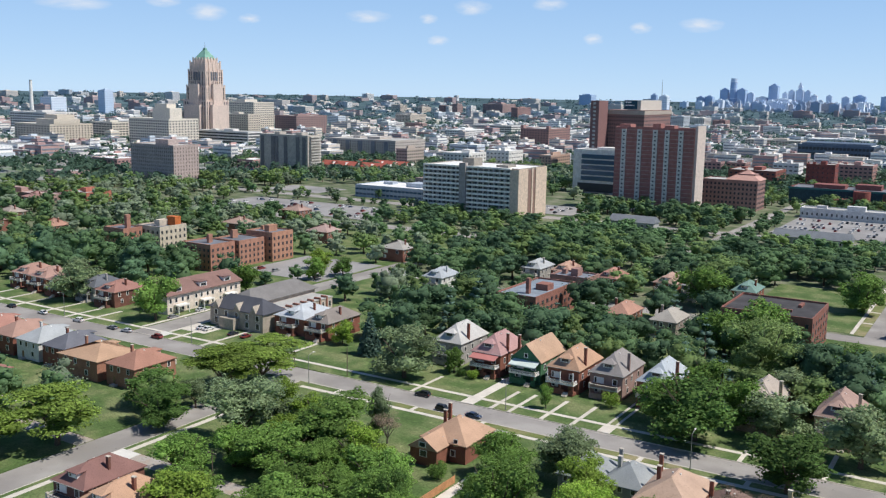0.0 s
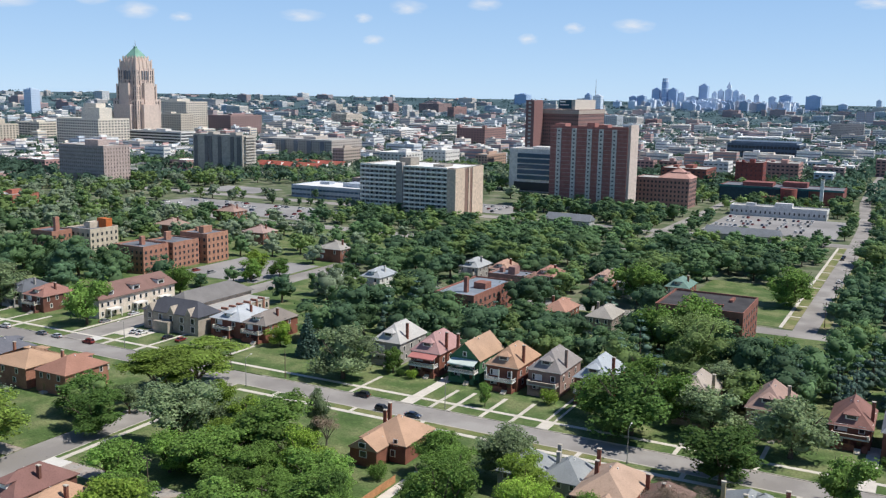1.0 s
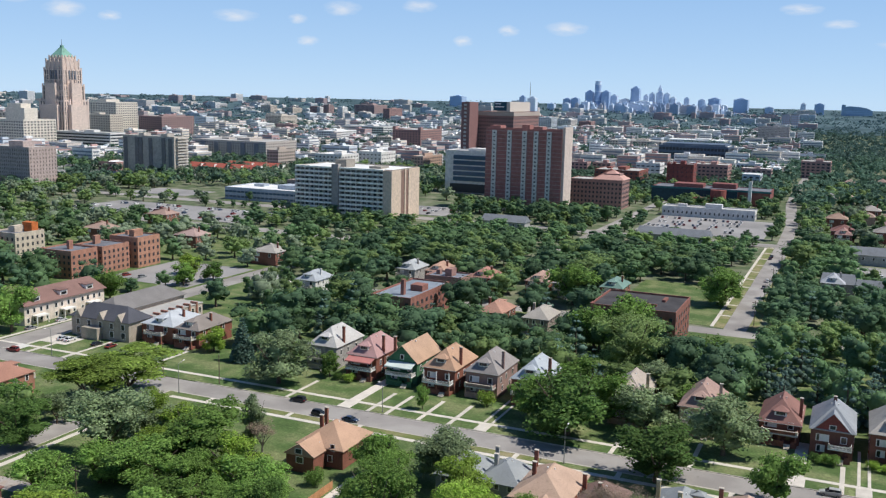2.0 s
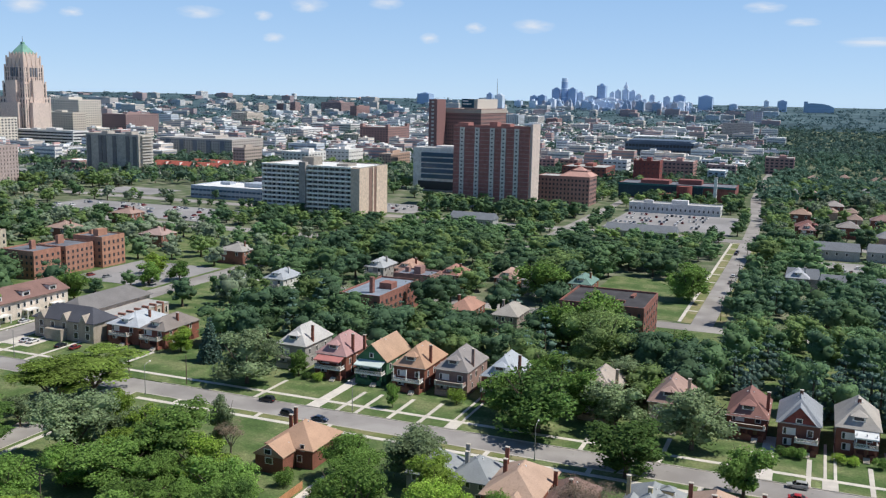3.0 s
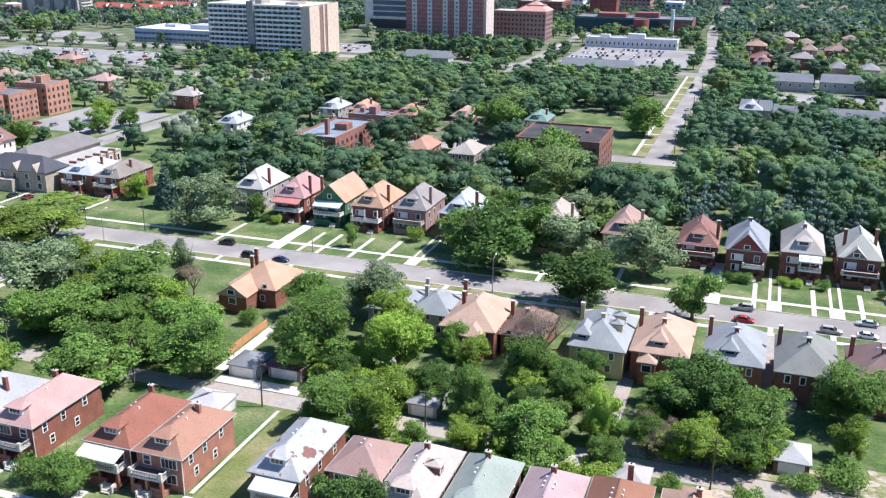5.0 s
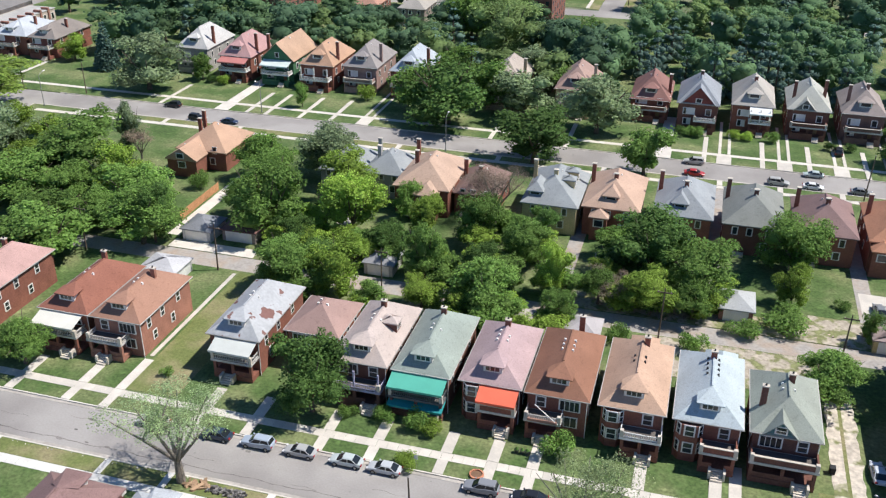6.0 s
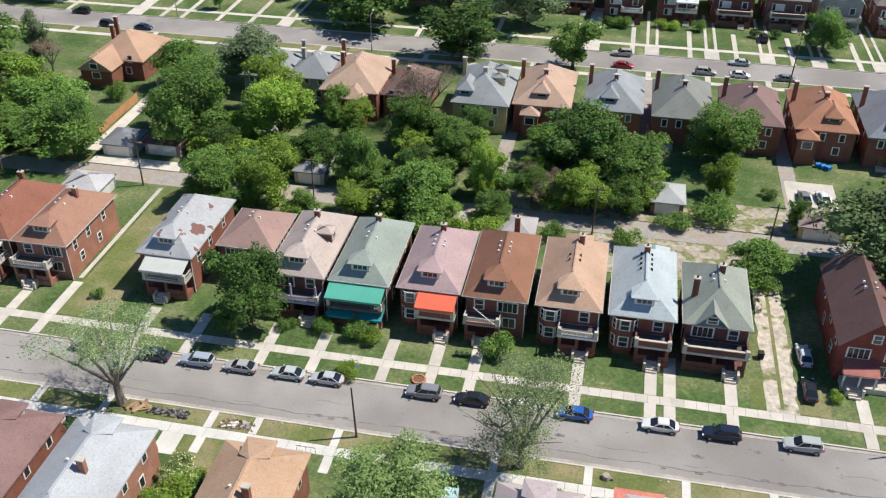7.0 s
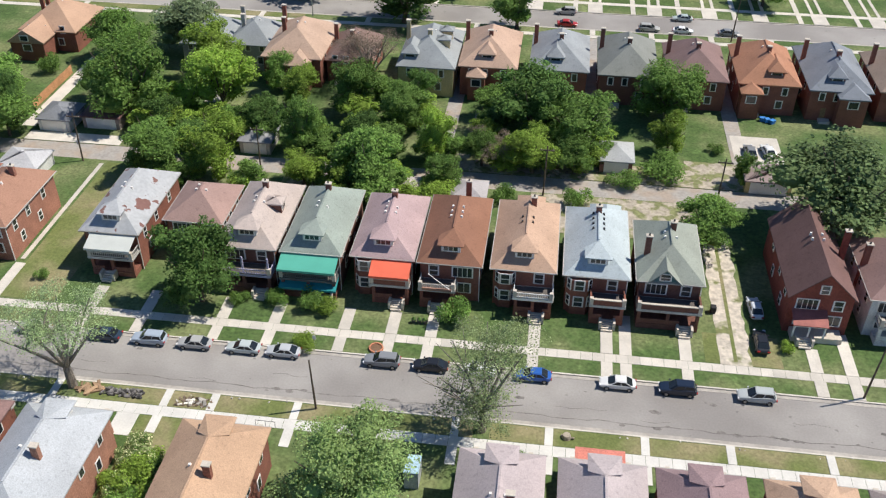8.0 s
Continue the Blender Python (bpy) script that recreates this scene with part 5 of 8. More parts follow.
def lumps(rng, blobs, size):
    """Lumpy solid cores of the blobs: twelve corners and twenty triangles each."""
    g = (1 + 5 ** 0.5) / 2
    ico = np.array([(-1, g, 0), (1, g, 0), (-1, -g, 0), (1, -g, 0), (0, -1, g), (0, 1, g), (0, -1, -g), (0, 1, -g), (g, 0, -1), (g, 0, 1), (-g, 0, -1), (-g, 0, 1)]) / 1.902
    tri = np.array([(0, 11, 5), (0, 5, 1), (0, 1, 7), (0, 7, 10), (0, 10, 11), (1, 5, 9), (5, 11, 4), (11, 10, 2), (10, 7, 6), (7, 1, 8), (3, 9, 4), (3, 4, 2), (3, 2, 6), (3, 6, 8), (3, 8, 9), (4, 9, 5), (2, 4, 11), (6, 2, 10), (8, 6, 7), (9, 8, 1)])
    pts, tris = [], []
    for i, (x, y, z, r, f) in enumerate(blobs):
        pts.append(ico * (r * size * (1 + 0.16 * rng.normal(size=(12, 1)))) * np.array([1, 1, f]) + np.array([x, y, z]))
        tris.append(tri + 12 * i)
    return np.concatenate(pts), np.concatenate(tris)


TREES = {  # colour, clumps, clump size
    "dark": ((0.105, 0.190, 0.048), 1.0), "mid": ((0.178, 0.300, 0.070), 1.0), "light": ((0.265, 0.390, 0.066), 1.0), "locust": ((0.240, 0.345, 0.070), 1.0), "silver": ((0.25, 0.33, 0.17), 0.9), "white": ((0.145, 0.21, 0.085), 0.9), "sparse": ((0.34, 0.42, 0.20), 0.78), "willow": ((0.30, 0.42, 0.15), 1.0), "thin": ((0.31, 0.41, 0.20), 0.5), "bare": ((0.32, 0.25, 0.19), 0.22), "spruce": ((0.115, 0.195, 0.155), 1.0),
}
LABELS = {"dark": "tree with a dense dark green crown", "mid": "broad leafy tree with a green crown", "light": "leafy tree with a yellow-green crown", "locust": "wide spreading tree with flat tiers of yellow-green leaves", "silver": "tree with a silvery grey-green crown", "white": "large tree with pale-tipped dark leaves", "sparse": "thinly leaved tree with bare limbs showing", "willow": "pale green willow-like tree with feathery leaves", "thin": "leaning old tree with thick bare limbs and few leaves", "bare": "half dead tree with bare grey-brown twigs", "spruce": "blue-green spruce with drooping tiers"}


def tree_model(kind, seed, detail):
    """A tree 15 m high with a crown 6 m in radius, standing at the origin."""
    rng = np.random.default_rng(seed)
    colour, fullness = TREES[kind]
    root = thing("tree", pose(0, 0, 0), LABELS[kind], "tree")
    bm = bmesh.new()
    blobs, hearts = [], []
    if kind == "spruce":
        tube(bm, (0, 0, 0), (0, 0, 14.6), 0.28, 0.03)
        for i in range(16):
            z = 1.2 + i * 0.84
            r = 4.4 * (1 - z / 15.6) + 0.25
            for k in range(6):
                a = k * 1.047 + i * 0.5
                blobs.append((math.cos(a) * r * 0.62, math.sin(a) * r * 0.62, z - 0.12 * r, r * 0.45, 0.4))
        n, size = int(4600 * detail), 0.30
    else:
        fork = 3.2 if kind in ("sparse", "bare", "thin") else 2.6
        fat = 1.1 if kind == "thin" else 1.0
        tube(bm, (0, 0, -0.2), (0.1, 0.05, fork), 0.42 * fat, 0.30 * fat, 7)
        limbs = 7
        for i in range(limbs):
            a = 2 * math.pi * (i + rng.random() * 0.6) / limbs
            reach, top = 2.2 + 2.4 * rng.random(), 8.2 + 4.2 * rng.random()
            if kind == "thin":
                reach, top = 3.2 + 2.4 * rng.random(), 8.5 + 5.5 * rng.random()
            mid = (math.cos(a) * reach * 0.5, math.sin(a) * reach * 0.5, fork + (top - fork) * 0.5)
            end = (math.cos(a) * reach, math.sin(a) * reach, top)
            tube(bm, (0.1, 0.05, fork - 0.3), mid, 0.2 * fat, 0.12 * fat, 5), tube(bm, mid, end, 0.12 * fat, 0.04, 5)
            for _ in range(4 if kind in ("sparse", "bare", "thin") else 1):
                tip = Vector(mid) + Vector((rng.normal() * 1.8, rng.normal() * 1.8, 1.6 + 2.0 * rng.random()))
                tube(bm, mid, tip, 0.08, 0.025, 4)
                if kind in ("thin", "bare"):
                    blobs.append((*tip, 1.0, 0.9))
            if kind in ("thin", "bare"):
                blobs.extend([(*end, 1.5, 0.9), ((mid[0] + end[0]) / 2, (mid[1] + end[1]) / 2, (mid[2] + end[2]) / 2, 1.1, 0.9)])
        flat_by = 0.36 if kind == "locust" else 0.95
        # lobes: each a heart with smaller tufts over it, and upright shoots on the top
        for i in range(0 if kind in ("thin", "bare") else 15 if fullness > 0.8 else 12):
            a, q, z = i * 2.399 + rng.normal() * 0.4, 4.3 * math.sqrt((i + 0.3) / 14.5), 2.6 + 8.8 * rng.random()
            q *= math.sqrt(max(0.2, 1 - ((z - 6.6) / 7.6) ** 2))
            lx, ly, lr = math.cos(a) * q, math.sin(a) * q, 1.35 + 1.0 * rng.random()
            if kind == "locust":
                z, lr = 7.4 + 1.5 * (i % 5) + rng.random() - 0.12 * q * q, lr * 1.25
            blobs.append((lx, ly, z, lr, flat_by))
            hearts.append(blobs[-1])
            for _ in range(7):
                v = rng.normal(size=3)
                v = v / np.linalg.norm(v)
                v[2] = abs(v[2]) if rng.random() < 0.75 else v[2]
                blobs.append((lx + v[0] * lr * 1.05, ly + v[1] * lr * 1.05, z + v[2] * lr * 1.05 * flat_by, 0.4 + 0.5 * rng.random(), min(0.9, flat_by * 1.3)))
            if kind != "locust" and rng.random() < 0.8:
                blobs.append((lx + rng.normal() * 0.5, ly + rng.normal() * 0.5, z + lr * 1.15, 0.34 + 0.2 * rng.random(), 2.1))
        if kind not in ("locust", "thin", "bare"):
            blobs.append((0, 0, 7.6, 3.0, 1.6))
            hearts.append(blobs[-1])
        n, size = int((10500 if fullness > 0.8 else 15000) * detail * fullness), 0.165 if fullness > 0.8 else 0.085
        if kind == "willow":
            n, size = int(17000 * detail), 0.10
        if kind in ("thin", "sparse", "bare"):
            n, size = int((14000 if kind != "bare" else 9000) * detail), {"thin": 0.07, "sparse": 0.075, "bare": 0.075}[kind]
    size *= (1 / detail) ** 0.5 if detail < 1 else 1.0
    part("trunk", bm, PALEBARK if kind in ("thin", "sparse", "bare") else BARK, root)
    pts, quads = leaf_cloud(rng, blobs, n, size, inner=0.7 if fullness > 0.85 else 0.5, wild=0.7)
    tris = None
    if fullness > 0.85 and kind != "spruce":
        core, tris = lumps(rng, hearts, 0.72)
        pts, tris = np.concatenate([pts, core]), tris + len(pts)
    crown = new("crown", mesh_of("crown", pts, quads, leaf_mat(colour), tris))
    crown.parent = root
    return root


_models = {}
_count = [0]


def tree(x, y, h, r, kind, detail=1.0, z=0.1, group=""):
    """A tree of height h and crown radius r at x, y; alike trees share their meshes."""
    _count[0] += 1
    variants = 3 if detail >= 0.9 and kind in ("mid", "light", "dark") else 2
    key = (kind, _count[0] % variants, detail)
    m = Matrix.Translation((x, y, z)) @ Matrix.Rotation(_count[0] * 2.399, 4, "Z") @ Matrix.Diagonal((r / 6, r / 6, h / 15, 1))
    if key not in _models:
        _models[key] = ob = tree_model(kind, 11 + len(_models), detail)
        ob.matrix_world = m
    else:
        src = _models[key]
        ob = copy_thing(src, Matrix.Identity(4))
        ob.matrix_basis = m
    if group:
        ob["group"] = group
    return ob


NEAR_1 = [(-59, 82.5, 17.0, 8.5, "thin"), (-7.0, 82.0, 17.5, 8.2, "sparse"), (-48.6, 101.2, 14.8, 6.5, "dark"), (-96.0, 99.6, 9.6, 5.2, "mid"), (-20, 68, 14.5, 8.0, "willow"), (-79.6, 152.5, 17.5, 8.6, "mid"), (-63.3, 156.5, 15.5, 7.2, "light"), (-66.6, 133.2, 11.8, 6.2, "mid"), (-57.4, 133.6, 12.6, 6.0, "light"), (-49.1, 159.5, 10.8, 4.4, "light"), (-38.0, 159.5, 13.0, 5.6, "mid"), (-44.5, 143.5, 12.6, 4.2, "mid"), (-30.9, 133.6, 13.4, 6.6, "mid"), (-20.9, 143.0, 13.0, 3.8, "light"), (-18.4, 133.4, 9.0, 3.6, "mid"), (-5.0, 154.5, 15.2, 8.6, "dark")]
NEAR_1B = [(3.0, 150.0, 13.6, 7.4, "mid"), (-4.2, 142.4, 9.6, 5.2, "light"), (3.0, 143.0, 9.4, 5.0, "mid"), (-10.8, 142.6, 8.4, 4.2, "bare"), (-42, 133.2, 7.0, 4.4, "light"), (-52.0, 147.5, 8.6, 4.0, "dark"), (-28.0, 153.0, 11.5, 5.0, "mid"), (-71.0, 146.0, 9.0, 4.4, "dark"), (-13.0, 143.5, 8.5, 4.0, "mid"), (-34.0, 145.0, 9.0, 4.2, "dark"), (-55.0, 166.5, 10.0, 3.8, "mid"), (-26.5, 163.5, 9.5, 3.6, "dark")]
NEAR_2 = [(20.1, 164.5, 14.2, 7.4, "mid"), (19.3, 152.6, 8.8, 3.6, "light"), (23.2, 125.5, 9.6, 5.8, "mid"), (43.6, 129.5, 19.5, 12.8, "white"), (55, 118, 15, 8, "dark"), (-99, 142, 14.3, 4.5, "dark"), (30.9, 143.5, 7.4, 2.0, "mid"), (-116, 128, 12, 8.2, "mid"), (-101, 141, 14, 8.2, "mid"), (-155, 159.5, 18.5, 11.8, "silver"), (-132, 166, 17.5, 11.5, "mid"), (-157, 177, 12.5, 6.8, "light"), (-129, 181, 14.5, 3.6, "silver"), (-124.5, 178, 9.5, 4.6, "bare"), (-150, 136, 12, 8.2, "mid"), (-135, 150, 14, 10, "mid"), (-110, 153, 12, 8.6, "mid"), (-104.5, 150, 11.5, 6.0, "mid"), (-180, 157, 12.5, 9.0, "dark"), (-183, 171.6, 9, 4.5, "silver"), (-122, 141, 10.5, 7.3, "mid"), (-143, 170, 13, 7, "light"), (-146, 148, 11, 7, "mid"), (-125, 154, 11, 6.5, "mid"), (-141, 159, 12, 7, "light"), (-147, 169, 12, 6, "silver"), (-114, 145, 9, 6, "mid"), (-119, 160, 13, 7.5, "light"), (-184, 199, 13.5, 12.5, "locust"), (-92.5, 176.5, 13, 6.4, "mid"), (-86, 168, 13, 6.5, "mid"), (-70, 172, 13, 6.5, "light"), (-88, 158, 10, 4.5, "mid"), (-79, 181, 14.0, 8.2, "silver"), (-38.0, 170.0, 15.0, 8.4, "bare")]
NEAR_3 = [(-63, 224, 20, 13, "dark"), (-36.5, 204, 14.8, 10.4, "dark"), (-45, 234, 15, 9.3, "silver"), (-25, 228, 18, 10.5, "silver"), (-75, 231, 14, 8, "mid"), (-55, 240, 15, 8, "mid"), (-11, 204, 14, 6.6, "mid"), (-60, 284, 23.5, 14.0, "willow"), (-78, 306, 19, 10.5, "mid"), (-67, 306, 24, 11.5, "mid"), (-40, 300, 14.0, 9.3, "dark"), (-48, 262, 14, 9, "silver"), (-34, 250, 12, 7, "mid"), (-68, 256, 14, 9, "mid"), (-152, 226, 18.4, 11.0, "silver"), (-175, 240, 15.3, 5.8, "spruce"), (-105, 374, 20.8, 12.3, "mid"), (-49, 404, 19.0, 11.0, "mid"), (-186, 186, 14.5, 12.0, "locust"), (-194, 166, 12.0, 9.0, "dark"), (-190, 134, 14.5, 11.5, "locust"), (-196, 117, 13.5, 11.5, "locust"), (-267, 232, 20, 9.0, "mid"), (-318, 236, 19, 11.0, "silver"), (-273, 286, 15.3, 7.2, "mid"), (-281, 346, 11, 6.5, "light"), (-263.5, 340, 11, 6.0, "dark"), (-268, 325, 12, 6.0, "mid")]
for x, y, h, r, kind in NEAR_1 + NEAR_1B + NEAR_2 + NEAR_3:
    tree(x, y, h, r, kind, 1.0 if y < 180 and x > -110 else 0.85 if y < 190 and x > -190 else 0.5)


# undergrowth and saplings that fill the backyards
UNDER = random.Random(21)
for k in range(96):
    x, y = UNDER.choice((UNDER.uniform(-76, -4), UNDER.uniform(-76, 10))), UNDER.choice((UNDER.uniform(142, 165), UNDER.uniform(142, 150), UNDER.uniform(127, 134)))
    if -26 < x < -13 and y > 146 or -50 < x < -45 and y > 146 or x > -14 and y < 135 or -95 < x < -70 and y < 145:
        continue
    h = UNDER.uniform(3.5, 7.5)
    tree(x, y, h, h * UNDER.uniform(0.5, 0.68), UNDER.choice(("mid", "mid", "light", "dark", "mid", "light")), 0.5, group="saplings in the backyards")


# woods and yard trees, strewn over stretches of the plan
for x0, x1, y0, y1 in ((-186, -174, -60, 206), (-420, 420, 205, 217), (-263, -250, 216, 560), (-48, -31, 361, 600), (-45, -33, 600, 700), (-51, -38, 700, 780), (-56, -44, 780, 860), (-60, -49, 860, 1020), (-61, -51, 1020, 1500), (-251, 420, 350, 362), (-700, 420, 586, 600), (-700, -262, 477, 493), (-157, -148, 361, 1200), (-174, 420, 83, 98), (-6, 24, 124, 146), (-56, -28, 296, 352), (-86, -56, 320, 330), (-50, -45, 150, 166), (-24, -19, 142, 166), (-90, -48, 362, 446), (-172, 420, 200, 224)):
    claim(x0, x1, y0, y1)


_clouds = {}
# crown colours of the joined woods, with some blue haze mixed into each
HAZED_GREEN = {"dark": (0.100, 0.180, 0.095), "mid": (0.138, 0.236, 0.105), "light": (0.205, 0.300, 0.105), "silver": (0.24, 0.305, 0.20), "spruce": (0.165, 0.265, 0.215)}


def far_tree(x, y, h, r, kind, quads, rng):
    """Points and quads of one tree of a wood: a crown of leaf clumps on a tapered trunk."""
    key = (kind, rng.randrange(4), quads)
    if key not in _clouds:
        k = np.random.default_rng(40 + len(_clouds))
        if kind == "spruce":
            blobs = [(math.cos(a) * q * 0.6, math.sin(a) * q * 0.6, z, q * 0.5, 0.5) for z, q in ((0.10, 0.95), (0.27, 0.78), (0.45, 0.58), (0.62, 0.40), (0.78, 0.24), (0.91, 0.11)) for a in (0, 1.57, 3.14, 4.71)]
            blobs = [(bx * 6, by * 6, bz * 14, br * 6, bf) for bx, by, bz, br, bf in blobs]
        else:
            blobs = [(0, 0, 7.6, 4.1, 1.25)]
            for _ in range(15 if quads > 150 else 9):
                z = k.uniform(0.2, 0.88)
                out = 0.70 * math.sqrt(max(0.05, 1 - ((z - 0.48) / 0.52) ** 2))
                a, q = k.random() * 6.283, k.random() ** 0.35
                blobs.append((math.cos(a) * q * out * 6, math.sin(a) * q * out * 6, z * 14, k.uniform(1.3, 2.5), 0.9))
        broad = kind != "spruce"
        _clouds[key] = leaf_cloud(k, blobs, quads, (6.6 if broad else 5.6) / math.sqrt(quads), 0.2 if broad else 0.6, 0.72 if broad else 0.66, 0.5)[0], lumps(k, blobs, 0.73)
    a = rng.random() * 6.283
    rot = np.array([[math.cos(a), -math.sin(a), 0], [math.sin(a), math.cos(a), 0], [0, 0, 1]])
    size, place = np.array([r / 6, r / 6, h / 14]), np.array([x, y, 0.1])
    leaves, (body, tris) = _clouds[key]
    crown = (leaves @ rot.T) * size + place, (body @ rot.T) * size + place, tris
    t = 0.03 * h
    foot, top = [(x - t, y - t), (x + t, y - t), (x + t, y + t), (x - t, y + t)], [(x - t / 3, y - t / 3), (x + t / 3, y - t / 3), (x + t / 3, y + t / 3), (x - t / 3, y + t / 3)]
    stem = [((*foot[i], 0.0), (*foot[(i + 1) % 4], 0.0), (*top[(i + 1) % 4], h * 0.6), (*top[i], h * 0.6)) for i in range(4)]
    return crown, np.array(stem).reshape(-1, 3)


def wood(x0, x1, y0, y1, step, kinds, hs, detail, seed, group="", keep=1.0, rs=(0.52, 0.68), label="dense green wood of broad trees between the houses"):
    """Trees strewn over a stretch of ground; those far off are joined, kind by kind."""
    rng = random.Random(seed)
    joined, stems = {}, []
    y = y0 + step / 2
    while y < y1:
        x = x0 + step / 2
        while x < x1:
            px, py = x + rng.uniform(-0.42, 0.42) * step, y + rng.uniform(-0.42, 0.42) * step
            h, kind = rng.uniform(*hs), rng.choice(kinds)
            r, free = h * rng.uniform(*rs), rng.random() < keep
            if free and not any(a - 0.12 * r < px < b + 0.12 * r and c - 0.12 * r < py < d + 0.12 * r for a, b, c, d in TAKEN):
                if detail < 1:
                    crown, stem = far_tree(px, py, h, r if kind != "spruce" else r * 0.6, kind, int(850 * detail), rng)
                    joined.setdefault(kind, []).append(crown), stems.append(stem)
                else:
                    tree(px, py, h, r if kind != "spruce" else r * 0.75, kind, 0.75 if x0 > -110 else 0.45, group=group)
            x += step
        y += step
    if joined:
        root = tagged(new("woodland"), label, "trees", kind="stuff")
        for kind, clouds in joined.items():
            leaves = np.concatenate([c[0] for c in clouds])
            at = len(leaves) + np.cumsum([0] + [len(c[1]) for c in clouds])
            tris = np.concatenate([c[2] + at[i] for i, c in enumerate(clouds)])
            pts = np.concatenate([leaves] + [c[1] for c in clouds])
            ob = new("crowns", mesh_of("crowns", pts, np.arange(len(leaves)).reshape(-1, 4), leaf_mat(HAZED_GREEN.get(kind, TREES[kind][0]), 0.22), tris))
            ob.parent = root
            tagged(ob, kind="stuff")
        pts = np.concatenate(stems)
        ob = new("trunks", mesh_of("trunks", pts, np.arange(len(pts)).reshape(-1, 4), BARK))
        ob.parent = root
        tagged(ob, kind="stuff")


claim(-70, -50, 266, 296)
M3 = ("mid", "mid", "mid", "dark", "light", "light", "mid", "light", "mid", "silver")
wood(-150, -112, 112, 135, 10, M3, (9, 13), 1.0, 6, keep=0.6)
wood(-188, -31, 256, 348, 11.5, ("mid", "dark", "dark", "light", "mid", "spruce", "dark"), (12, 17), 0.66, 7, keep=0.95, rs=(0.52, 0.70))
wood(44, 130, 250, 348, 12, ("mid", "dark", "spruce"), (10, 16), 0.4, 8, keep=0.8)
wood(-30, 44, 258, 320, 8.5, ("spruce", "spruce", "mid", "dark", "spruce", "mid"), (11, 17.5), 0.56, 9, keep=0.92, rs=(0.42, 0.52))
wood(-30, 44, 320, 348, 9, ("light", "mid"), (10, 13), 0.56, 22, keep=0.9)
wood(-32, 120, 363, 436, 10.5, ("dark", "dark", "spruce", "dark", "mid"), (11, 15), 0.46, 10, keep=0.95)
wood(-32, 120, 460, 586, 12, ("dark", "mid", "light", "mid"), (10, 16), 0.32, 11, keep=0.8, rs=(0.58, 0.76))
wood(-250, -52, 363, 500, 12.0, ("mid", "dark", "dark", "light", "mid"), (10, 15), 0.42, 12, keep=0.96, rs=(0.58, 0.78))
wood(-250, -52, 500, 586, 10, ("mid", "mid", "dark", "light", "mid"), (6, 9), 0.24, 37, keep=0.92, rs=(0.62, 0.85))
wood(-200, -133, 600, 690, 11, ("mid", "dark", "light"), (6, 10), 0.2, 13, keep=0.9)
wood(-66, -46, 602, 810, 12, ("mid", "dark", "light"), (7, 11), 0.25, 41, keep=0.8)
wood(-40, -24, 602, 810, 10, ("mid", "dark", "light"), (8, 12), 0.25, 42, keep=0.9)
wood(-232, -190, 290, 348, 12, M3, (9, 14), 0.6, 14, keep=0.7)
wood(-312, -264, 296, 320, 11, M3, (6, 10), 0.6, 35, keep=0.5)
wood(-300, -236, 142, 178, 12, M3, (8, 12), 0.6, 36, keep=0.6)
wood(-420, -286, 246, 310, 13, ("mid", "dark"), (12, 18), 0.6, 15, keep=0.6)
# more silver and light crowns out here, put in for the pale haze
wood(-720, -400, 240, 475, 13, ("mid", "silver", "light", "mid"), (9, 15), 0.2, 16, keep=0.62)
wood(-480, -372, 366, 476, 14, ("mid", "silver", "mid", "light", "silver"), (7, 11), 0.28, 17, keep=0.6)
wood(-372, -264, 372, 476, 13, ("mid", "silver", "mid", "light", "silver"), (8, 12.5), 0.28, 17, keep=0.68)
wood(-372, -252, 494, 563, 10.5, ("mid", "mid", "dark", "light"), (6, 10.5), 0.28, 30, keep=0.95, rs=(0.6, 0.8))
wood(-290, -160, 608, 672, 11, ("mid", "dark", "light", "mid"), (9, 13), 0.2, 31, keep=0.85)
wood(-560, -300, 690, 960, 15, ("mid", "silver", "light"), (9, 14), 0.13, 32, keep=0.65)
wood(-500, -372, 560, 612, 11, ("mid", "dark", "silver"), (6, 9), 0.2, 33, keep=0.4)
wood(-640, -560, 590, 740, 12, ("mid", "light", "silver"), (9, 13), 0.2, 34, keep=0.6)
wood(-720, -480, 494, 586, 13, ("mid", "silver", "light", "silver"), (8, 12), 0.2, 18, keep=0.6)
wood(-900, -560, 740, 960, 17, ("mid", "silver"), (9, 14), 0.13, 19, keep=0.6)
# rows of far houses among the trees on the other side of the avenue
pk = random.Random(77)
FARWALL, FARROOF = wall_mat((0.46, 0.33, 0.28)), (roof_mat((0.30, 0.295, 0.30)), roof_mat((0.33, 0.24, 0.20)))
root = tagged(new("far_houses"), "rows of small brick houses with grey and tan roofs among trees", "houses", kind="stuff")
walls, roofs = bmesh.new(), (bmesh.new(), bmesh.new())
for y in range(612, 1100, 44):
    for x in range(-22, 230, 15):
        if pk.random() < 0.2:
            hx, hy, hw, hd, he = x + pk.uniform(-2, 2), y + pk.uniform(-3, 3), pk.uniform(4.0, 5.2), pk.uniform(6, 8), pk.uniform(5.6, 7.0)
            box(walls, hx - hw, hx + hw, hy - hd, hy + hd, 0.0, he)
            hip(roofs[pk.randrange(2)], hx - hw - 0.5, hx + hw + 0.5, hy - hd - 0.5, hy + hd + 0.5, he, pk.uniform(2.6, 4.0))
            TAKEN.append((hx - hw, hx + hw, hy - hd - 9, hy + hd))
part("walls", walls, FARWALL, root)
for bm, m in zip(roofs, FARROOF):
    part("roofs", bm, m, root)
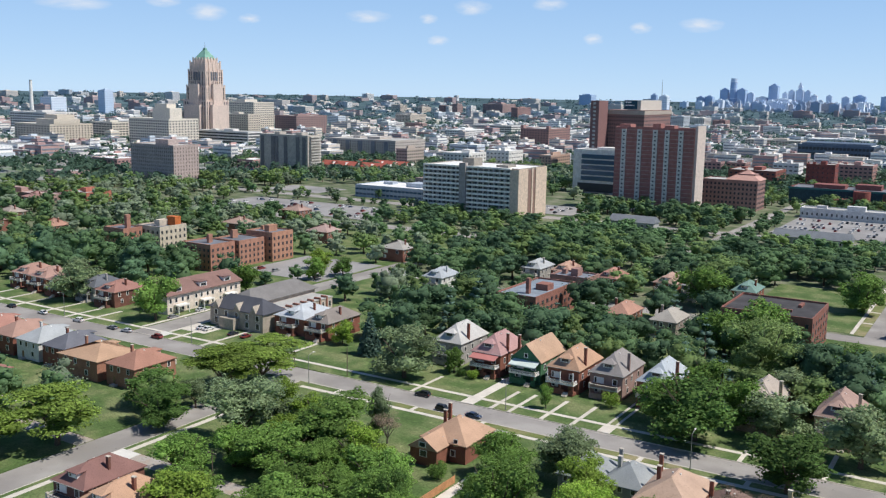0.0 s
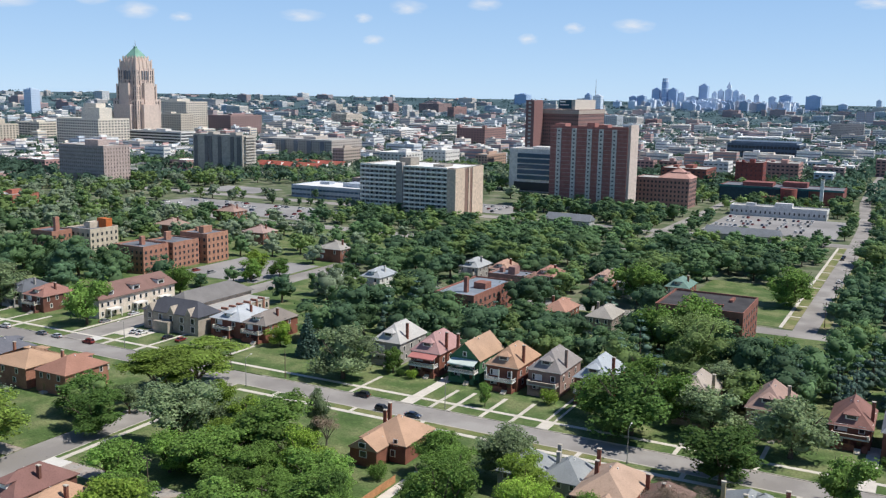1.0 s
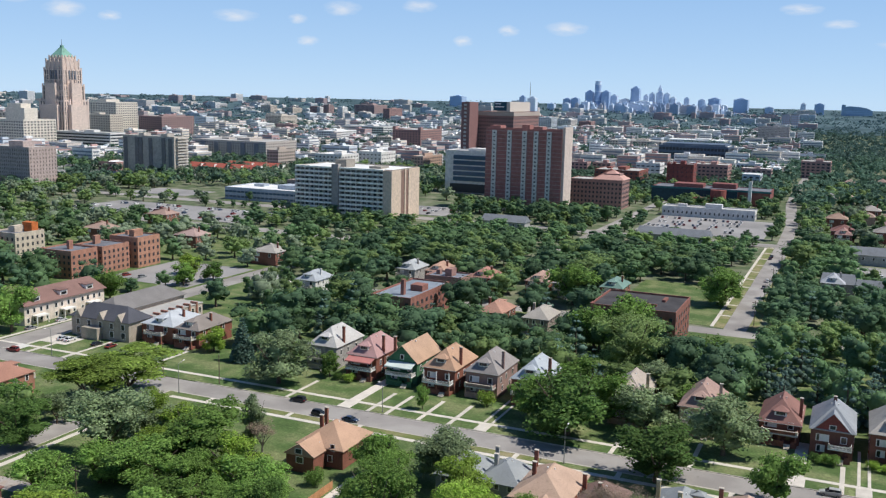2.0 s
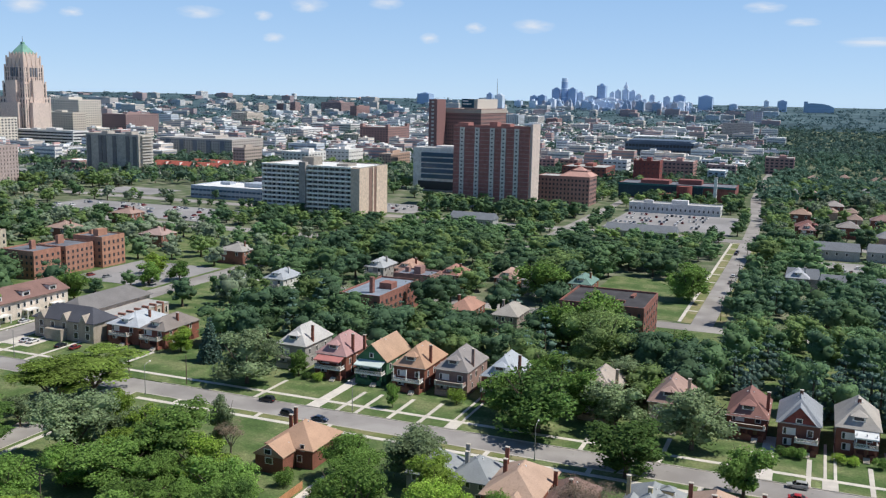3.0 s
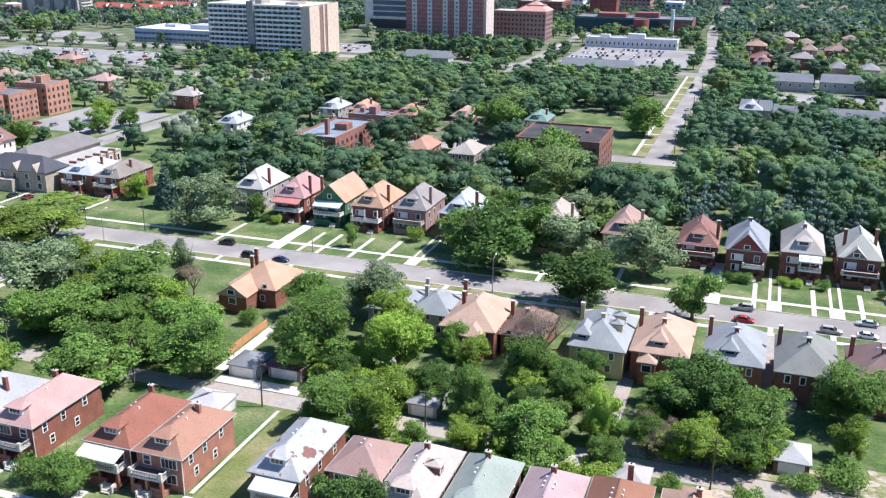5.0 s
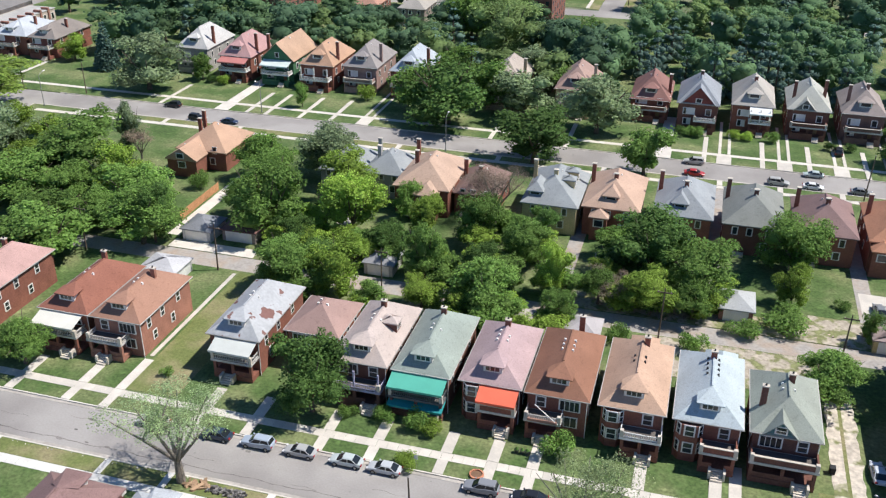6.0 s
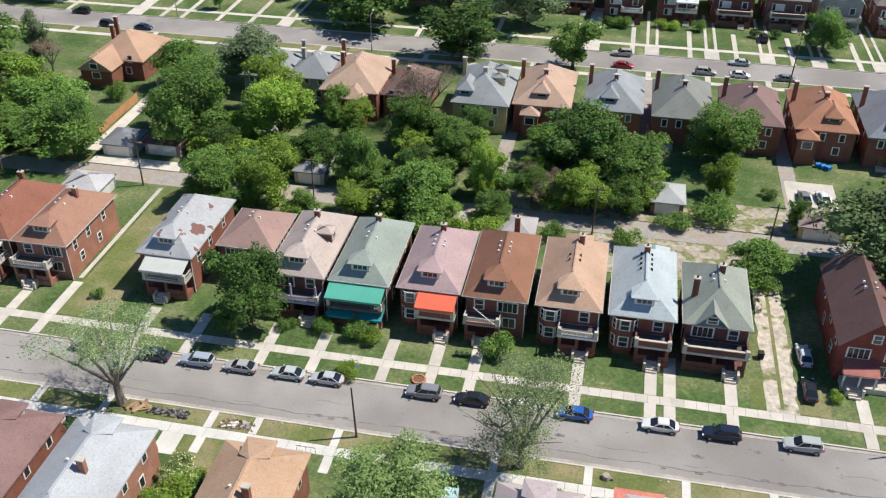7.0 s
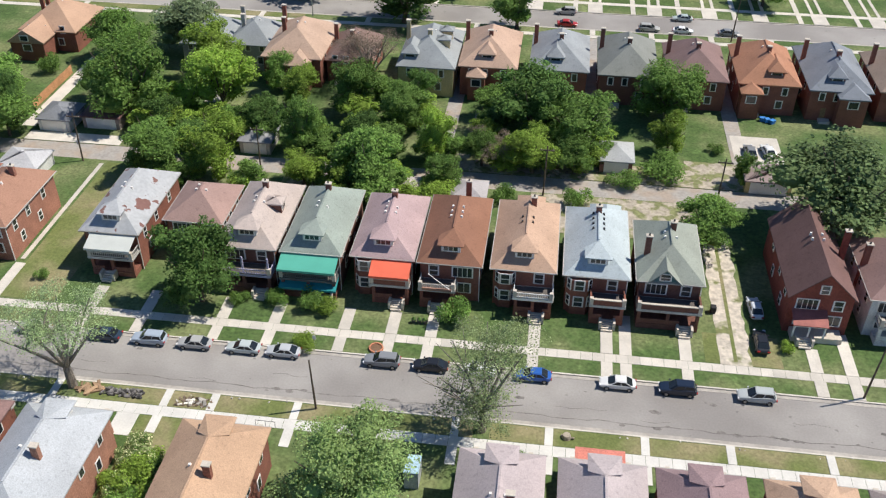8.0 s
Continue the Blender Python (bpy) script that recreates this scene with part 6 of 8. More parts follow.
# silver and light kinds pale this wood in place of haze
wood(-34, 230, 602, 1000, 15, ("mid", "silver", "light", "dark", "light"), (8, 14), 0.13, 20, keep=0.8)
wood(-250, -62, 730, 1000, 12, ("mid", "dark", "light"), (7, 11), 0.13, 38, keep=0.75)
wood(-420, -192, 100, 165, 13, M3, (9, 15), 0.6, 21, keep=0.5)

# ---- walks, drives, cars, poles and small things ----
GUTTERPAN = material("dusty_gutter", (0.42, 0.385, 0.345), 0.95, grain=0.12, fine=2.0, broad=0.3, stain=0.2)
CRACK = material("tar_crack", (0.205, 0.188, 0.175), 0.9, grain=0.2, fine=2.0, broad=0.5, stain=0.3)
for x in (-111.5, -94.5, -84.6, -78.2, -63.6, -55.5, -44.6, -37.2, -27.4, -20.9, -15.5, -1.6, 8.1, 10.6, 18.5, 35.2, 39.6, 47.0, 57):
    strip("walkway", x - 0.8, x + 0.8, 97.82, 102.4 if x not in (-78.2, 10.6, 39.6) else 106)
    strip("walkway", x - 0.75, x + 0.75, 93.42, 96.22, label="concrete crossing over the grass verge")
edge = [(22.9 + 0.2 * math.sin(k * 1.9) + 0.15 * math.sin(k * 4.3), 97.85 + k * 1.5) for k in range(20)] + [(27.0 + 0.2 * math.sin(k * 2.3) + 0.15 * math.sin(k * 5.1), 97.85 + k * 1.5) for k in range(19, -1, -1)]
flat("driveway", edge, 0.19, GRAVEL, "rutted bare gravel drive beside the red house", "driveway")
strip("rut_grass", 24.7, 25.2, 98.5, 125, DRYLAWN, 0.196, "strip of grass between the wheel ruts", "lawn")
strip("garden_path", -78.8, -78.1, 107, 135, None, 0.19, "narrow concrete path along the open lawn", "path")
for x in (-104, -88, -70.5, -61, -46.5, -40.5, -30, -10.2, 1.1, 12.5, 22.5, 34):
    strip("walkway", x - 0.5, x + 0.5, 80.62, 83.5, WHITEWALK, label="pale concrete crossing over the near verge")
    strip("walkway", x - 0.6, x + 0.6, 76.2, 78.96, WHITEWALK, label="pale concrete walk to a front porch")
strip("dry_lawn", -48.7, -40.2, 62.0, 78.9, DRYLAWN, 0.17, "weedy yellowing front yard between two houses", "lawn")
strip("forecourt", -51.6, -48.8, 75.4, 78.96, WHITEWALK, label="bright concrete forecourt beside the grey-roofed house", category="forecourt")
for x in (-143, -117, -111.5, -101.8, -93.2, -50, -31, -11, 2.0, 15.4, 26.0, 38.7, 53.5, 66.5):
    strip("walkway", x - 0.55, x + 0.55, 222.72, 233.5, label="concrete walk from the street to the porch")
    strip("walkway", x - 0.55, x + 0.55, 216.24, 221.18, label="concrete crossing over the verge")
for x, wide in ((-124.5, 1.6), (-7.6, 1.5)):
    strip("driveway", x - wide, x + wide, 222.72, 246, label="concrete driveway beside a house", category="driveway")
    strip("driveway_apron", x - wide - 0.4, x + wide + 0.4, 216.24, 221.18, label="flared concrete driveway apron", category="driveway")
for x in (-84.2, 6.6, 20.4, 33.0, 44.5, 58, 71):
    strip("driveway", x - 1.45, x - 0.75, 222.72, 246, label="concrete wheel track of a driveway", category="driveway")
    strip("driveway", x + 0.75, x + 1.45, 222.72, 246, label="concrete wheel track of a driveway", category="driveway")
    strip("driveway_apron", x - 1.7, x + 1.7, 216.24, 221.18, label="flared concrete driveway apron", category="driveway")
for x in (-160, -134, -113, -85, -70, -45, -20, 6, 19, 32, 45):
    strip("walkway", x - 0.6, x + 0.6, 202.82, 205.7, label="concrete crossing over the verge")
for x, y0, y1 in ((5.6, 141.5, 201), (-20.3, 150, 201), (31.8, 145, 201), (-67.2, 160, 201)):
    strip("driveway", x - 1.4, x + 1.4, y0, y1, ALLEY, 0.19, "worn concrete driveway between two houses", "driveway")
strip("driveway", -98.8, -96.2, 146, 176, CONCRETE, 0.19, "pale concrete drive beside the wooden fence", "driveway")
strip("parking_pad", 31, 39.5, 150.5, 160.5, CONCRETE, 0.19, "pale concrete pad behind the garage", "pad")
strip("parking_pad", -96, -78, 141.3, 144.5, CONCRETE, 0.2, "pale concrete pad at the alley", "pad")
for x0, x1, y0, y1 in ((-20, 30, 141.3, 147), (-46, -20, 131.5, 136), (-4, 23, 125, 136), (22, 34, 141.3, 150), (-16, -10, 150, 164)):
    strip("bare_yard", x0, x1, y0, y1, DIRT, 0.18, "bare trodden earth behind the houses", "yard")
for x0, x1, y0, y1 in ((-108, -60, 80.7, 83.4), (-56, -8, 80.7, 83.4), (-6, 58, 80.7, 83.4), (21, 31, 98, 104), (-140, -60, 203, 205.6)):
    strip("dry_verge", x0, x1, y0, y1, DRYLAWN, 0.175, "dry patchy grass verge", "lawn")
strip("dry_lawn", -77.6, -69.2, 98.2, 135.5, DRYLAWN, 0.17, "mown yellowing lawn between two houses", "lawn")
for y0, y1 in ((83.82, 84.35), (92.55, 93.08), (206.1, 206.6), (215.3, 215.8)):
    slab("gutter_pan", -174, 120, y0, y1, 0.075, GUTTERPAN, "pale dusty concrete gutter along the kerb", "gutter")
for i in range(11):
    x, y = -110 + 15.6 * i + 3 * math.sin(i * 2.1), (86.2, 88.4, 90.3, 87.3)[i % 4]
    n = 5 + i % 4
    pts = [(x + k * 0.9, y + 0.16 * math.sin(k * 1.7 + i) + 0.05 * k * math.sin(i)) for k in range(n)]
    bm = bmesh.new()
    for (ax, ay), (bx, by) in zip(pts, pts[1:]):
        solid(bm, [(ax, ay - 0.03, 0.03), (bx, by - 0.03, 0.03), (bx, by + 0.03, 0.03), (ax, ay + 0.03, 0.03)], [(ax, ay - 0.03, 0.047), (bx, by - 0.03, 0.047), (bx, by + 0.03, 0.047), (ax, ay + 0.03, 0.047)])
    tagged(part("road_crack", bm, CRACK), "dark tarred crack in the asphalt street", "crack", kind="structure")
strip("avenue_apron", -175.1, -169, 136.4, 141, WHITEWALK, 0.2, "pale concrete apron where the alley meets the avenue", "apron")

TYRE = material("tyre_rubber", (0.02, 0.02, 0.02), 0.8)
CARGLASS = material("car_glass", (0.02, 0.025, 0.03), 0.08, spec=0.6, grain=0.02, stain=0.02)
LAMPRED = material("tail_lamp", (0.35, 0.02, 0.02), 0.3, grain=0.02)
LAMPWHITE = material("head_lamp", (0.7, 0.7, 0.7), 0.2, grain=0.02)


def paint(c):
    key = ("paint", c)
    if key not in _mats:
        _mats[key] = material("car_paint", c, 0.28, grain=0.02, stain=0.03, spec=0.6)
    return _mats[key]


def car(x, y, turn, colour, label, kind="sedan", group="parked cars", z=0.05, simple=False):
    root = thing("car", pose(x, y, z, 0, 0, turn), label, "car", group)
    key = (kind, colour)
    tall = kind == "suv"
    L, W, top = (4.7, 0.93, 1.72) if tall else (4.6, 0.9, 1.43)
    belt = 1.07 if tall else 0.94

    up = 0.13 if tall else 0.0

    def body(bm):
        # cross-sections from tail to nose: x, half width, lower edge, upper edge
        rows = [(-L / 2, 0.64, 0.44, 0.74), (-L / 2 + 0.14, 0.80, 0.36, 0.90), (-L / 2 + 0.55, 0.89, 0.30, 0.95), (-1.1, 0.92, 0.27, 0.95), (0.2, 0.92, 0.26, 0.94), (1.1, 0.91, 0.28, 0.92), (1.65, 0.89, 0.30, 0.84), (L / 2 - 0.16, 0.80, 0.34, 0.72), (L / 2, 0.62, 0.40, 0.62)]
        ribs = []
        for sx, hw, lo, hi in rows:
            hi += up + (0.12 if tall and sx < -1.0 else 0.0)
            hw *= W / 0.92
            half = [(hw * 0.86, lo), (hw, lo + 0.14), (hw, lo + (hi - lo) * 0.62), (hw * 0.95, hi - 0.06), (hw * 0.82, hi)]
            ribs.append([bm.verts.new((sx, -py, pz)) for py, pz in half] + [bm.verts.new((sx, py, pz)) for py, pz in half[::-1]])
        for p, q in zip(ribs, ribs[1:]):
            for i in range(10):
                bm.faces.new((p[i], q[i], q[(i + 1) % 10], p[(i + 1) % 10]))
        bm.faces.new(ribs[0][::-1]), bm.faces.new(ribs[-1])
        bmesh.ops.recalc_face_normals(bm, faces=bm.faces)
        return bm

    b0, b1, t0, t1 = (-L / 2 + 0.12, 1.15, -L / 2 + 0.42, 0.35) if tall else (-1.85, 1.25, -1.05, 0.42)
    low = [(b0, 0.66), (b0 + 0.2, 0.80), (b1 - 0.35, 0.80), (b1, 0.62)]
    top_w = [(t0, 0.56), (t0 + 0.15, 0.66), (t1 - 0.2, 0.66), (t1, 0.54)]
    around = lambda side, z: [(px, -py, z) for px, py in side] + [(px, py, z) for px, py in side[::-1]]

    def cabin(bm):
        return solid(bm, around(low, belt - 0.02), around(top_w, top - 0.05))

    def roof(bm):
        return solid(bm, around([(px, py + 0.03) for px, py in top_w], top - 0.07), around([(px * 0.94 - 0.02, py * 0.86) for px, py in top_w], top + 0.03))

    def pillars(bm):
        for s in (-1, 1):
            for i in (1, 2):
                tube(bm, (low[i][0], s * (low[i][1] + 0.01), belt), (top_w[i][0], s * (top_w[i][1] + 0.01), top - 0.05), 0.055, 0.045, 4)
            tube(bm, ((low[1][0] + low[2][0]) / 2, s * 0.81, belt), ((top_w[1][0] + top_w[2][0]) / 2, s * 0.67, top - 0.05), 0.05, 0.045, 4)
        return bm

    shared_part(("body", kind), "body", body, paint(colour), root, pose(0, 0, 0))
    shared_part(("cabin", kind), "windows_band", cabin, CARGLASS, root, pose(0, 0, 0))
    shared_part(("roof", kind), "roof_panel", roof, paint(colour), root, pose(0, 0, 0))
    if simple:
        return root
    shared_part(("pillars", kind), "window_frame", pillars, paint(colour), root, pose(0, 0, 0))
    for wx in (-L / 2 + 0.85, L / 2 - 0.9):
        for s in (-1, 1):
            wheel = shared_part("wheel", "wheel", lambda bm: tube(bm, (0, -0.12, 0), (0, 0.12, 0), 0.33, 0.33, 14), TYRE, root, pose(wx, s * (W - 0.1), 0.33))
            shared_part("rim", "rim", lambda bm: tube(bm, (0, -0.135, 0), (0, 0.135, 0), 0.2, 0.2, 10), METAL, wheel, pose(0, 0, 0))
    for s in (-1, 1):
        shared_part("headlamp", "headlight", lambda bm: box(bm, -0.12, 0.06, -0.2, 0.2, -0.08, 0.08), LAMPWHITE, root, pose(L / 2 - 0.02, s * (W - 0.28), 0.68))
        shared_part("taillamp", "taillight", lambda bm: box(bm, -0.05, 0.08, -0.18, 0.18, -0.09, 0.09), LAMPRED, root, pose(-L / 2 + 0.0, s * (W - 0.25), 0.78))
        shared_part(("mirror", colour), "mirror", lambda bm: box(bm, -0.1, 0.1, -0.1, 0.1, 0, 0.14), paint(colour), root, pose(L / 2 - 1.35, s * (W + 0.06), belt))
    return root


SILVER, GREY, BLACK, WHITEP, BLUE, REDP, GREEN = (0.50, 0.52, 0.54), (0.22, 0.23, 0.24), (0.02, 0.022, 0.028), (0.75, 0.75, 0.74), (0.03, 0.12, 0.42), (0.45, 0.03, 0.03), (0.45, 0.52, 0.50)
G1 = "cars parked along the near street"
for x, c, kind, label in ((-68.9, (0.45, 0.44, 0.40), "suv", "beige-grey car under a thin tree"), (-58.9, (0.03, 0.05, 0.08), "sedan", "dark blue car in the tree's shade"), (-52.6, (0.38, 0.44, 0.52), "suv", "blue-grey station car at the kerb"), (-46.3, (0.42, 0.42, 0.42), "sedan", "grey sedan at the kerb"), (-39.6, (0.50, 0.55, 0.55), "sedan", "pale silver-green sedan at the kerb"), (-34.2, SILVER, "sedan", "small silver hatchback at the kerb"), (-21.0, (0.24, 0.25, 0.27), "suv", "dark grey sport-utility car at the kerb"), (-14.6, BLACK, "sedan", "black sedan partly behind a tree"), (-8.3, WHITEP, "sedan", "white sedan behind the street tree"), (-1.3, BLUE, "sedan", "bright blue car at the kerb"), (9.4, WHITEP, "sedan", "white sedan at the kerb"), (16.9, (0.015, 0.025, 0.05), "suv", "black sport-utility car at the kerb"), (26.6, (0.45, 0.48, 0.48), "suv", "silver sport-utility car at the kerb")):
    car(x, 91.95, 180, c, label, kind, G1)
car(28.7, 109.5, 93, (0.55, 0.58, 0.62), "silver-blue sedan on the grass beside a house", "sedan", "cars beside houses", 0.16)
car(28.6, 102.4, 90, BLACK, "black car low in the house's shade", "sedan", "cars beside houses", 0.16)
G2 = "cars parked along the far street"
for x, y, c, kind, label in ((-138, 214.8, BLACK, "suv", "black pickup-like car at the kerb"), (-126.5, 207.4, BLACK, "suv", "black car on the near kerb"), (-117.2, 207.4, (0.03, 0.05, 0.1), "sedan", "dark blue sedan on the street"), (-0.2, 214.7, (0.42, 0.42, 0.4), "suv", "silver sport-utility car by the lawns"), (0.3, 207.6, REDP, "sedan", "red sedan on the street"), (26.5, 214.5, GREEN, "sedan", "pale green-silver car by the lawns"), (18.6, 207.4, (0.4, 0.4, 0.38), "suv", "silver sport-utility car on the near kerb"), (26.0, 207.3, WHITEP, "sedan", "white car on the near kerb"), (36.0, 207.3, GREY, "sedan", "grey sedan on the near kerb"),
                             (-328, 214.5, BLACK, "sedan", "black car on the far street"), (-309, 214.6, WHITEP, "sedan", "white sedan by the houses"), (-288, 214.4, WHITEP, "suv", "white car by the houses"), (-269.5, 214.5, GREY, "sedan", "grey car by the corner"), (-262, 214.6, SILVER, "sedan", "silver car by the corner"), (-247, 214.8, (0.2, 0.03, 0.03), "suv", "dark red car at the corner")):
    car(x, y, 180 if y > 210 else 0, c, label, kind, G2)
car(33.0, 231, 90, BLACK, "black car on a driveway strip", "suv", "cars beside houses", 0.2)
car(44.5, 231, 90, WHITEP, "white van on a driveway strip", "suv", "cars beside houses", 0.2)
car(-264.4, 238, 90, GREY, "dark car by the cream terrace", "sedan", G2)
car(-264.6, 252, 90, SILVER, "silver car by the cream terrace", "sedan", G2)
car(-36.6, 470, 90, WHITEP, "white car driving on the avenue", "sedan", "cars on the avenue")
car(-36.3, 452, 90, GREY, "grey car driving on the avenue", "sedan", "cars on the avenue")
car(-41.2, 540, 90, BLACK, "black car parked on the avenue", "sedan", "cars on the avenue")
car(-41.2, 548, 90, BLACK, "black car parked on the avenue", "sedan", "cars on the avenue")
car(37.0, 154.5, 100, WHITEP, "white car behind the garage", "sedan", "cars beside houses", 0.2)
car(33.8, 154.0, 95, GREY, "grey car behind the garage", "sedan", "cars beside houses", 0.2)
ck = random.Random(4)
COLS = (SILVER, GREY, BLACK, WHITEP, SILVER, (0.2, 0.03, 0.03), (0.3, 0.3, 0.3), WHITEP, (0.05, 0.08, 0.14))
for x0, x1, y0, rows, gap, fill in ((-475, -380, 508, 4, 14, 0.4), (-516, -486, 508, 3, 18, 0.35), (-130, -72, 634, 6, 12, 0.55), (8, 66, 497, 3, 13, 0.5), (-308, -268, 330, 2, 16, 0.3), (-340, -275, 616, 3, 14, 0.5)):
    for i in range(rows):
        x = x0
        while x < x1:
            if ck.random() < fill:
                car(x, y0 + i * gap, 90 + ck.uniform(-3, 3), ck.choice(COLS), "car standing in an asphalt parking lot", ck.choice(("sedan", "suv")), "cars in the parking lots", -0.03, simple=True)
            x += 3.1


def street_lamp(x, y, h=9.0, turn=90):
    root = thing("street_lamp", pose(x, y, 0.1, 0, 0, turn), "slim grey street lamp with a curved arm", "lamp post", "street lamps")
    part("pole", tube(bmesh.new(), (0, 0, 0), (0, 0, h - 0.6), 0.12, 0.07, 8), METAL, root)
    part("arm", tube(bmesh.new(), (0, 0, h - 0.65), (2.0, 0, h), 0.05, 0.05, 6), METAL, root)
    part("lamp_head", box(bmesh.new(), 1.9, 2.7, -0.16, 0.16, h - 0.08, h + 0.12, 0.05), TRIM, root)
    part("base", tube(bmesh.new(), (0, 0, 0), (0, 0, 0.5), 0.2, 0.18, 8), METAL, root)


for x, y, t in ((-113, 217.6, -90), (-58.2, 205.0, 90), (-171.5, 205, 90), (-300, 217.5, -90), (-233, 217.5, -90), (78, 217.6, -90)):
    street_lamp(x, y, 9.2, t)


def utility_pole(x, y, h=9.5, lean=0.0, cross=True):
    root = thing("utility_pole", pose(x, y, 0.1, 0, lean, 0), "weathered wooden utility pole" + (" with a crossarm" if cross else " leaning over the verge"), "utility pole", "utility poles")
    part("pole", tube(bmesh.new(), (0, 0, -0.3), (0, 0, h), 0.16, 0.1, 8), BARK, root)
    if cross:
        part("crossarm", box(bmesh.new(), -1.2, 1.2, -0.07, 0.07, h - 0.9, h - 0.72), BARK, root)
        for s in (-1, 1):
            part("insulator", tube(bmesh.new(), (s * 1.0, 0, h - 0.72), (s * 1.0, 0, h - 0.5), 0.06, 0.04), STONE, root)
    else:
        part("cap", tube(bmesh.new(), (0, 0, h), (0, 0, h + 0.06), 0.11, 0.09), METAL, root)


utility_pole(-27.6, 82.8, 8.2, -2.0, False)
utility_pole(40.1, 93.9, 9.5, 3.0, False)
utility_pole(36.2, 203.6, 10.5, 2.0, False)
for x in (-82, -50, -33, -2, 26, 50, -110, -140):
    utility_pole(x, 135.4, 9.5, 0.8)
for y in (372, 410, 452, 500, 548):
    utility_pole(-32.6, y, 10)
utility_pole(-187.5, 217.2, 9.5, 0, False)
utility_pole(-167, 217.5, 9.0, 0, False)


def garage(x, y, w, d, roof, wall, label, turn=0):
    root = thing("garage", pose(x, y, 0.15, 0, 0, turn), label, "garage", "garages on the alley")
    claim(x - w / 2 - 0.5, x + w / 2 + 0.5, y - d / 2 - 0.5, y + d / 2 + 0.5)
    part("wall", box(bmesh.new(), -w / 2, w / 2, -d / 2, d / 2, -0.2, 2.5), wall_mat(wall, "painted_siding"), root)
    part("roof", hip(bmesh.new(), -w / 2 - 0.35, w / 2 + 0.35, -d / 2 - 0.35, d / 2 + 0.35, 2.5, 1.5), roof_mat(roof), root)
    part("garage_door", box(bmesh.new(), -w / 2 + 0.7, w / 2 - 0.7, -d / 2 - 0.06, -d / 2 + 0.05, 0, 2.1), TRIM, root)


garage(-91.6, 148.0, 6.0, 6.5, (0.22, 0.23, 0.25), (0.55, 0.56, 0.56), "white garage with a dark grey roof")
garage(-83.5, 150.0, 7.0, 6.5, (0.16, 0.09, 0.085), (0.3, 0.25, 0.23), "shabby garage with a dark red-brown roof")
garage(-90.0, 131.0, 7.0, 6.0, (0.50, 0.50, 0.51), (0.65, 0.65, 0.63), "white garage with a pale grey roof")
garage(10.0, 147.5, 5.5, 6.5, (0.42, 0.43, 0.43), (0.25, 0.13, 0.1), "brick garage with a pale grey hip roof")
garage(35.0, 143.5, 7.5, 5.0, (0.33, 0.26, 0.25), (0.55, 0.45, 0.22), "yellow garage with a faded brown roof")
garage(-14.0, 131.5, 5.5, 6.0, (0.45, 0.42, 0.42), (0.5, 0.48, 0.46), "small garage with a pinkish-grey roof")
garage(-24.0, 131.0, 5.5, 6.0, (0.48, 0.42, 0.40), (0.5, 0.46, 0.42), "small garage with a pale pink roof")
garage(-53.0, 145.0, 5.5, 6.0, (0.3, 0.3, 0.31), (0.4, 0.38, 0.35), "garage with a grey roof under trees")
garage(-262, 150, 7, 7, (0.45, 0.27, 0.2), (0.66, 0.58, 0.5), "cream garage with a tan roof")
garage(-252, 158, 7, 7, (0.32, 0.17, 0.14), (0.3, 0.12, 0.09), "brick garage with a red roof")
garage(-150, 252, 6, 6, (0.5, 0.5, 0.5), (0.7, 0.7, 0.7), "white garage behind a house")
garage(-236, 352, 7, 8, (0.6, 0.6, 0.58), (0.75, 0.75, 0.73), "white shed on the open lot")

for x in (-231, -216, -201, -246):
    strip("walkway", x + 3.0, x + 4.2, 222.72, 241, label="concrete walk from the street to the porch")
    strip("walkway", x + 2.8, x + 4.4, 216.24, 221.18, label="concrete crossing over the verge")
for x in (-300, -314, -332, -345, -358, -290):
    strip("walkway", x + 1.4, x + 2.6, 222.72, 234, label="concrete walk from the street to the porch")
    strip("walkway", x + 1.2, x + 2.8, 216.24, 221.18, label="concrete crossing over the verge")
strip("forecourt", -250.2, -238, 228, 237, CONCRETE, 0.19, "paved forecourt before the stone hall", "forecourt")
strip("corner_ramp", -251.5, -247.0, 216.3, 222.6, WHITEWALK, 0.215, "bright concrete ramp at the street corner", "ramp")
strip("avenue_walk", -250.6, -249.2, 223, 300, CONCRETE, 0.2, "concrete sidewalk along the side avenue", "pavement")
strip("avenue_walk", -264.2, -262.6, 223, 300, CONCRETE, 0.2, "concrete sidewalk before the terrace", "pavement")
strip("backyard_drive", -262, -226, 146, 149.5, CONCRETE, 0.19, "pale concrete drive between backyard garages", "driveway")
for x, c, label in ((-243.5, SILVER, "silver car before the stone hall"), (-228.5, BLACK, "black car before the pale-roofed house"), (-222.5, (0.2, 0.03, 0.03), "dark red car before the pale-roofed house"), (-240.5, WHITEP, "white car before the stone hall")):
    car(x, 232.5, 90, c, label, "sedan", "cars before the stone hall", 0.2)

root = thing("fence", pose(0, 0, 0.15), "orange-brown wooden board fence beside the drive", "fence")
for k in range(40):
    y = 151.5 + k * 0.42
    shared_part("board", "board", lambda bm: box(bm, -0.03, 0.03, 0.01, 0.40, 0.05, 1.85), wall_mat((0.50, 0.26, 0.13), "fence_wood"), root, pose(-99.4, y, 0))
for z in (0.4, 1.5):
    part("fence_rail", box(bmesh.new(), -99.52, -99.44, 151.5, 168.3, z, z + 0.1), wall_mat((0.42, 0.22, 0.11), "fence_wood"), root)


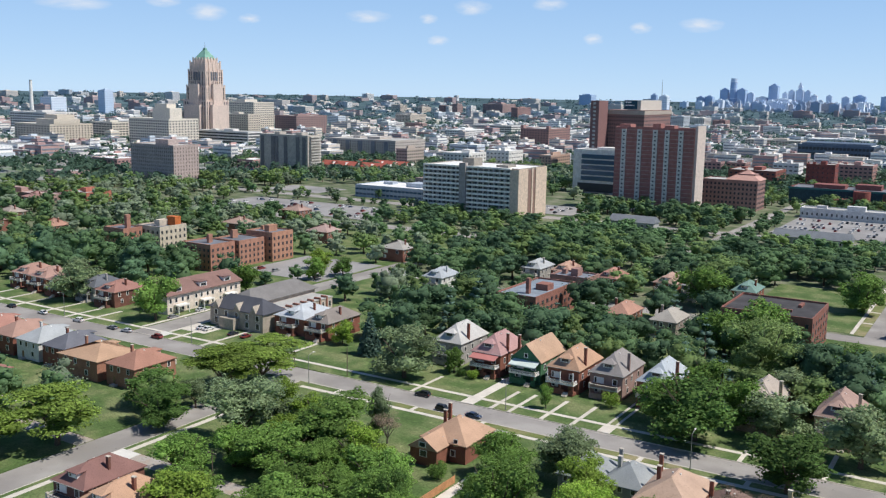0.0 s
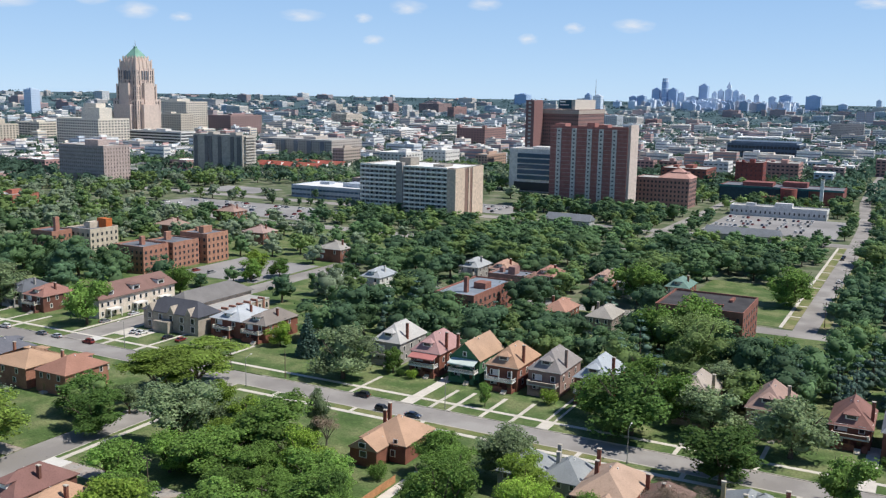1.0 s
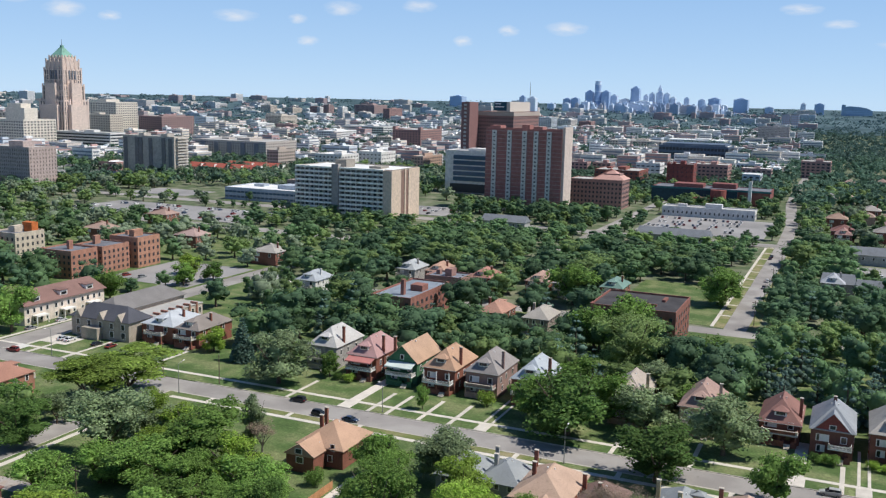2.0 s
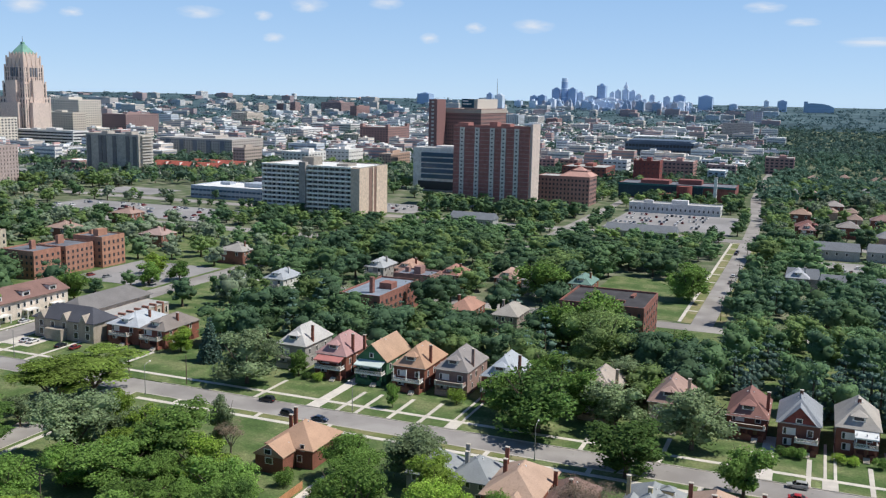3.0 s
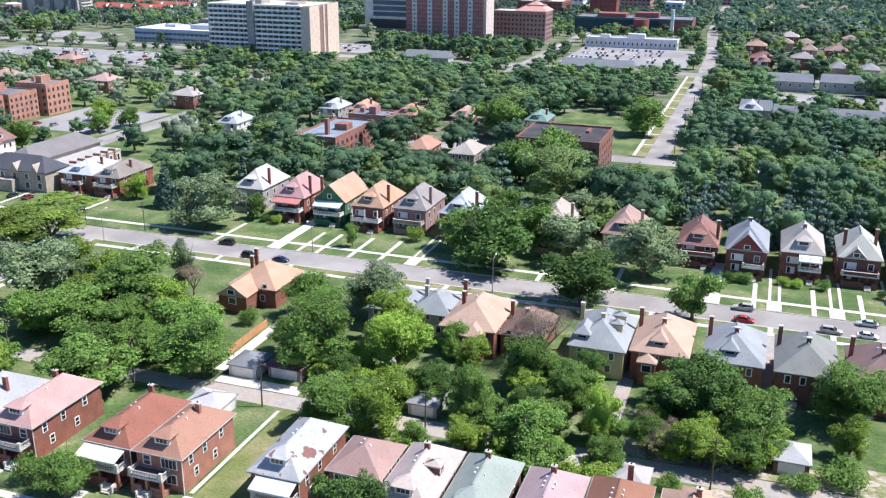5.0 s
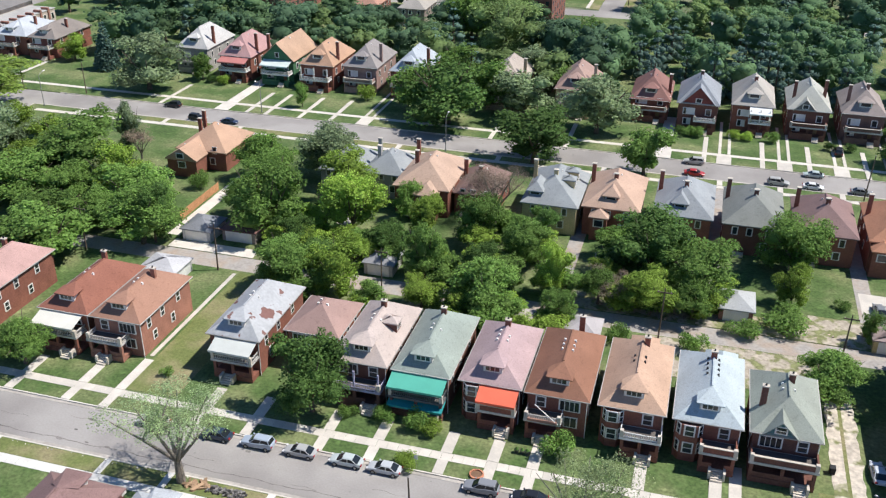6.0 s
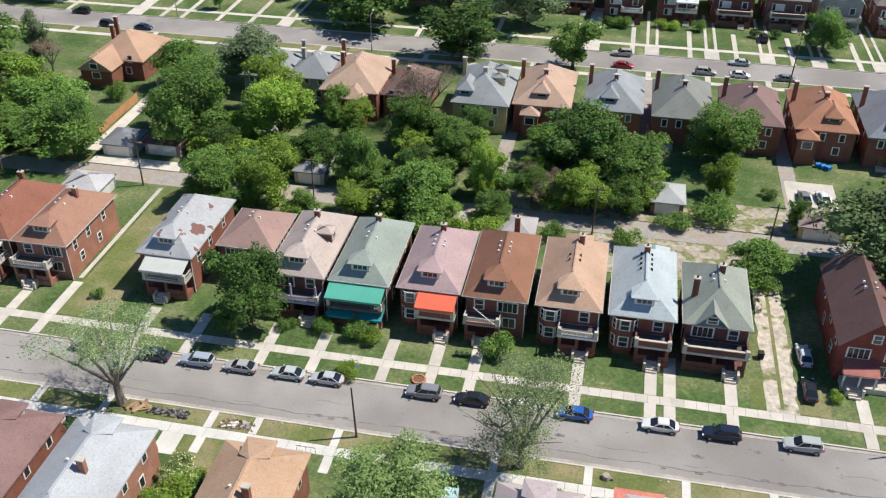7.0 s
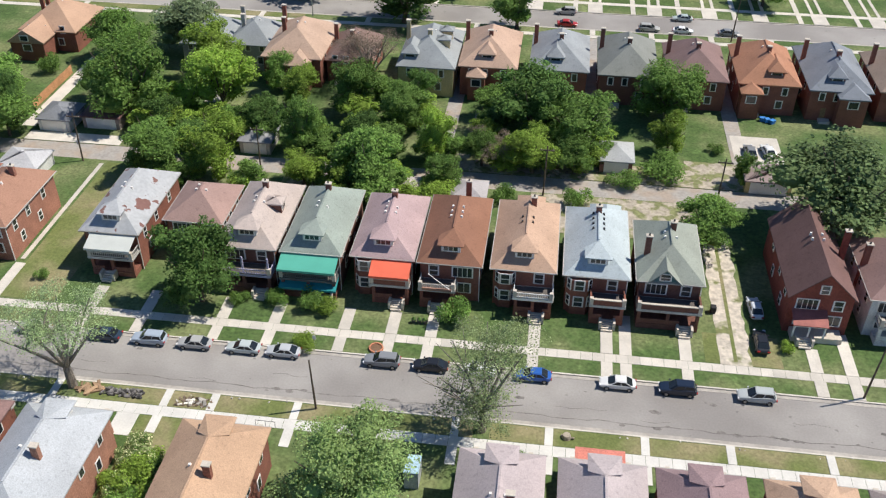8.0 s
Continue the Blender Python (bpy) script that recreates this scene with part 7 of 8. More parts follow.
def shrub(x, y, r, h, kind="mid", z=0.16):
    k = ("shrub", kind)
    if k not in _models:
        g = np.random.default_rng(77)
        blobs = [(g.normal() * 0.35, g.normal() * 0.35, 0.3 + 0.35 * g.random(), 0.38 + 0.15 * g.random(), 0.9) for _ in range(9)]
        root = thing("shrub", pose(0, 0, 0), "overgrown shrub with pale yellow blossom in a weedy yard" if kind == "willow" else "rounded green shrub in a front garden" if kind != "light" else "bright yellow-green shrub in a garden", "shrub", "garden shrubs")
        c = new("foliage", mesh_of("foliage", *leaf_cloud(g, blobs, 2600, 0.046, wild=0.8), leaf_mat(TREES[kind][0])))
        c.parent = root
        if kind == "willow":
            c = new("blossom", mesh_of("blossom", *leaf_cloud(g, blobs, 420, 0.05, inner=0.95, wild=0.8), wall_mat((0.74, 0.74, 0.42), "petal")))
            c.parent = root
        part("stem", tube(bmesh.new(), (0, 0, -0.1), (0, 0, 0.5), 0.05, 0.03), BARK, root)
        _models[k] = root
        ob = root
    else:
        ob = copy_thing(_models[k], Matrix.Identity(4))
    ob.matrix_basis = Matrix.Translation((x, y, z)) @ Matrix.Rotation(x * 3.1, 4, "Z") @ Matrix.Diagonal((r, r, h, 1))
    return ob


for x, y, r, h, kind in ((-43.6, 101.6, 1.6, 1.5, "mid"), (-37.9, 102.2, 1.9, 2.2, "mid"), (-33.0, 101.6, 2.4, 2.6, "mid"), (-30.6, 101.0, 2.2, 2.0, "light"), (-31.9, 94.3, 2.0, 1.5, "light"), (-12.2, 101.5, 2.6, 3.4, "mid"), (-73, 103, 1.2, 1.4, "mid"), (31.8, 101.4, 1.2, 1.3, "light"), (-134.5, 236.5, 2.4, 2.6, "light"), (-138.5, 237, 1.8, 2.2, "dark"), (-4.6, 234.0, 1.6, 2.0, "dark"), (-2.0, 233.0, 2.0, 2.4, "mid"), (-0.2, 232.8, 2.2, 2.5, "mid"), (8.6, 235.0, 2.2, 2.0, "light"), (11.4, 234.0, 2.2, 1.9, "light"), (18.0, 234.0, 2.0, 2.6, "mid"), (31.0, 233.0, 1.7, 2.0, "dark"), (36, 233, 1.6, 2.0, "dark"), (45, 233, 1.7, 2.0, "mid"), (-89.5, 235.0, 3.0, 4.0, "light")):
    shrub(x, y, r, h, kind)
for x, y, r, h, kind in ((-104.5, 101.5, 3.2, 4.5, "mid"), (-99, 101.0, 2.4, 3.0, "mid"), (17.5, 144, 5.0, 3.0, "mid"), (12, 140.2, 3.2, 2.2, "mid"), (34.5, 147.8, 2.0, 1.6, "mid"), (28.0, 153.5, 1.6, 1.6, "mid"), (-44.5, 69, 3.0, 2.6, "light"), (-41.6, 66, 3.2, 2.6, "light"), (-43.0, 62, 3.4, 2.4, "mid"), (-45.5, 65, 2.2, 2.0, "mid"), (-47.5, 68, 2.2, 2.0, "light"), (-44.0, 72, 2.0, 1.6, "light"), (-42.2, 70, 2.2, 2.2, "mid"), (-46.5, 60, 3.0, 2.4, "light"), (-41.8, 58, 2.8, 2.6, "mid"), (-46, 56, 2.6, 2.2, "light"), (-2.0, 78.0, 0.9, 1.1, "mid"), (22.6, 77.4, 1.2, 1.2, "mid"), (-40, 133.5, 2.2, 2.5, "mid"), (-52, 130, 2.5, 3, "light"), (3, 133, 2.6, 3.0, "mid"), (-8, 133, 2.4, 2.6, "mid"), (-72, 134.5, 2.6, 3, "mid"), (-64, 146, 3, 3.5, "mid")):
    shrub(x, y, r, h, kind)
shrub(-104, 167.8, 3.0, 3.4, "mid")
for x, y, r, h in ((-46.2, 73.4, 1.9, 2.4), (-44.6, 71.6, 1.6, 1.7), (-47.0, 70.8, 1.5, 2.1), (-42.6, 69.0, 1.7, 1.2), (-43.8, 66.6, 1.6, 1.3), (-46.4, 67.6, 1.8, 1.9), (-41.6, 72.6, 0.9, 0.7)):
    shrub(x, y, r, h, "willow")
tree(-104.3, 224.6, 8.5, 2.1, "mid", 1.0)
tree(46, 226, 12, 6, "mid", 1.0)
tree(-142.0, 238.5, 9.5, 3.6, "mid", 0.5)
tree(-158.0, 239.0, 12, 5.5, "mid", 0.5)
tree(-190, 245, 9, 5, "light", 1.0)
tree(62, 120, 14, 7, "dark", 1.0)


def heap(name, x0, x1, y0, y1, n, size, mat, label, category, seed, long=1.0):
    """Loose odd chunks lying on the ground over a stretch, one heap."""
    k = random.Random(seed)
    bm = bmesh.new()
    for _ in range(n):
        s = size * k.uniform(0.5, 1.4)
        m = Matrix.Translation((k.uniform(x0, x1), k.uniform(y0, y1), 0.18 + s * 0.25)) @ Matrix.Rotation(k.uniform(0, 6.28), 4, "Z") @ Matrix.Rotation(k.uniform(-0.3, 0.3), 4, "X")
        a = s * long / 2
        c = [m @ Vector((p * a * k.uniform(0.8, 1.1), q * s / 2 * k.uniform(0.7, 1.1), r * s * 0.4)) for r in (-1, 1) for p, q in ((-1, -1), (1, -1), (1, 1), (-1, 1))]
        solid(bm, c[:4], c[4:])
    return tagged(part(name, bm, mat), label, category, kind="stuff")


heap("rubbish_heap", -55.0, -49.6, 81.5, 82.8, 200, 0.27, material("black_rubbish", (0.15, 0.14, 0.135), 0.6, island=0.95), "row of dark rubbish bags and scrap on the verge", "rubbish", 3)
heap("timber_heap", -58.2, -55.4, 81.8, 83.0, 22, 0.34, material("orange_timber", (0.36, 0.24, 0.15), 0.9, island=0.4), "pile of orange-brown broken timber at the tree", "timber", 4, 4.0)
heap("debris_heap", -45.2, -40.6, 80.9, 82.6, 16, 0.3, material("pale_debris", (0.62, 0.58, 0.52), 0.8, island=0.5), "scattered pale boards and debris on the verge", "debris", 5, 2.4)
heap("debris_heap", -45.0, -40.6, 81.0, 82.6, 90, 0.2, material("brown_debris", (0.20, 0.15, 0.11), 0.9, island=0.5), "scattered brown debris on the dry verge", "debris", 6, 1.8)
heap("litter", -100, 58, 82.9, 83.5, 60, 0.14, material("pale_litter", (0.55, 0.52, 0.48), 0.8, island=0.5), "bits of litter along the gutter", "litter", 7, 1.4)
heap("litter", -20, 34, 141.6, 147, 70, 0.3, material("yard_litter", (0.45, 0.36, 0.30), 0.9, island=0.6), "scraps and stones on the bare yard by the alley", "litter", 9, 1.8)
root = thing("litter_bin", pose(22.9, 108.5, 0.17), "black wheeled rubbish bin beside the gravel drive", "bin")
part("bin_body", box(bmesh.new(), -0.33, 0.33, -0.38, 0.38, 0.06, 1.0, -0.05), wall_mat((0.03, 0.03, 0.03), "black_plastic"), root)
part("bin_lid", box(bmesh.new(), -0.4, 0.4, -0.45, 0.45, 1.0, 1.1, 0.04), wall_mat((0.04, 0.04, 0.042), "black_plastic"), root)
for k in (-0.3, 0.3):
    part("bin_wheel", tube(bmesh.new(), (k - 0.05, 0.34, 0.12), (k + 0.05, 0.34, 0.12), 0.12, 0.12, 10), TYRE, root)
for k, x in enumerate((37.8, 38.6, 39.5)):
    root = thing("storage_tub", pose(x, 167.2 - 0.4 * k, 0.17, 0, 0, 20 * k), "bright blue plastic tub behind the house", "tub", "blue tubs behind the house")
    part("tub", box(bmesh.new(), -0.45, 0.45, -0.35, 0.35, 0, 0.7, -0.06), wall_mat((0.03, 0.17, 0.5), "blue_plastic"), root)
    part("tub_lid", box(bmesh.new(), -0.54, 0.54, -0.44, 0.44, 0.7, 0.78, 0.03), wall_mat((0.05, 0.22, 0.56), "blue_plastic"), root)
root = thing("planter", pose(-22.3, 94.6, 0.17), "round orange-red planter ring on the grass verge", "planter")
bm = bmesh.new()
for i in range(16):
    a0, a1 = i * math.pi / 8, (i + 1) * math.pi / 8 - 0.03
    q = lambda a, r, z: (math.cos(a) * r, math.sin(a) * r, z)
    solid(bm, [q(a0, 0.75, 0), q(a1, 0.75, 0), q(a1, 1.0, 0), q(a0, 1.0, 0)], [q(a0, 0.78, 0.3), q(a1, 0.78, 0.3), q(a1, 0.98, 0.3), q(a0, 0.98, 0.3)])
part("ring", bm, wall_mat((0.62, 0.26, 0.15), "terracotta"), root)
part("soil", tube(bmesh.new(), (0, 0, -0.05), (0, 0, 0.16), 0.76, 0.76, 16), wall_mat((0.22, 0.13, 0.08), "soil"), root)
root = thing("street_sign", pose(-30.4, 93.7, 0.17), "small white street sign on a thin post", "sign")
part("post", tube(bmesh.new(), (0, 0, -0.1), (0, 0, 2.2), 0.035, 0.035, 6), METAL, root)
part("sign_plate", box(bmesh.new(), -0.25, 0.25, -0.06, -0.04, 1.5, 2.2), TRIM, root)
for x in (-18.2, -17.4, -16.7):
    root = thing("planter_pot", pose(x, 100.6, 0.2), "dark plant pot beside the front steps", "planter", "pots beside the steps")
    part("pot", tube(bmesh.new(), (0, 0, 0), (0, 0, 0.6), 0.26, 0.36, 10), wall_mat((0.07, 0.07, 0.06), "glazed_clay"), root)
    part("leaves", tube(bmesh.new(), (0, 0, 0.58), (0, 0, 0.95), 0.34, 0.1, 7), leaf_mat((0.105, 0.195, 0.050)), root)
root = thing("handrail", pose(-32.9, 79.0, 0.2), "dark iron handrail beside the porch walk", "railing")
for x in (-1.2, 0, 1.2):
    part("post", tube(bmesh.new(), (x, 0, -0.1), (x, 0, 1.0), 0.03, 0.03, 6), DARKMETAL, root)
part("rail", tube(bmesh.new(), (-1.25, 0, 1.0), (1.25, 0, 1.0), 0.035, 0.035, 6), DARKMETAL, root)

bm = bmesh.new()
line = [(-112 + 1.4 * k, 85.6 + 0.14 * math.sin(k * 0.9) + 0.1 * math.sin(k * 2.3)) for k in range(132)]
for (ax, ay), (bx, by) in zip(line, line[1:]):
    solid(bm, [(ax, ay - 0.06, 0.03), (bx, by - 0.06, 0.03), (bx, by + 0.06, 0.03), (ax, ay + 0.06, 0.03)], [(ax, ay - 0.06, 0.049), (bx, by - 0.06, 0.049), (bx, by + 0.06, 0.049), (ax, ay + 0.06, 0.049)])
tagged(part("road_joint", bm, CRACK), "long dark joint along the worn street", "crack", kind="structure")
bm = bmesh.new()
sk = random.Random(12)
for _ in range(46):
    x, y, r = sk.uniform(-105, 68), sk.choice((85.6, 85.6, 85.5, 90.4, 88.0)) + sk.uniform(-0.35, 0.35), sk.uniform(0.12, 0.42)
    ring_pts = [(x + 1.5 * r * math.cos(a) * sk.uniform(0.7, 1.2), y + 0.7 * r * math.sin(a) * sk.uniform(0.7, 1.2)) for a in [i * math.pi / 5 for i in range(10)]]
    solid(bm, [(a, b, 0.03) for a, b in ring_pts], [(a, b, 0.052) for a, b in ring_pts])
tagged(part("road_stain", bm, CRACK), "dark oil and tar stains on the street", "stains", kind="stuff")
root = thing("porch_roof", pose(6.6, 74.0, 0.16), "coral-red flat porch roof on white posts", "porch")
part("roof_panel", box(bmesh.new(), -2.6, 3.0, 1.75, 3.6, 3.5, 3.68), wall_mat((0.62, 0.22, 0.17), "painted_metal"), root)
for x in (-2.4, 2.8):
    part("post", box(bmesh.new(), x - 0.1, x + 0.1, 3.3, 3.5, 0, 3.5), TRIM, root)
root = thing("shed", pose(-14.0, 73.4, 0.16), "small garden shed with a pale blue roof", "shed")
part("wall", box(bmesh.new(), -0.8, 0.8, -1.3, 1.3, 0, 2.6), wall_mat((0.4, 0.42, 0.42), "painted_siding"), root)
part("roof", box(bmesh.new(), -0.85, 0.85, -1.35, 1.35, 2.6, 2.72), wall_mat((0.42, 0.60, 0.72), "painted_metal"), root)
root = thing("stump", pose(3.2, 82.2, 0.16), "cut grey tree stump on the grass verge", "stump")
part("stump_wood", tube(bmesh.new(), (0, 0, -0.1), (0, 0, 0.55), 0.6, 0.45, 9), wall_mat((0.42, 0.36, 0.29), "weathered_wood"), root)
part("root_flare", tube(bmesh.new(), (-0.6, 0.2, -0.05), (0.9, -0.2, 0.25), 0.3, 0.12, 7), wall_mat((0.34, 0.28, 0.22), "weathered_wood"), root)

# ---- far woods, far blocks, skyline, horizon ----
rng = np.random.default_rng(5)


def rise(d):
    """The height of the land, which climbs gently towards the horizon."""
    return 58 * max(0.0, (d - 2900) / 1960) ** 1.15


def fan(n, near, far, a0, a1):
    """n places in a fan seen from above the near street, thinner with distance; angles in degrees from +y towards -x."""
    a = np.radians(rng.uniform(a0, a1, n))
    d = 1 / rng.uniform((1 / far) ** 1.3, (1 / near) ** 1.3, n) ** (1 / 1.3)
    return np.stack([-np.sin(a) * d, np.cos(a) * d, d], 1)


# the land beyond the town, one rising sheet with blue haze in its colour
HAZE = material("hazed_far_land", (0.058, 0.108, 0.125), 1.0, grain=0.2, fine=0.03, broad=0.006, stain=0.25, color2=(0.085, 0.135, 0.15))
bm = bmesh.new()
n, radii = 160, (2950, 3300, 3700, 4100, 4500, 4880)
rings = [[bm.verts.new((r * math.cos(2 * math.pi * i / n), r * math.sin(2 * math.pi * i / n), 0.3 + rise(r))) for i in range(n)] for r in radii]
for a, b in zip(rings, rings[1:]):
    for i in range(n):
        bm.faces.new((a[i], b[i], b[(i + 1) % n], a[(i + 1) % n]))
tagged(part("backdrop", bm, HAZE), "hazed blue-green far land rising to the horizon", "horizon", kind="structure")
# the paved ground of the town: streets, lots and worn grass
PAVED = material("town_ground", (0.36, 0.36, 0.35), 0.95, grain=0.15, fine=0.25, broad=0.014, stain=0.25, color2=(0.13, 0.18, 0.10), mask_at=(0.46, 0.54))
wedge = [(-math.sin(radians(a)) * r, math.cos(radians(a)) * r) for r, angles in ((930, range(62, 3, -2)), (2945, range(4, 63, 2))) for a in angles]
flat("town_ground", wedge, 0.06, PAVED, "grey streets and lots of the far town with patches of grass", "ground", 0.4)


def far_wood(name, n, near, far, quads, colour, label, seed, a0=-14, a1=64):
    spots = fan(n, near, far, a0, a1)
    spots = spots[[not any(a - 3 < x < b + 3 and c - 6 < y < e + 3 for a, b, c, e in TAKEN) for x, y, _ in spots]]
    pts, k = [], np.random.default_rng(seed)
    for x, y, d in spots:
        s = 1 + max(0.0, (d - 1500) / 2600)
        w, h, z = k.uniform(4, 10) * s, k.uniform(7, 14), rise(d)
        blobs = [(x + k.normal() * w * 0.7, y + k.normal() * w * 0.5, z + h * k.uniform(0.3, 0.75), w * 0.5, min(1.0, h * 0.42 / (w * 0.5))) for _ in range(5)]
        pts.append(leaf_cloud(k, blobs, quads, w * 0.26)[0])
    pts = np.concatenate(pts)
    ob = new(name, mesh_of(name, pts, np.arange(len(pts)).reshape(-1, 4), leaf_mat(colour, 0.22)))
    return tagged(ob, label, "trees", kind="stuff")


# leaf colours turn bluer ring by ring: distance haze painted into the green
far_wood("far_trees", 1200, 860, 1600, 50, (0.095, 0.165, 0.115), "green trees between the far buildings", 1, 5, 64)
far_wood("far_trees", 900, 830, 1700, 60, (0.088, 0.158, 0.112), "green woods along the far avenue", 4, -14, 6)
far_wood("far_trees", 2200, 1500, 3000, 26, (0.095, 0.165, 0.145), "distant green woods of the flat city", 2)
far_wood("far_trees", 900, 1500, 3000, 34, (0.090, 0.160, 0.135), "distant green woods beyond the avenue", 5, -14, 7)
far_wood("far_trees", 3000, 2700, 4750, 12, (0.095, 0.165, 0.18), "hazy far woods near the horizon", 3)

PAINTS = [(0.72, 0.70, 0.67), (0.80, 0.79, 0.77), (0.58, 0.52, 0.47), (0.42, 0.26, 0.24), (0.68, 0.66, 0.64), (0.52, 0.57, 0.62), (0.66, 0.58, 0.50), (0.44, 0.31, 0.29)]
# larger buildings of the middle distance that can be told apart
GT = "buildings of the far town"
TOWN_1 = [(-1444, -1396, 2092, 2170, 25, 6, "tan seven-storey block with window bands"), (-1221, -1173, 1809, 1828, 14, 7, "low red-brown brick workshop"), (-1023, -914, 1789, 1806, 19, 5, "long grey parking deck with dark openings"), (-829, -775, 1287, 1302, 12, 6, "long low cream office"), (-891, -856, 1448, 1531, 19, 1, "white and blue office block with window bands"), (-1541, -1522, 2631, 2663, 43, 1, "cream art-deco office block"), (-1705, -1685, 2818, 2849, 46, 7, "slim brown tower block"), (-1712, -1700, 2785, 2808, 38, 0, "slim pale tower block"), (-1404, -1381, 2683, 2775, 41, 3, "dark brown brick office block"), (-1681, -1600, 2990, 3090, 47, 7, "broad brown and pink block"), (-1811, -1747, 2900, 2960, 38, 3, "red-brown brick warehouse block")]
TOWN_2 = [(-1980, -1940, 2842, 2884, 38, 6, "pinkish stone tower block"), (-2100, -2067, 2843, 2879, 27, 1, "white concrete office slab"), (-1892, -1847, 2842, 2904, 31, 6, "cream stone hospital block"), (-826, -784, 2492, 2548, 32, 5, "blue-grey glass office block"), (-815, -774, 2648, 2716, 26, 4, "pale concrete office block"), (-754, -718, 2660, 2708, 21, 3, "red brick assembly hall"), (-303, -279, 1026, 1042, 15, 3, "low red brick annex building"), (-282, -261, 1060, 1083, 13, 3, "low red brick annex with a flat roof"), (-345, -239, 1843, 1905, 12, 1, "wide shed with a white roof"), (-63, -31, 1168, 1200, 19, 3, "dark red brick mansion block by the avenue"), (-413, -321, 1662, 1712, 14, 6, "long beige low warehouse"), (-137, -109, 1183, 1214, 12, 5, "low teal-grey metal building")]
for x0, x1, y0, y1, h, colour, label in TOWN_1 + TOWN_2:
    building(x0, x1, y0, y1, h, PAINTS[colour], label, max(2, round(h / 3.6)), max(4, round((x1 - x0) / 5)), max(3, round((y1 - y0) / 5)), 0.6, 0.5, roof=FLATROOF if colour not in (1, 4) else WHITEROOF, parapet=0.8, pent=((0.6, 0.5, 0.25, 0.35, 3.0),), group=GT, name="warehouse_building" if "ware" in label or "shed" in label else "office_building")
pk = random.Random(8)
for x, y, d in fan(70, 960, 1900, 6, 58):
    if any(a - 40 < x < b + 6 and c - 30 < y < e + 8 for a, b, c, e in TAKEN):
        continue
    w, dd, h = pk.uniform(16, 46), pk.uniform(14, 32), pk.choice((5, 6, 7, 8, 9, 12, 15))
    building(x, x + w, y, y + dd, h, pk.choice(PAINTS), pk.choice(("low commercial building with a flat roof", "mid-rise block with rows of windows", "warehouse with a pale flat roof")), max(1, round(h / 3.8)), max(3, round(w / 5)), max(3, round(dd / 5)), 0.55, 0.45, roof=pk.choice((FLATROOF, WHITEROOF, DARKROOF, WHITEROOF)), parapet=0.8, pent=((0.5, 0.5, 0.2, 0.3, 2.5),) if pk.random() < 0.3 else (), group=GT, name=pk.choice(("office_building", "warehouse_building")))

# many more beyond, too far to tell apart: blocks with roof huts, window bands and pale or dark roofs
roofs = {m.name: (m, bmesh.new()) for m in (FLATROOF, WHITEROOF, DARKROOF)}
bands = bmesh.new()
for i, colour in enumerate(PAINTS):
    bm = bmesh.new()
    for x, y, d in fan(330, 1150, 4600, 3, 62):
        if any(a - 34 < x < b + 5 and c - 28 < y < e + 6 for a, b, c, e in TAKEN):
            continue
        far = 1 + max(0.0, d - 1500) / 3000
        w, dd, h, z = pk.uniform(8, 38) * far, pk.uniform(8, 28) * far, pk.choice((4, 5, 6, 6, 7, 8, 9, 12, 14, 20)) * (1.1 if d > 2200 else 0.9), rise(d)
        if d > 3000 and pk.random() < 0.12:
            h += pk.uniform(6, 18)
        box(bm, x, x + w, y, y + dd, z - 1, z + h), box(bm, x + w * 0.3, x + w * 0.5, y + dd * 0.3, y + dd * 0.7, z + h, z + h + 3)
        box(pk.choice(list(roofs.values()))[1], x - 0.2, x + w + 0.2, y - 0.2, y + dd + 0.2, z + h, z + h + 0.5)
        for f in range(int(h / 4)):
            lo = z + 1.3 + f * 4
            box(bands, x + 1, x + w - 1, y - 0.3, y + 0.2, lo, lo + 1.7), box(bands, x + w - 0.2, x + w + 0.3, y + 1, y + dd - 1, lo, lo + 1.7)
    # walls lightened beyond their own paint to stand for distance haze
    tagged(part("far_buildings", bm, wall_mat(tuple(min(0.86, c * 1.15 + 0.04) for c in colour), "hazed_far_wall")), "scattered pale and brick buildings far across the town", "buildings", kind="stuff")
for m, bm in roofs.values():
    tagged(part("far_roofs", bm, m), "flat roofs of the far town", "roofs", kind="stuff")
# window glass paled too, so contrast drops as in haze
FARGLASS = material("hazed_window_bands", (0.26, 0.29, 0.33), 0.5, grain=0.05, spec=0.2)
tagged(part("far_windows", bands, FARGLASS), "window bands of the far town", "windows", kind="stuff")

# downtown skyline; the blue haze of distance is painted into the tower colours
SKYGLASS = material("hazed_tower_glass", (0.42, 0.54, 0.70), 0.3, grain=0.02, stain=0.05)
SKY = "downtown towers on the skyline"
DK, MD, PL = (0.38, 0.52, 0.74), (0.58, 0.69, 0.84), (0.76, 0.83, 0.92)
TOWERS_1 = [(-1155, -1121, 4160, 125, DK, "dark glass tower of the riverside group"), (-1082, -1046, 4160, 126, DK, "dark glass tower of the riverside group"), (-1130, -1087, 4190, 118, DK, "dark glass tower behind the hotel"), (-1245, -1214, 4120, 83, DK, "dark office tower of a pair"), (-1209, -1175, 4120, 86, DK, "dark office tower of a pair"), (-1046, -1018, 4190, 110, MD, "grey office tower"), (-959, -921, 4200, 146, DK, "tall blue-grey slab tower"), (-901, -881, 4200, 113, MD, "slim stone tower"), (-880, -858, 4220, 123, MD, "stepped stone tower"), (-850, -821, 4220, 128, MD, "tower with a peaked crown"), (-820, -795, 4240, 122, MD, "brown stone tower"), (-792, -768, 4240, 105, PL, "white stone tower"), (-731, -709, 4240, 97, MD, "slender office block")]
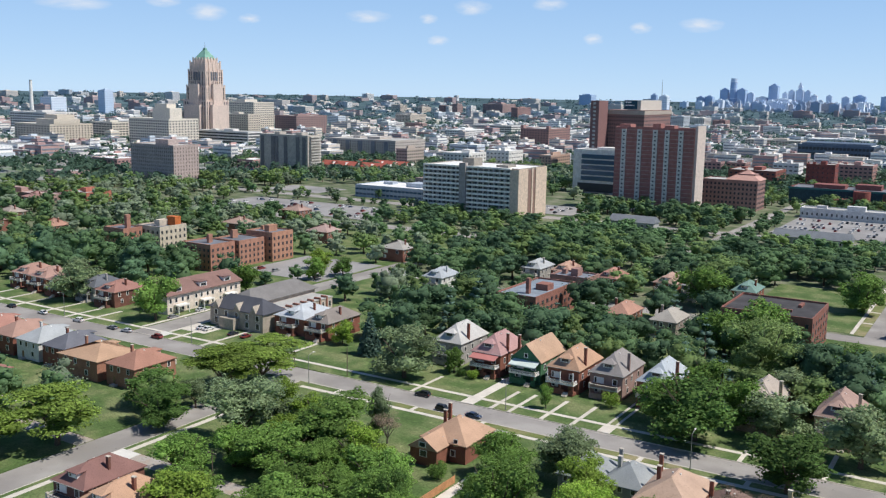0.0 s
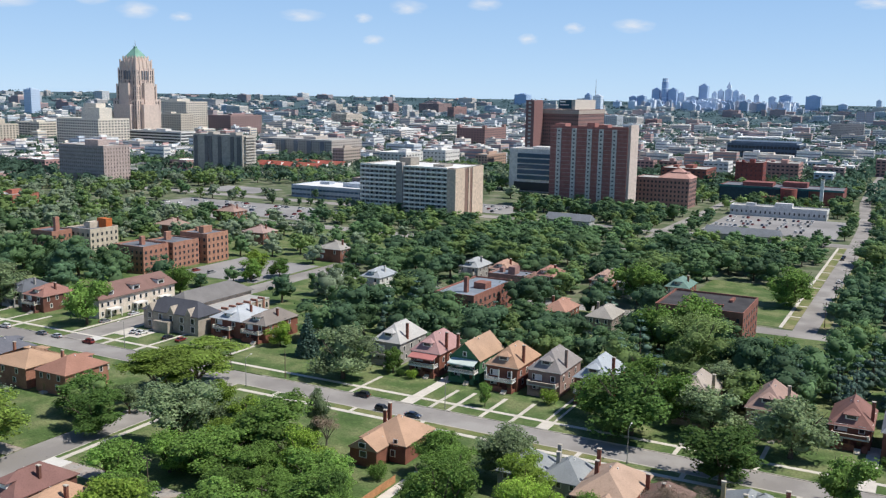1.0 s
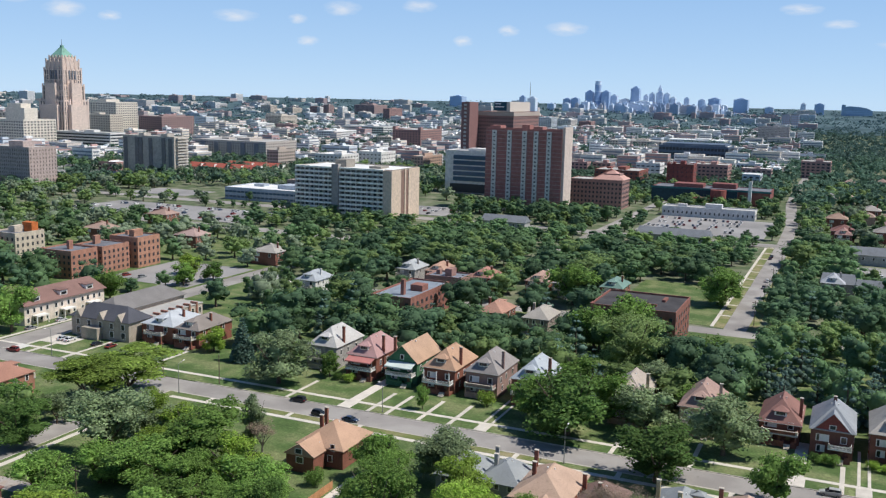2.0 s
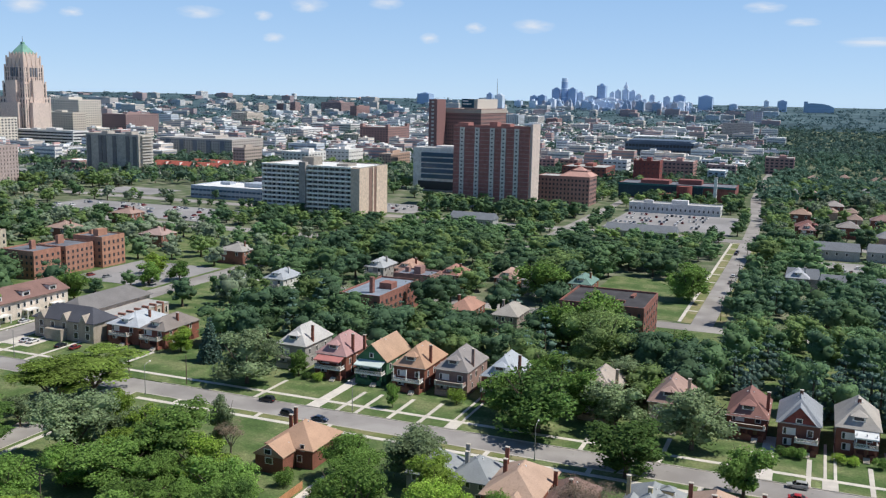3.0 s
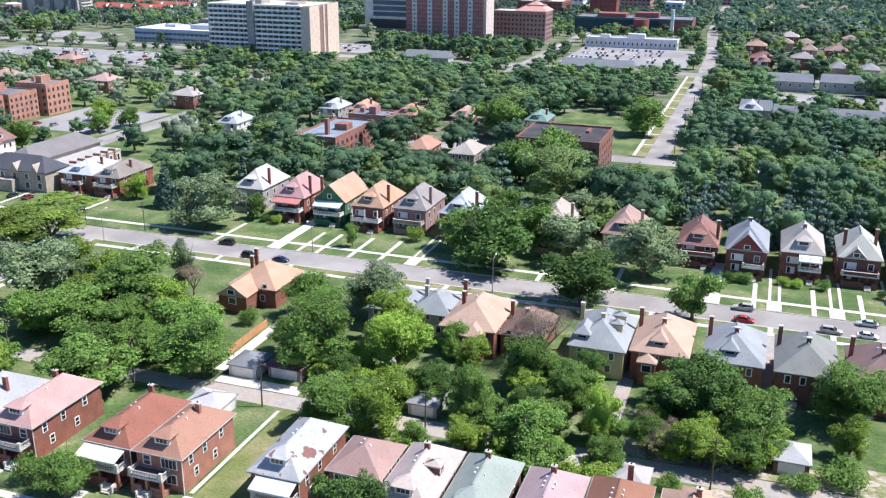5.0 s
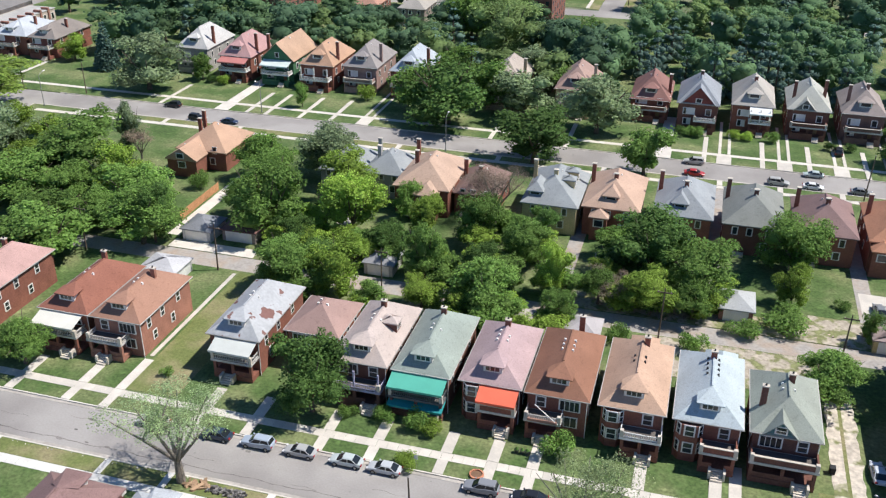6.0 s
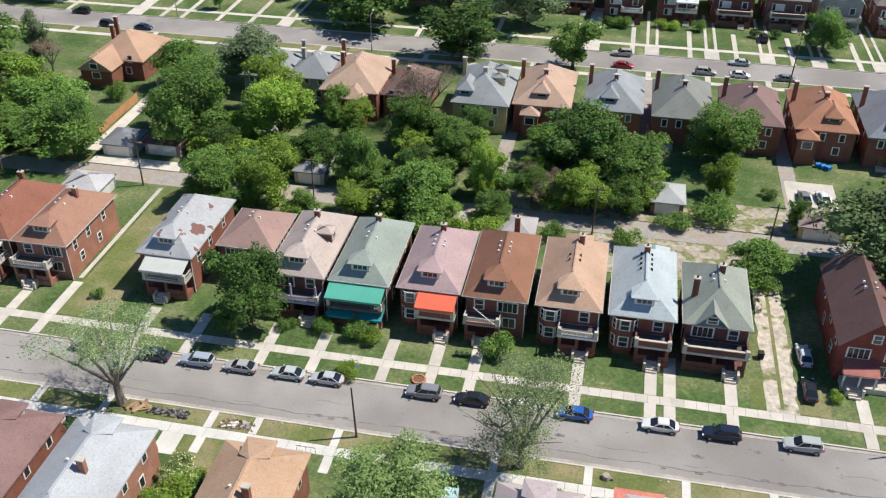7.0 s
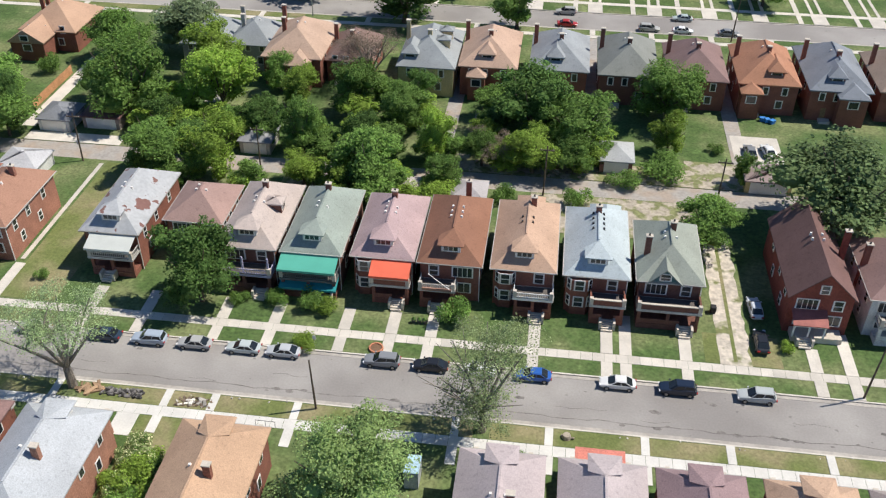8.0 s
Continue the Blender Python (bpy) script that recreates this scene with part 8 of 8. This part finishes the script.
TOWERS_2 = [(-672, -643, 4250, 91, MD, "brown office block"), (-630, -582, 4260, 104, DK, "wide grey tower with a dark top"), (-582, -549, 4260, 69, PL, "stone office block"), (-524, -465, 4270, 97, DK, "dark blue glass tower"), (-395, -361, 4290, 66, MD, "brown mid-rise"), (-252, -232, 4295, 84, PL, "slim white tower"), (-197, -159, 4298, 84, DK, "dark glass tower over brick"), (-925, -862, 4150, 80, PL, "pale stone block"), (-1008, -964, 4190, 86, PL, "stone block before the towers"), (-758, -735, 4200, 77, PL, "white stepped block"), (-1726, -1668, 3950, 84, DK, "lone blue glass tower"), (-248, -223, 3300, 49, (0.40, 0.37, 0.40), "brown brick block"), (-220, -196, 3300, 49, (0.40, 0.37, 0.40), "brown brick block"), (-999, -982, 2833, 87, DK, "dark tower"), (-975, -949, 2841, 84, PL, "white tower with an antenna"), (-2371, -2340, 1871, 74, MD, "lone block on the horizon"), (-2481, -2430, 1754, 52, PL, "large white block far off")]
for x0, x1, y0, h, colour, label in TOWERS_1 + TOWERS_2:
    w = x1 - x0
    root = building(x0, x1, y0, y0 + w, h * (0.93 if h > 100 else 1), colour, label + " on the downtown skyline", max(4, round(h / 7)), max(3, round(w / 6)), max(3, round(w / 6)), 0.5, 0.5, name="tower_building", glass=SKYGLASS, pent=((0.5, 0.5, 0.62, 0.62, h * 0.04), (0.5, 0.5, 0.3, 0.3, h * 0.07)) if h > 60 else (), group=SKY, wallkind="hazed_tower_wall")
    if "peaked" in label:
        c, b = (x0 + x1) / 2, y0 + w / 2
        part("spire", solid(bmesh.new(), [(x0 + 4, y0 + 4, h), (x1 - 4, y0 + 4, h), (x1 - 4, y0 + w - 4, h), (x0 + 4, y0 + w - 4, h)], [(c - 1, b - 1, h + 26), (c + 1, b - 1, h + 26), (c + 1, b + 1, h + 26), (c - 1, b + 1, h + 26)]), wall_mat(MD, "hazed_tower_wall"), root)
    if "antenna" in label:
        part("antenna", tube(bmesh.new(), (x0 + 6, y0 + 8, h), (x0 + 6, y0 + 8, h + 52), 1.2, 0.4), METAL, root)
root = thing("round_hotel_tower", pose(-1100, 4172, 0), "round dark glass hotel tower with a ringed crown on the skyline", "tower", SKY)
part("shaft", tube(bmesh.new(), (0, 0, 0), (0, 0, 152), 14.5, 14.5, 20), wall_mat(DK, "hazed_tower_wall"), root)
part("crown", tube(bmesh.new(), (0, 0, 152.01), (0, 0, 166), 13, 13, 20), wall_mat(MD, "hazed_tower_wall"), root)
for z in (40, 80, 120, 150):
    part("ring_band", tube(bmesh.new(), (0, 0, z), (0, 0, z + 2.5), 14.9, 14.9, 20), wall_mat(PL, "hazed_tower_wall"), root)
root = thing("casino_hotel", pose(-31, 4300, 0), "wide dark glass casino hotel with a bowed roofline", "hotel", SKY)
part("wall", solid(bmesh.new(), [(x, 0, 0) for x in (-60, 60)] + [(x, 0, z) for x, z in ((60, 62), (40, 72), (10, 78), (-30, 80), (-44, 78), (-46, 86), (-60, 86))], [(x, 36, 0) for x in (-60, 60)] + [(x, 36, z) for x, z in ((60, 62), (40, 72), (10, 78), (-30, 80), (-44, 78), (-46, 86), (-60, 86))]), wall_mat((0.36, 0.48, 0.62), "hazed_tower_wall"), root)
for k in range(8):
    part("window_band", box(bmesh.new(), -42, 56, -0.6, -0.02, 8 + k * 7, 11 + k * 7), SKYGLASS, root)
# the lower blocks round the feet of the towers, in the same hazed colours
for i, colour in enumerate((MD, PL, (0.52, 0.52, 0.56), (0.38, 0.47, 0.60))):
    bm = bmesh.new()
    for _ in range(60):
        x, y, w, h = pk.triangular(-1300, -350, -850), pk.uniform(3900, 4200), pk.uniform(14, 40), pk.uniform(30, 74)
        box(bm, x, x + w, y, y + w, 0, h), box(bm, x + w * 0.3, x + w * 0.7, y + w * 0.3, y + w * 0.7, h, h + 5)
    tagged(part("downtown_blocks", bm, wall_mat(colour, "hazed_tower_wall")), "crowded haze-pale lower blocks of the downtown", "buildings", kind="stuff")
root = thing("smokestack", pose(-2467, 1715, 0), "tall pale smokestack on the horizon", "smokestack")
part("stack", tube(bmesh.new(), (0, 0, 0), (0, 0, 99), 6, 4, 12), WHITEC, root)
part("stack_cap", tube(bmesh.new(), (0, 0, 99.01), (0, 0, 101), 4.3, 4.3, 12), METAL, root)

# small fair-weather clouds, low over the horizon: azimuth from +y towards -x and elevation in degrees, width and height in metres
CLOUD = bpy.data.materials.new("cloud")
CLOUD.use_nodes = True
nd, ln = CLOUD.node_tree.nodes, CLOUD.node_tree.links
tc, ns, gr, mr, mm = nd.new("ShaderNodeTexCoord"), nd.new("ShaderNodeTexNoise"), nd.new("ShaderNodeTexGradient"), nd.new("ShaderNodeMapRange"), nd.new("ShaderNodeMath")
info, shift = nd.new("ShaderNodeObjectInfo"), nd.new("ShaderNodeVectorMath")
shift.operation = "MULTIPLY_ADD"
ln.new(info.outputs["Random"], shift.inputs[0])
shift.inputs[1].default_value = (37, 19, 11)
ln.new(tc.outputs["Object"], shift.inputs[2])
ns.inputs["Scale"].default_value, ns.inputs["Detail"].default_value = 1.6, 5
ln.new(shift.outputs[0], ns.inputs["Vector"])
gr.gradient_type = "SPHERICAL"
ln.new(tc.outputs["Object"], gr.inputs[0])
mm.operation = "MULTIPLY"
ln.new(gr.outputs["Fac"], mm.inputs[0]), ln.new(ns.outputs["Fac"], mm.inputs[1])
mr.inputs[1].default_value, mr.inputs[2].default_value, mr.inputs[4].default_value = 0.1, 0.5, 0.7
ln.new(mm.outputs[0], mr.inputs[0])
tr, em, mx = nd.new("ShaderNodeBsdfTransparent"), nd.new("ShaderNodeEmission"), nd.new("ShaderNodeMixShader")
em.inputs[0].default_value = (0.88, 0.91, 0.96, 1)
ln.new(mr.outputs[0], mx.inputs[0]), ln.new(tr.outputs[0], mx.inputs[1]), ln.new(em.outputs[0], mx.inputs[2])
ln.new(mx.outputs[0], nd["Material Output"].inputs["Surface"])
for az, el, w, h in ((45.6, 4.33, 120, 55), (30.1, 4.95, 127, 52), (25.5, 5.22, 113, 44), (16.8, 4.06, 135, 48), (32.1, 3.05, 78, 33), (36.3, 4.34, 149, 44), (22.9, 3.24, 67, 37), (20.2, 3.90, 71, 37), (48.0, 4.86, 106, 37), (32.7, 4.29, 64, 33), (43.2, 4.06, 71, 33), (52.8, 4.55, 212, 44), (3.7, 5.18, 127, 37), (-2.0, 3.28, 195, 33), (1.6, 4.37, 106, 29)):
    a, e, d = radians(az), radians(el), 4700
    bm = bmesh.new()
    poly(bm, (-1, -1, 0), (1, -1, 0), (1, 1, 0), (-1, 1, 0))
    c = part("cloud", bm, CLOUD)
    at = Vector((-math.sin(a) * math.cos(e), math.cos(a) * math.cos(e), math.sin(e))) * d + Vector((0, 0, 85))
    c.matrix_world = look(at, (0, 0, 85)) @ Matrix.Diagonal((w, h, 1, 1))
    tagged(c, "small white fair-weather cloud low in the sky", "cloud", kind="structure")
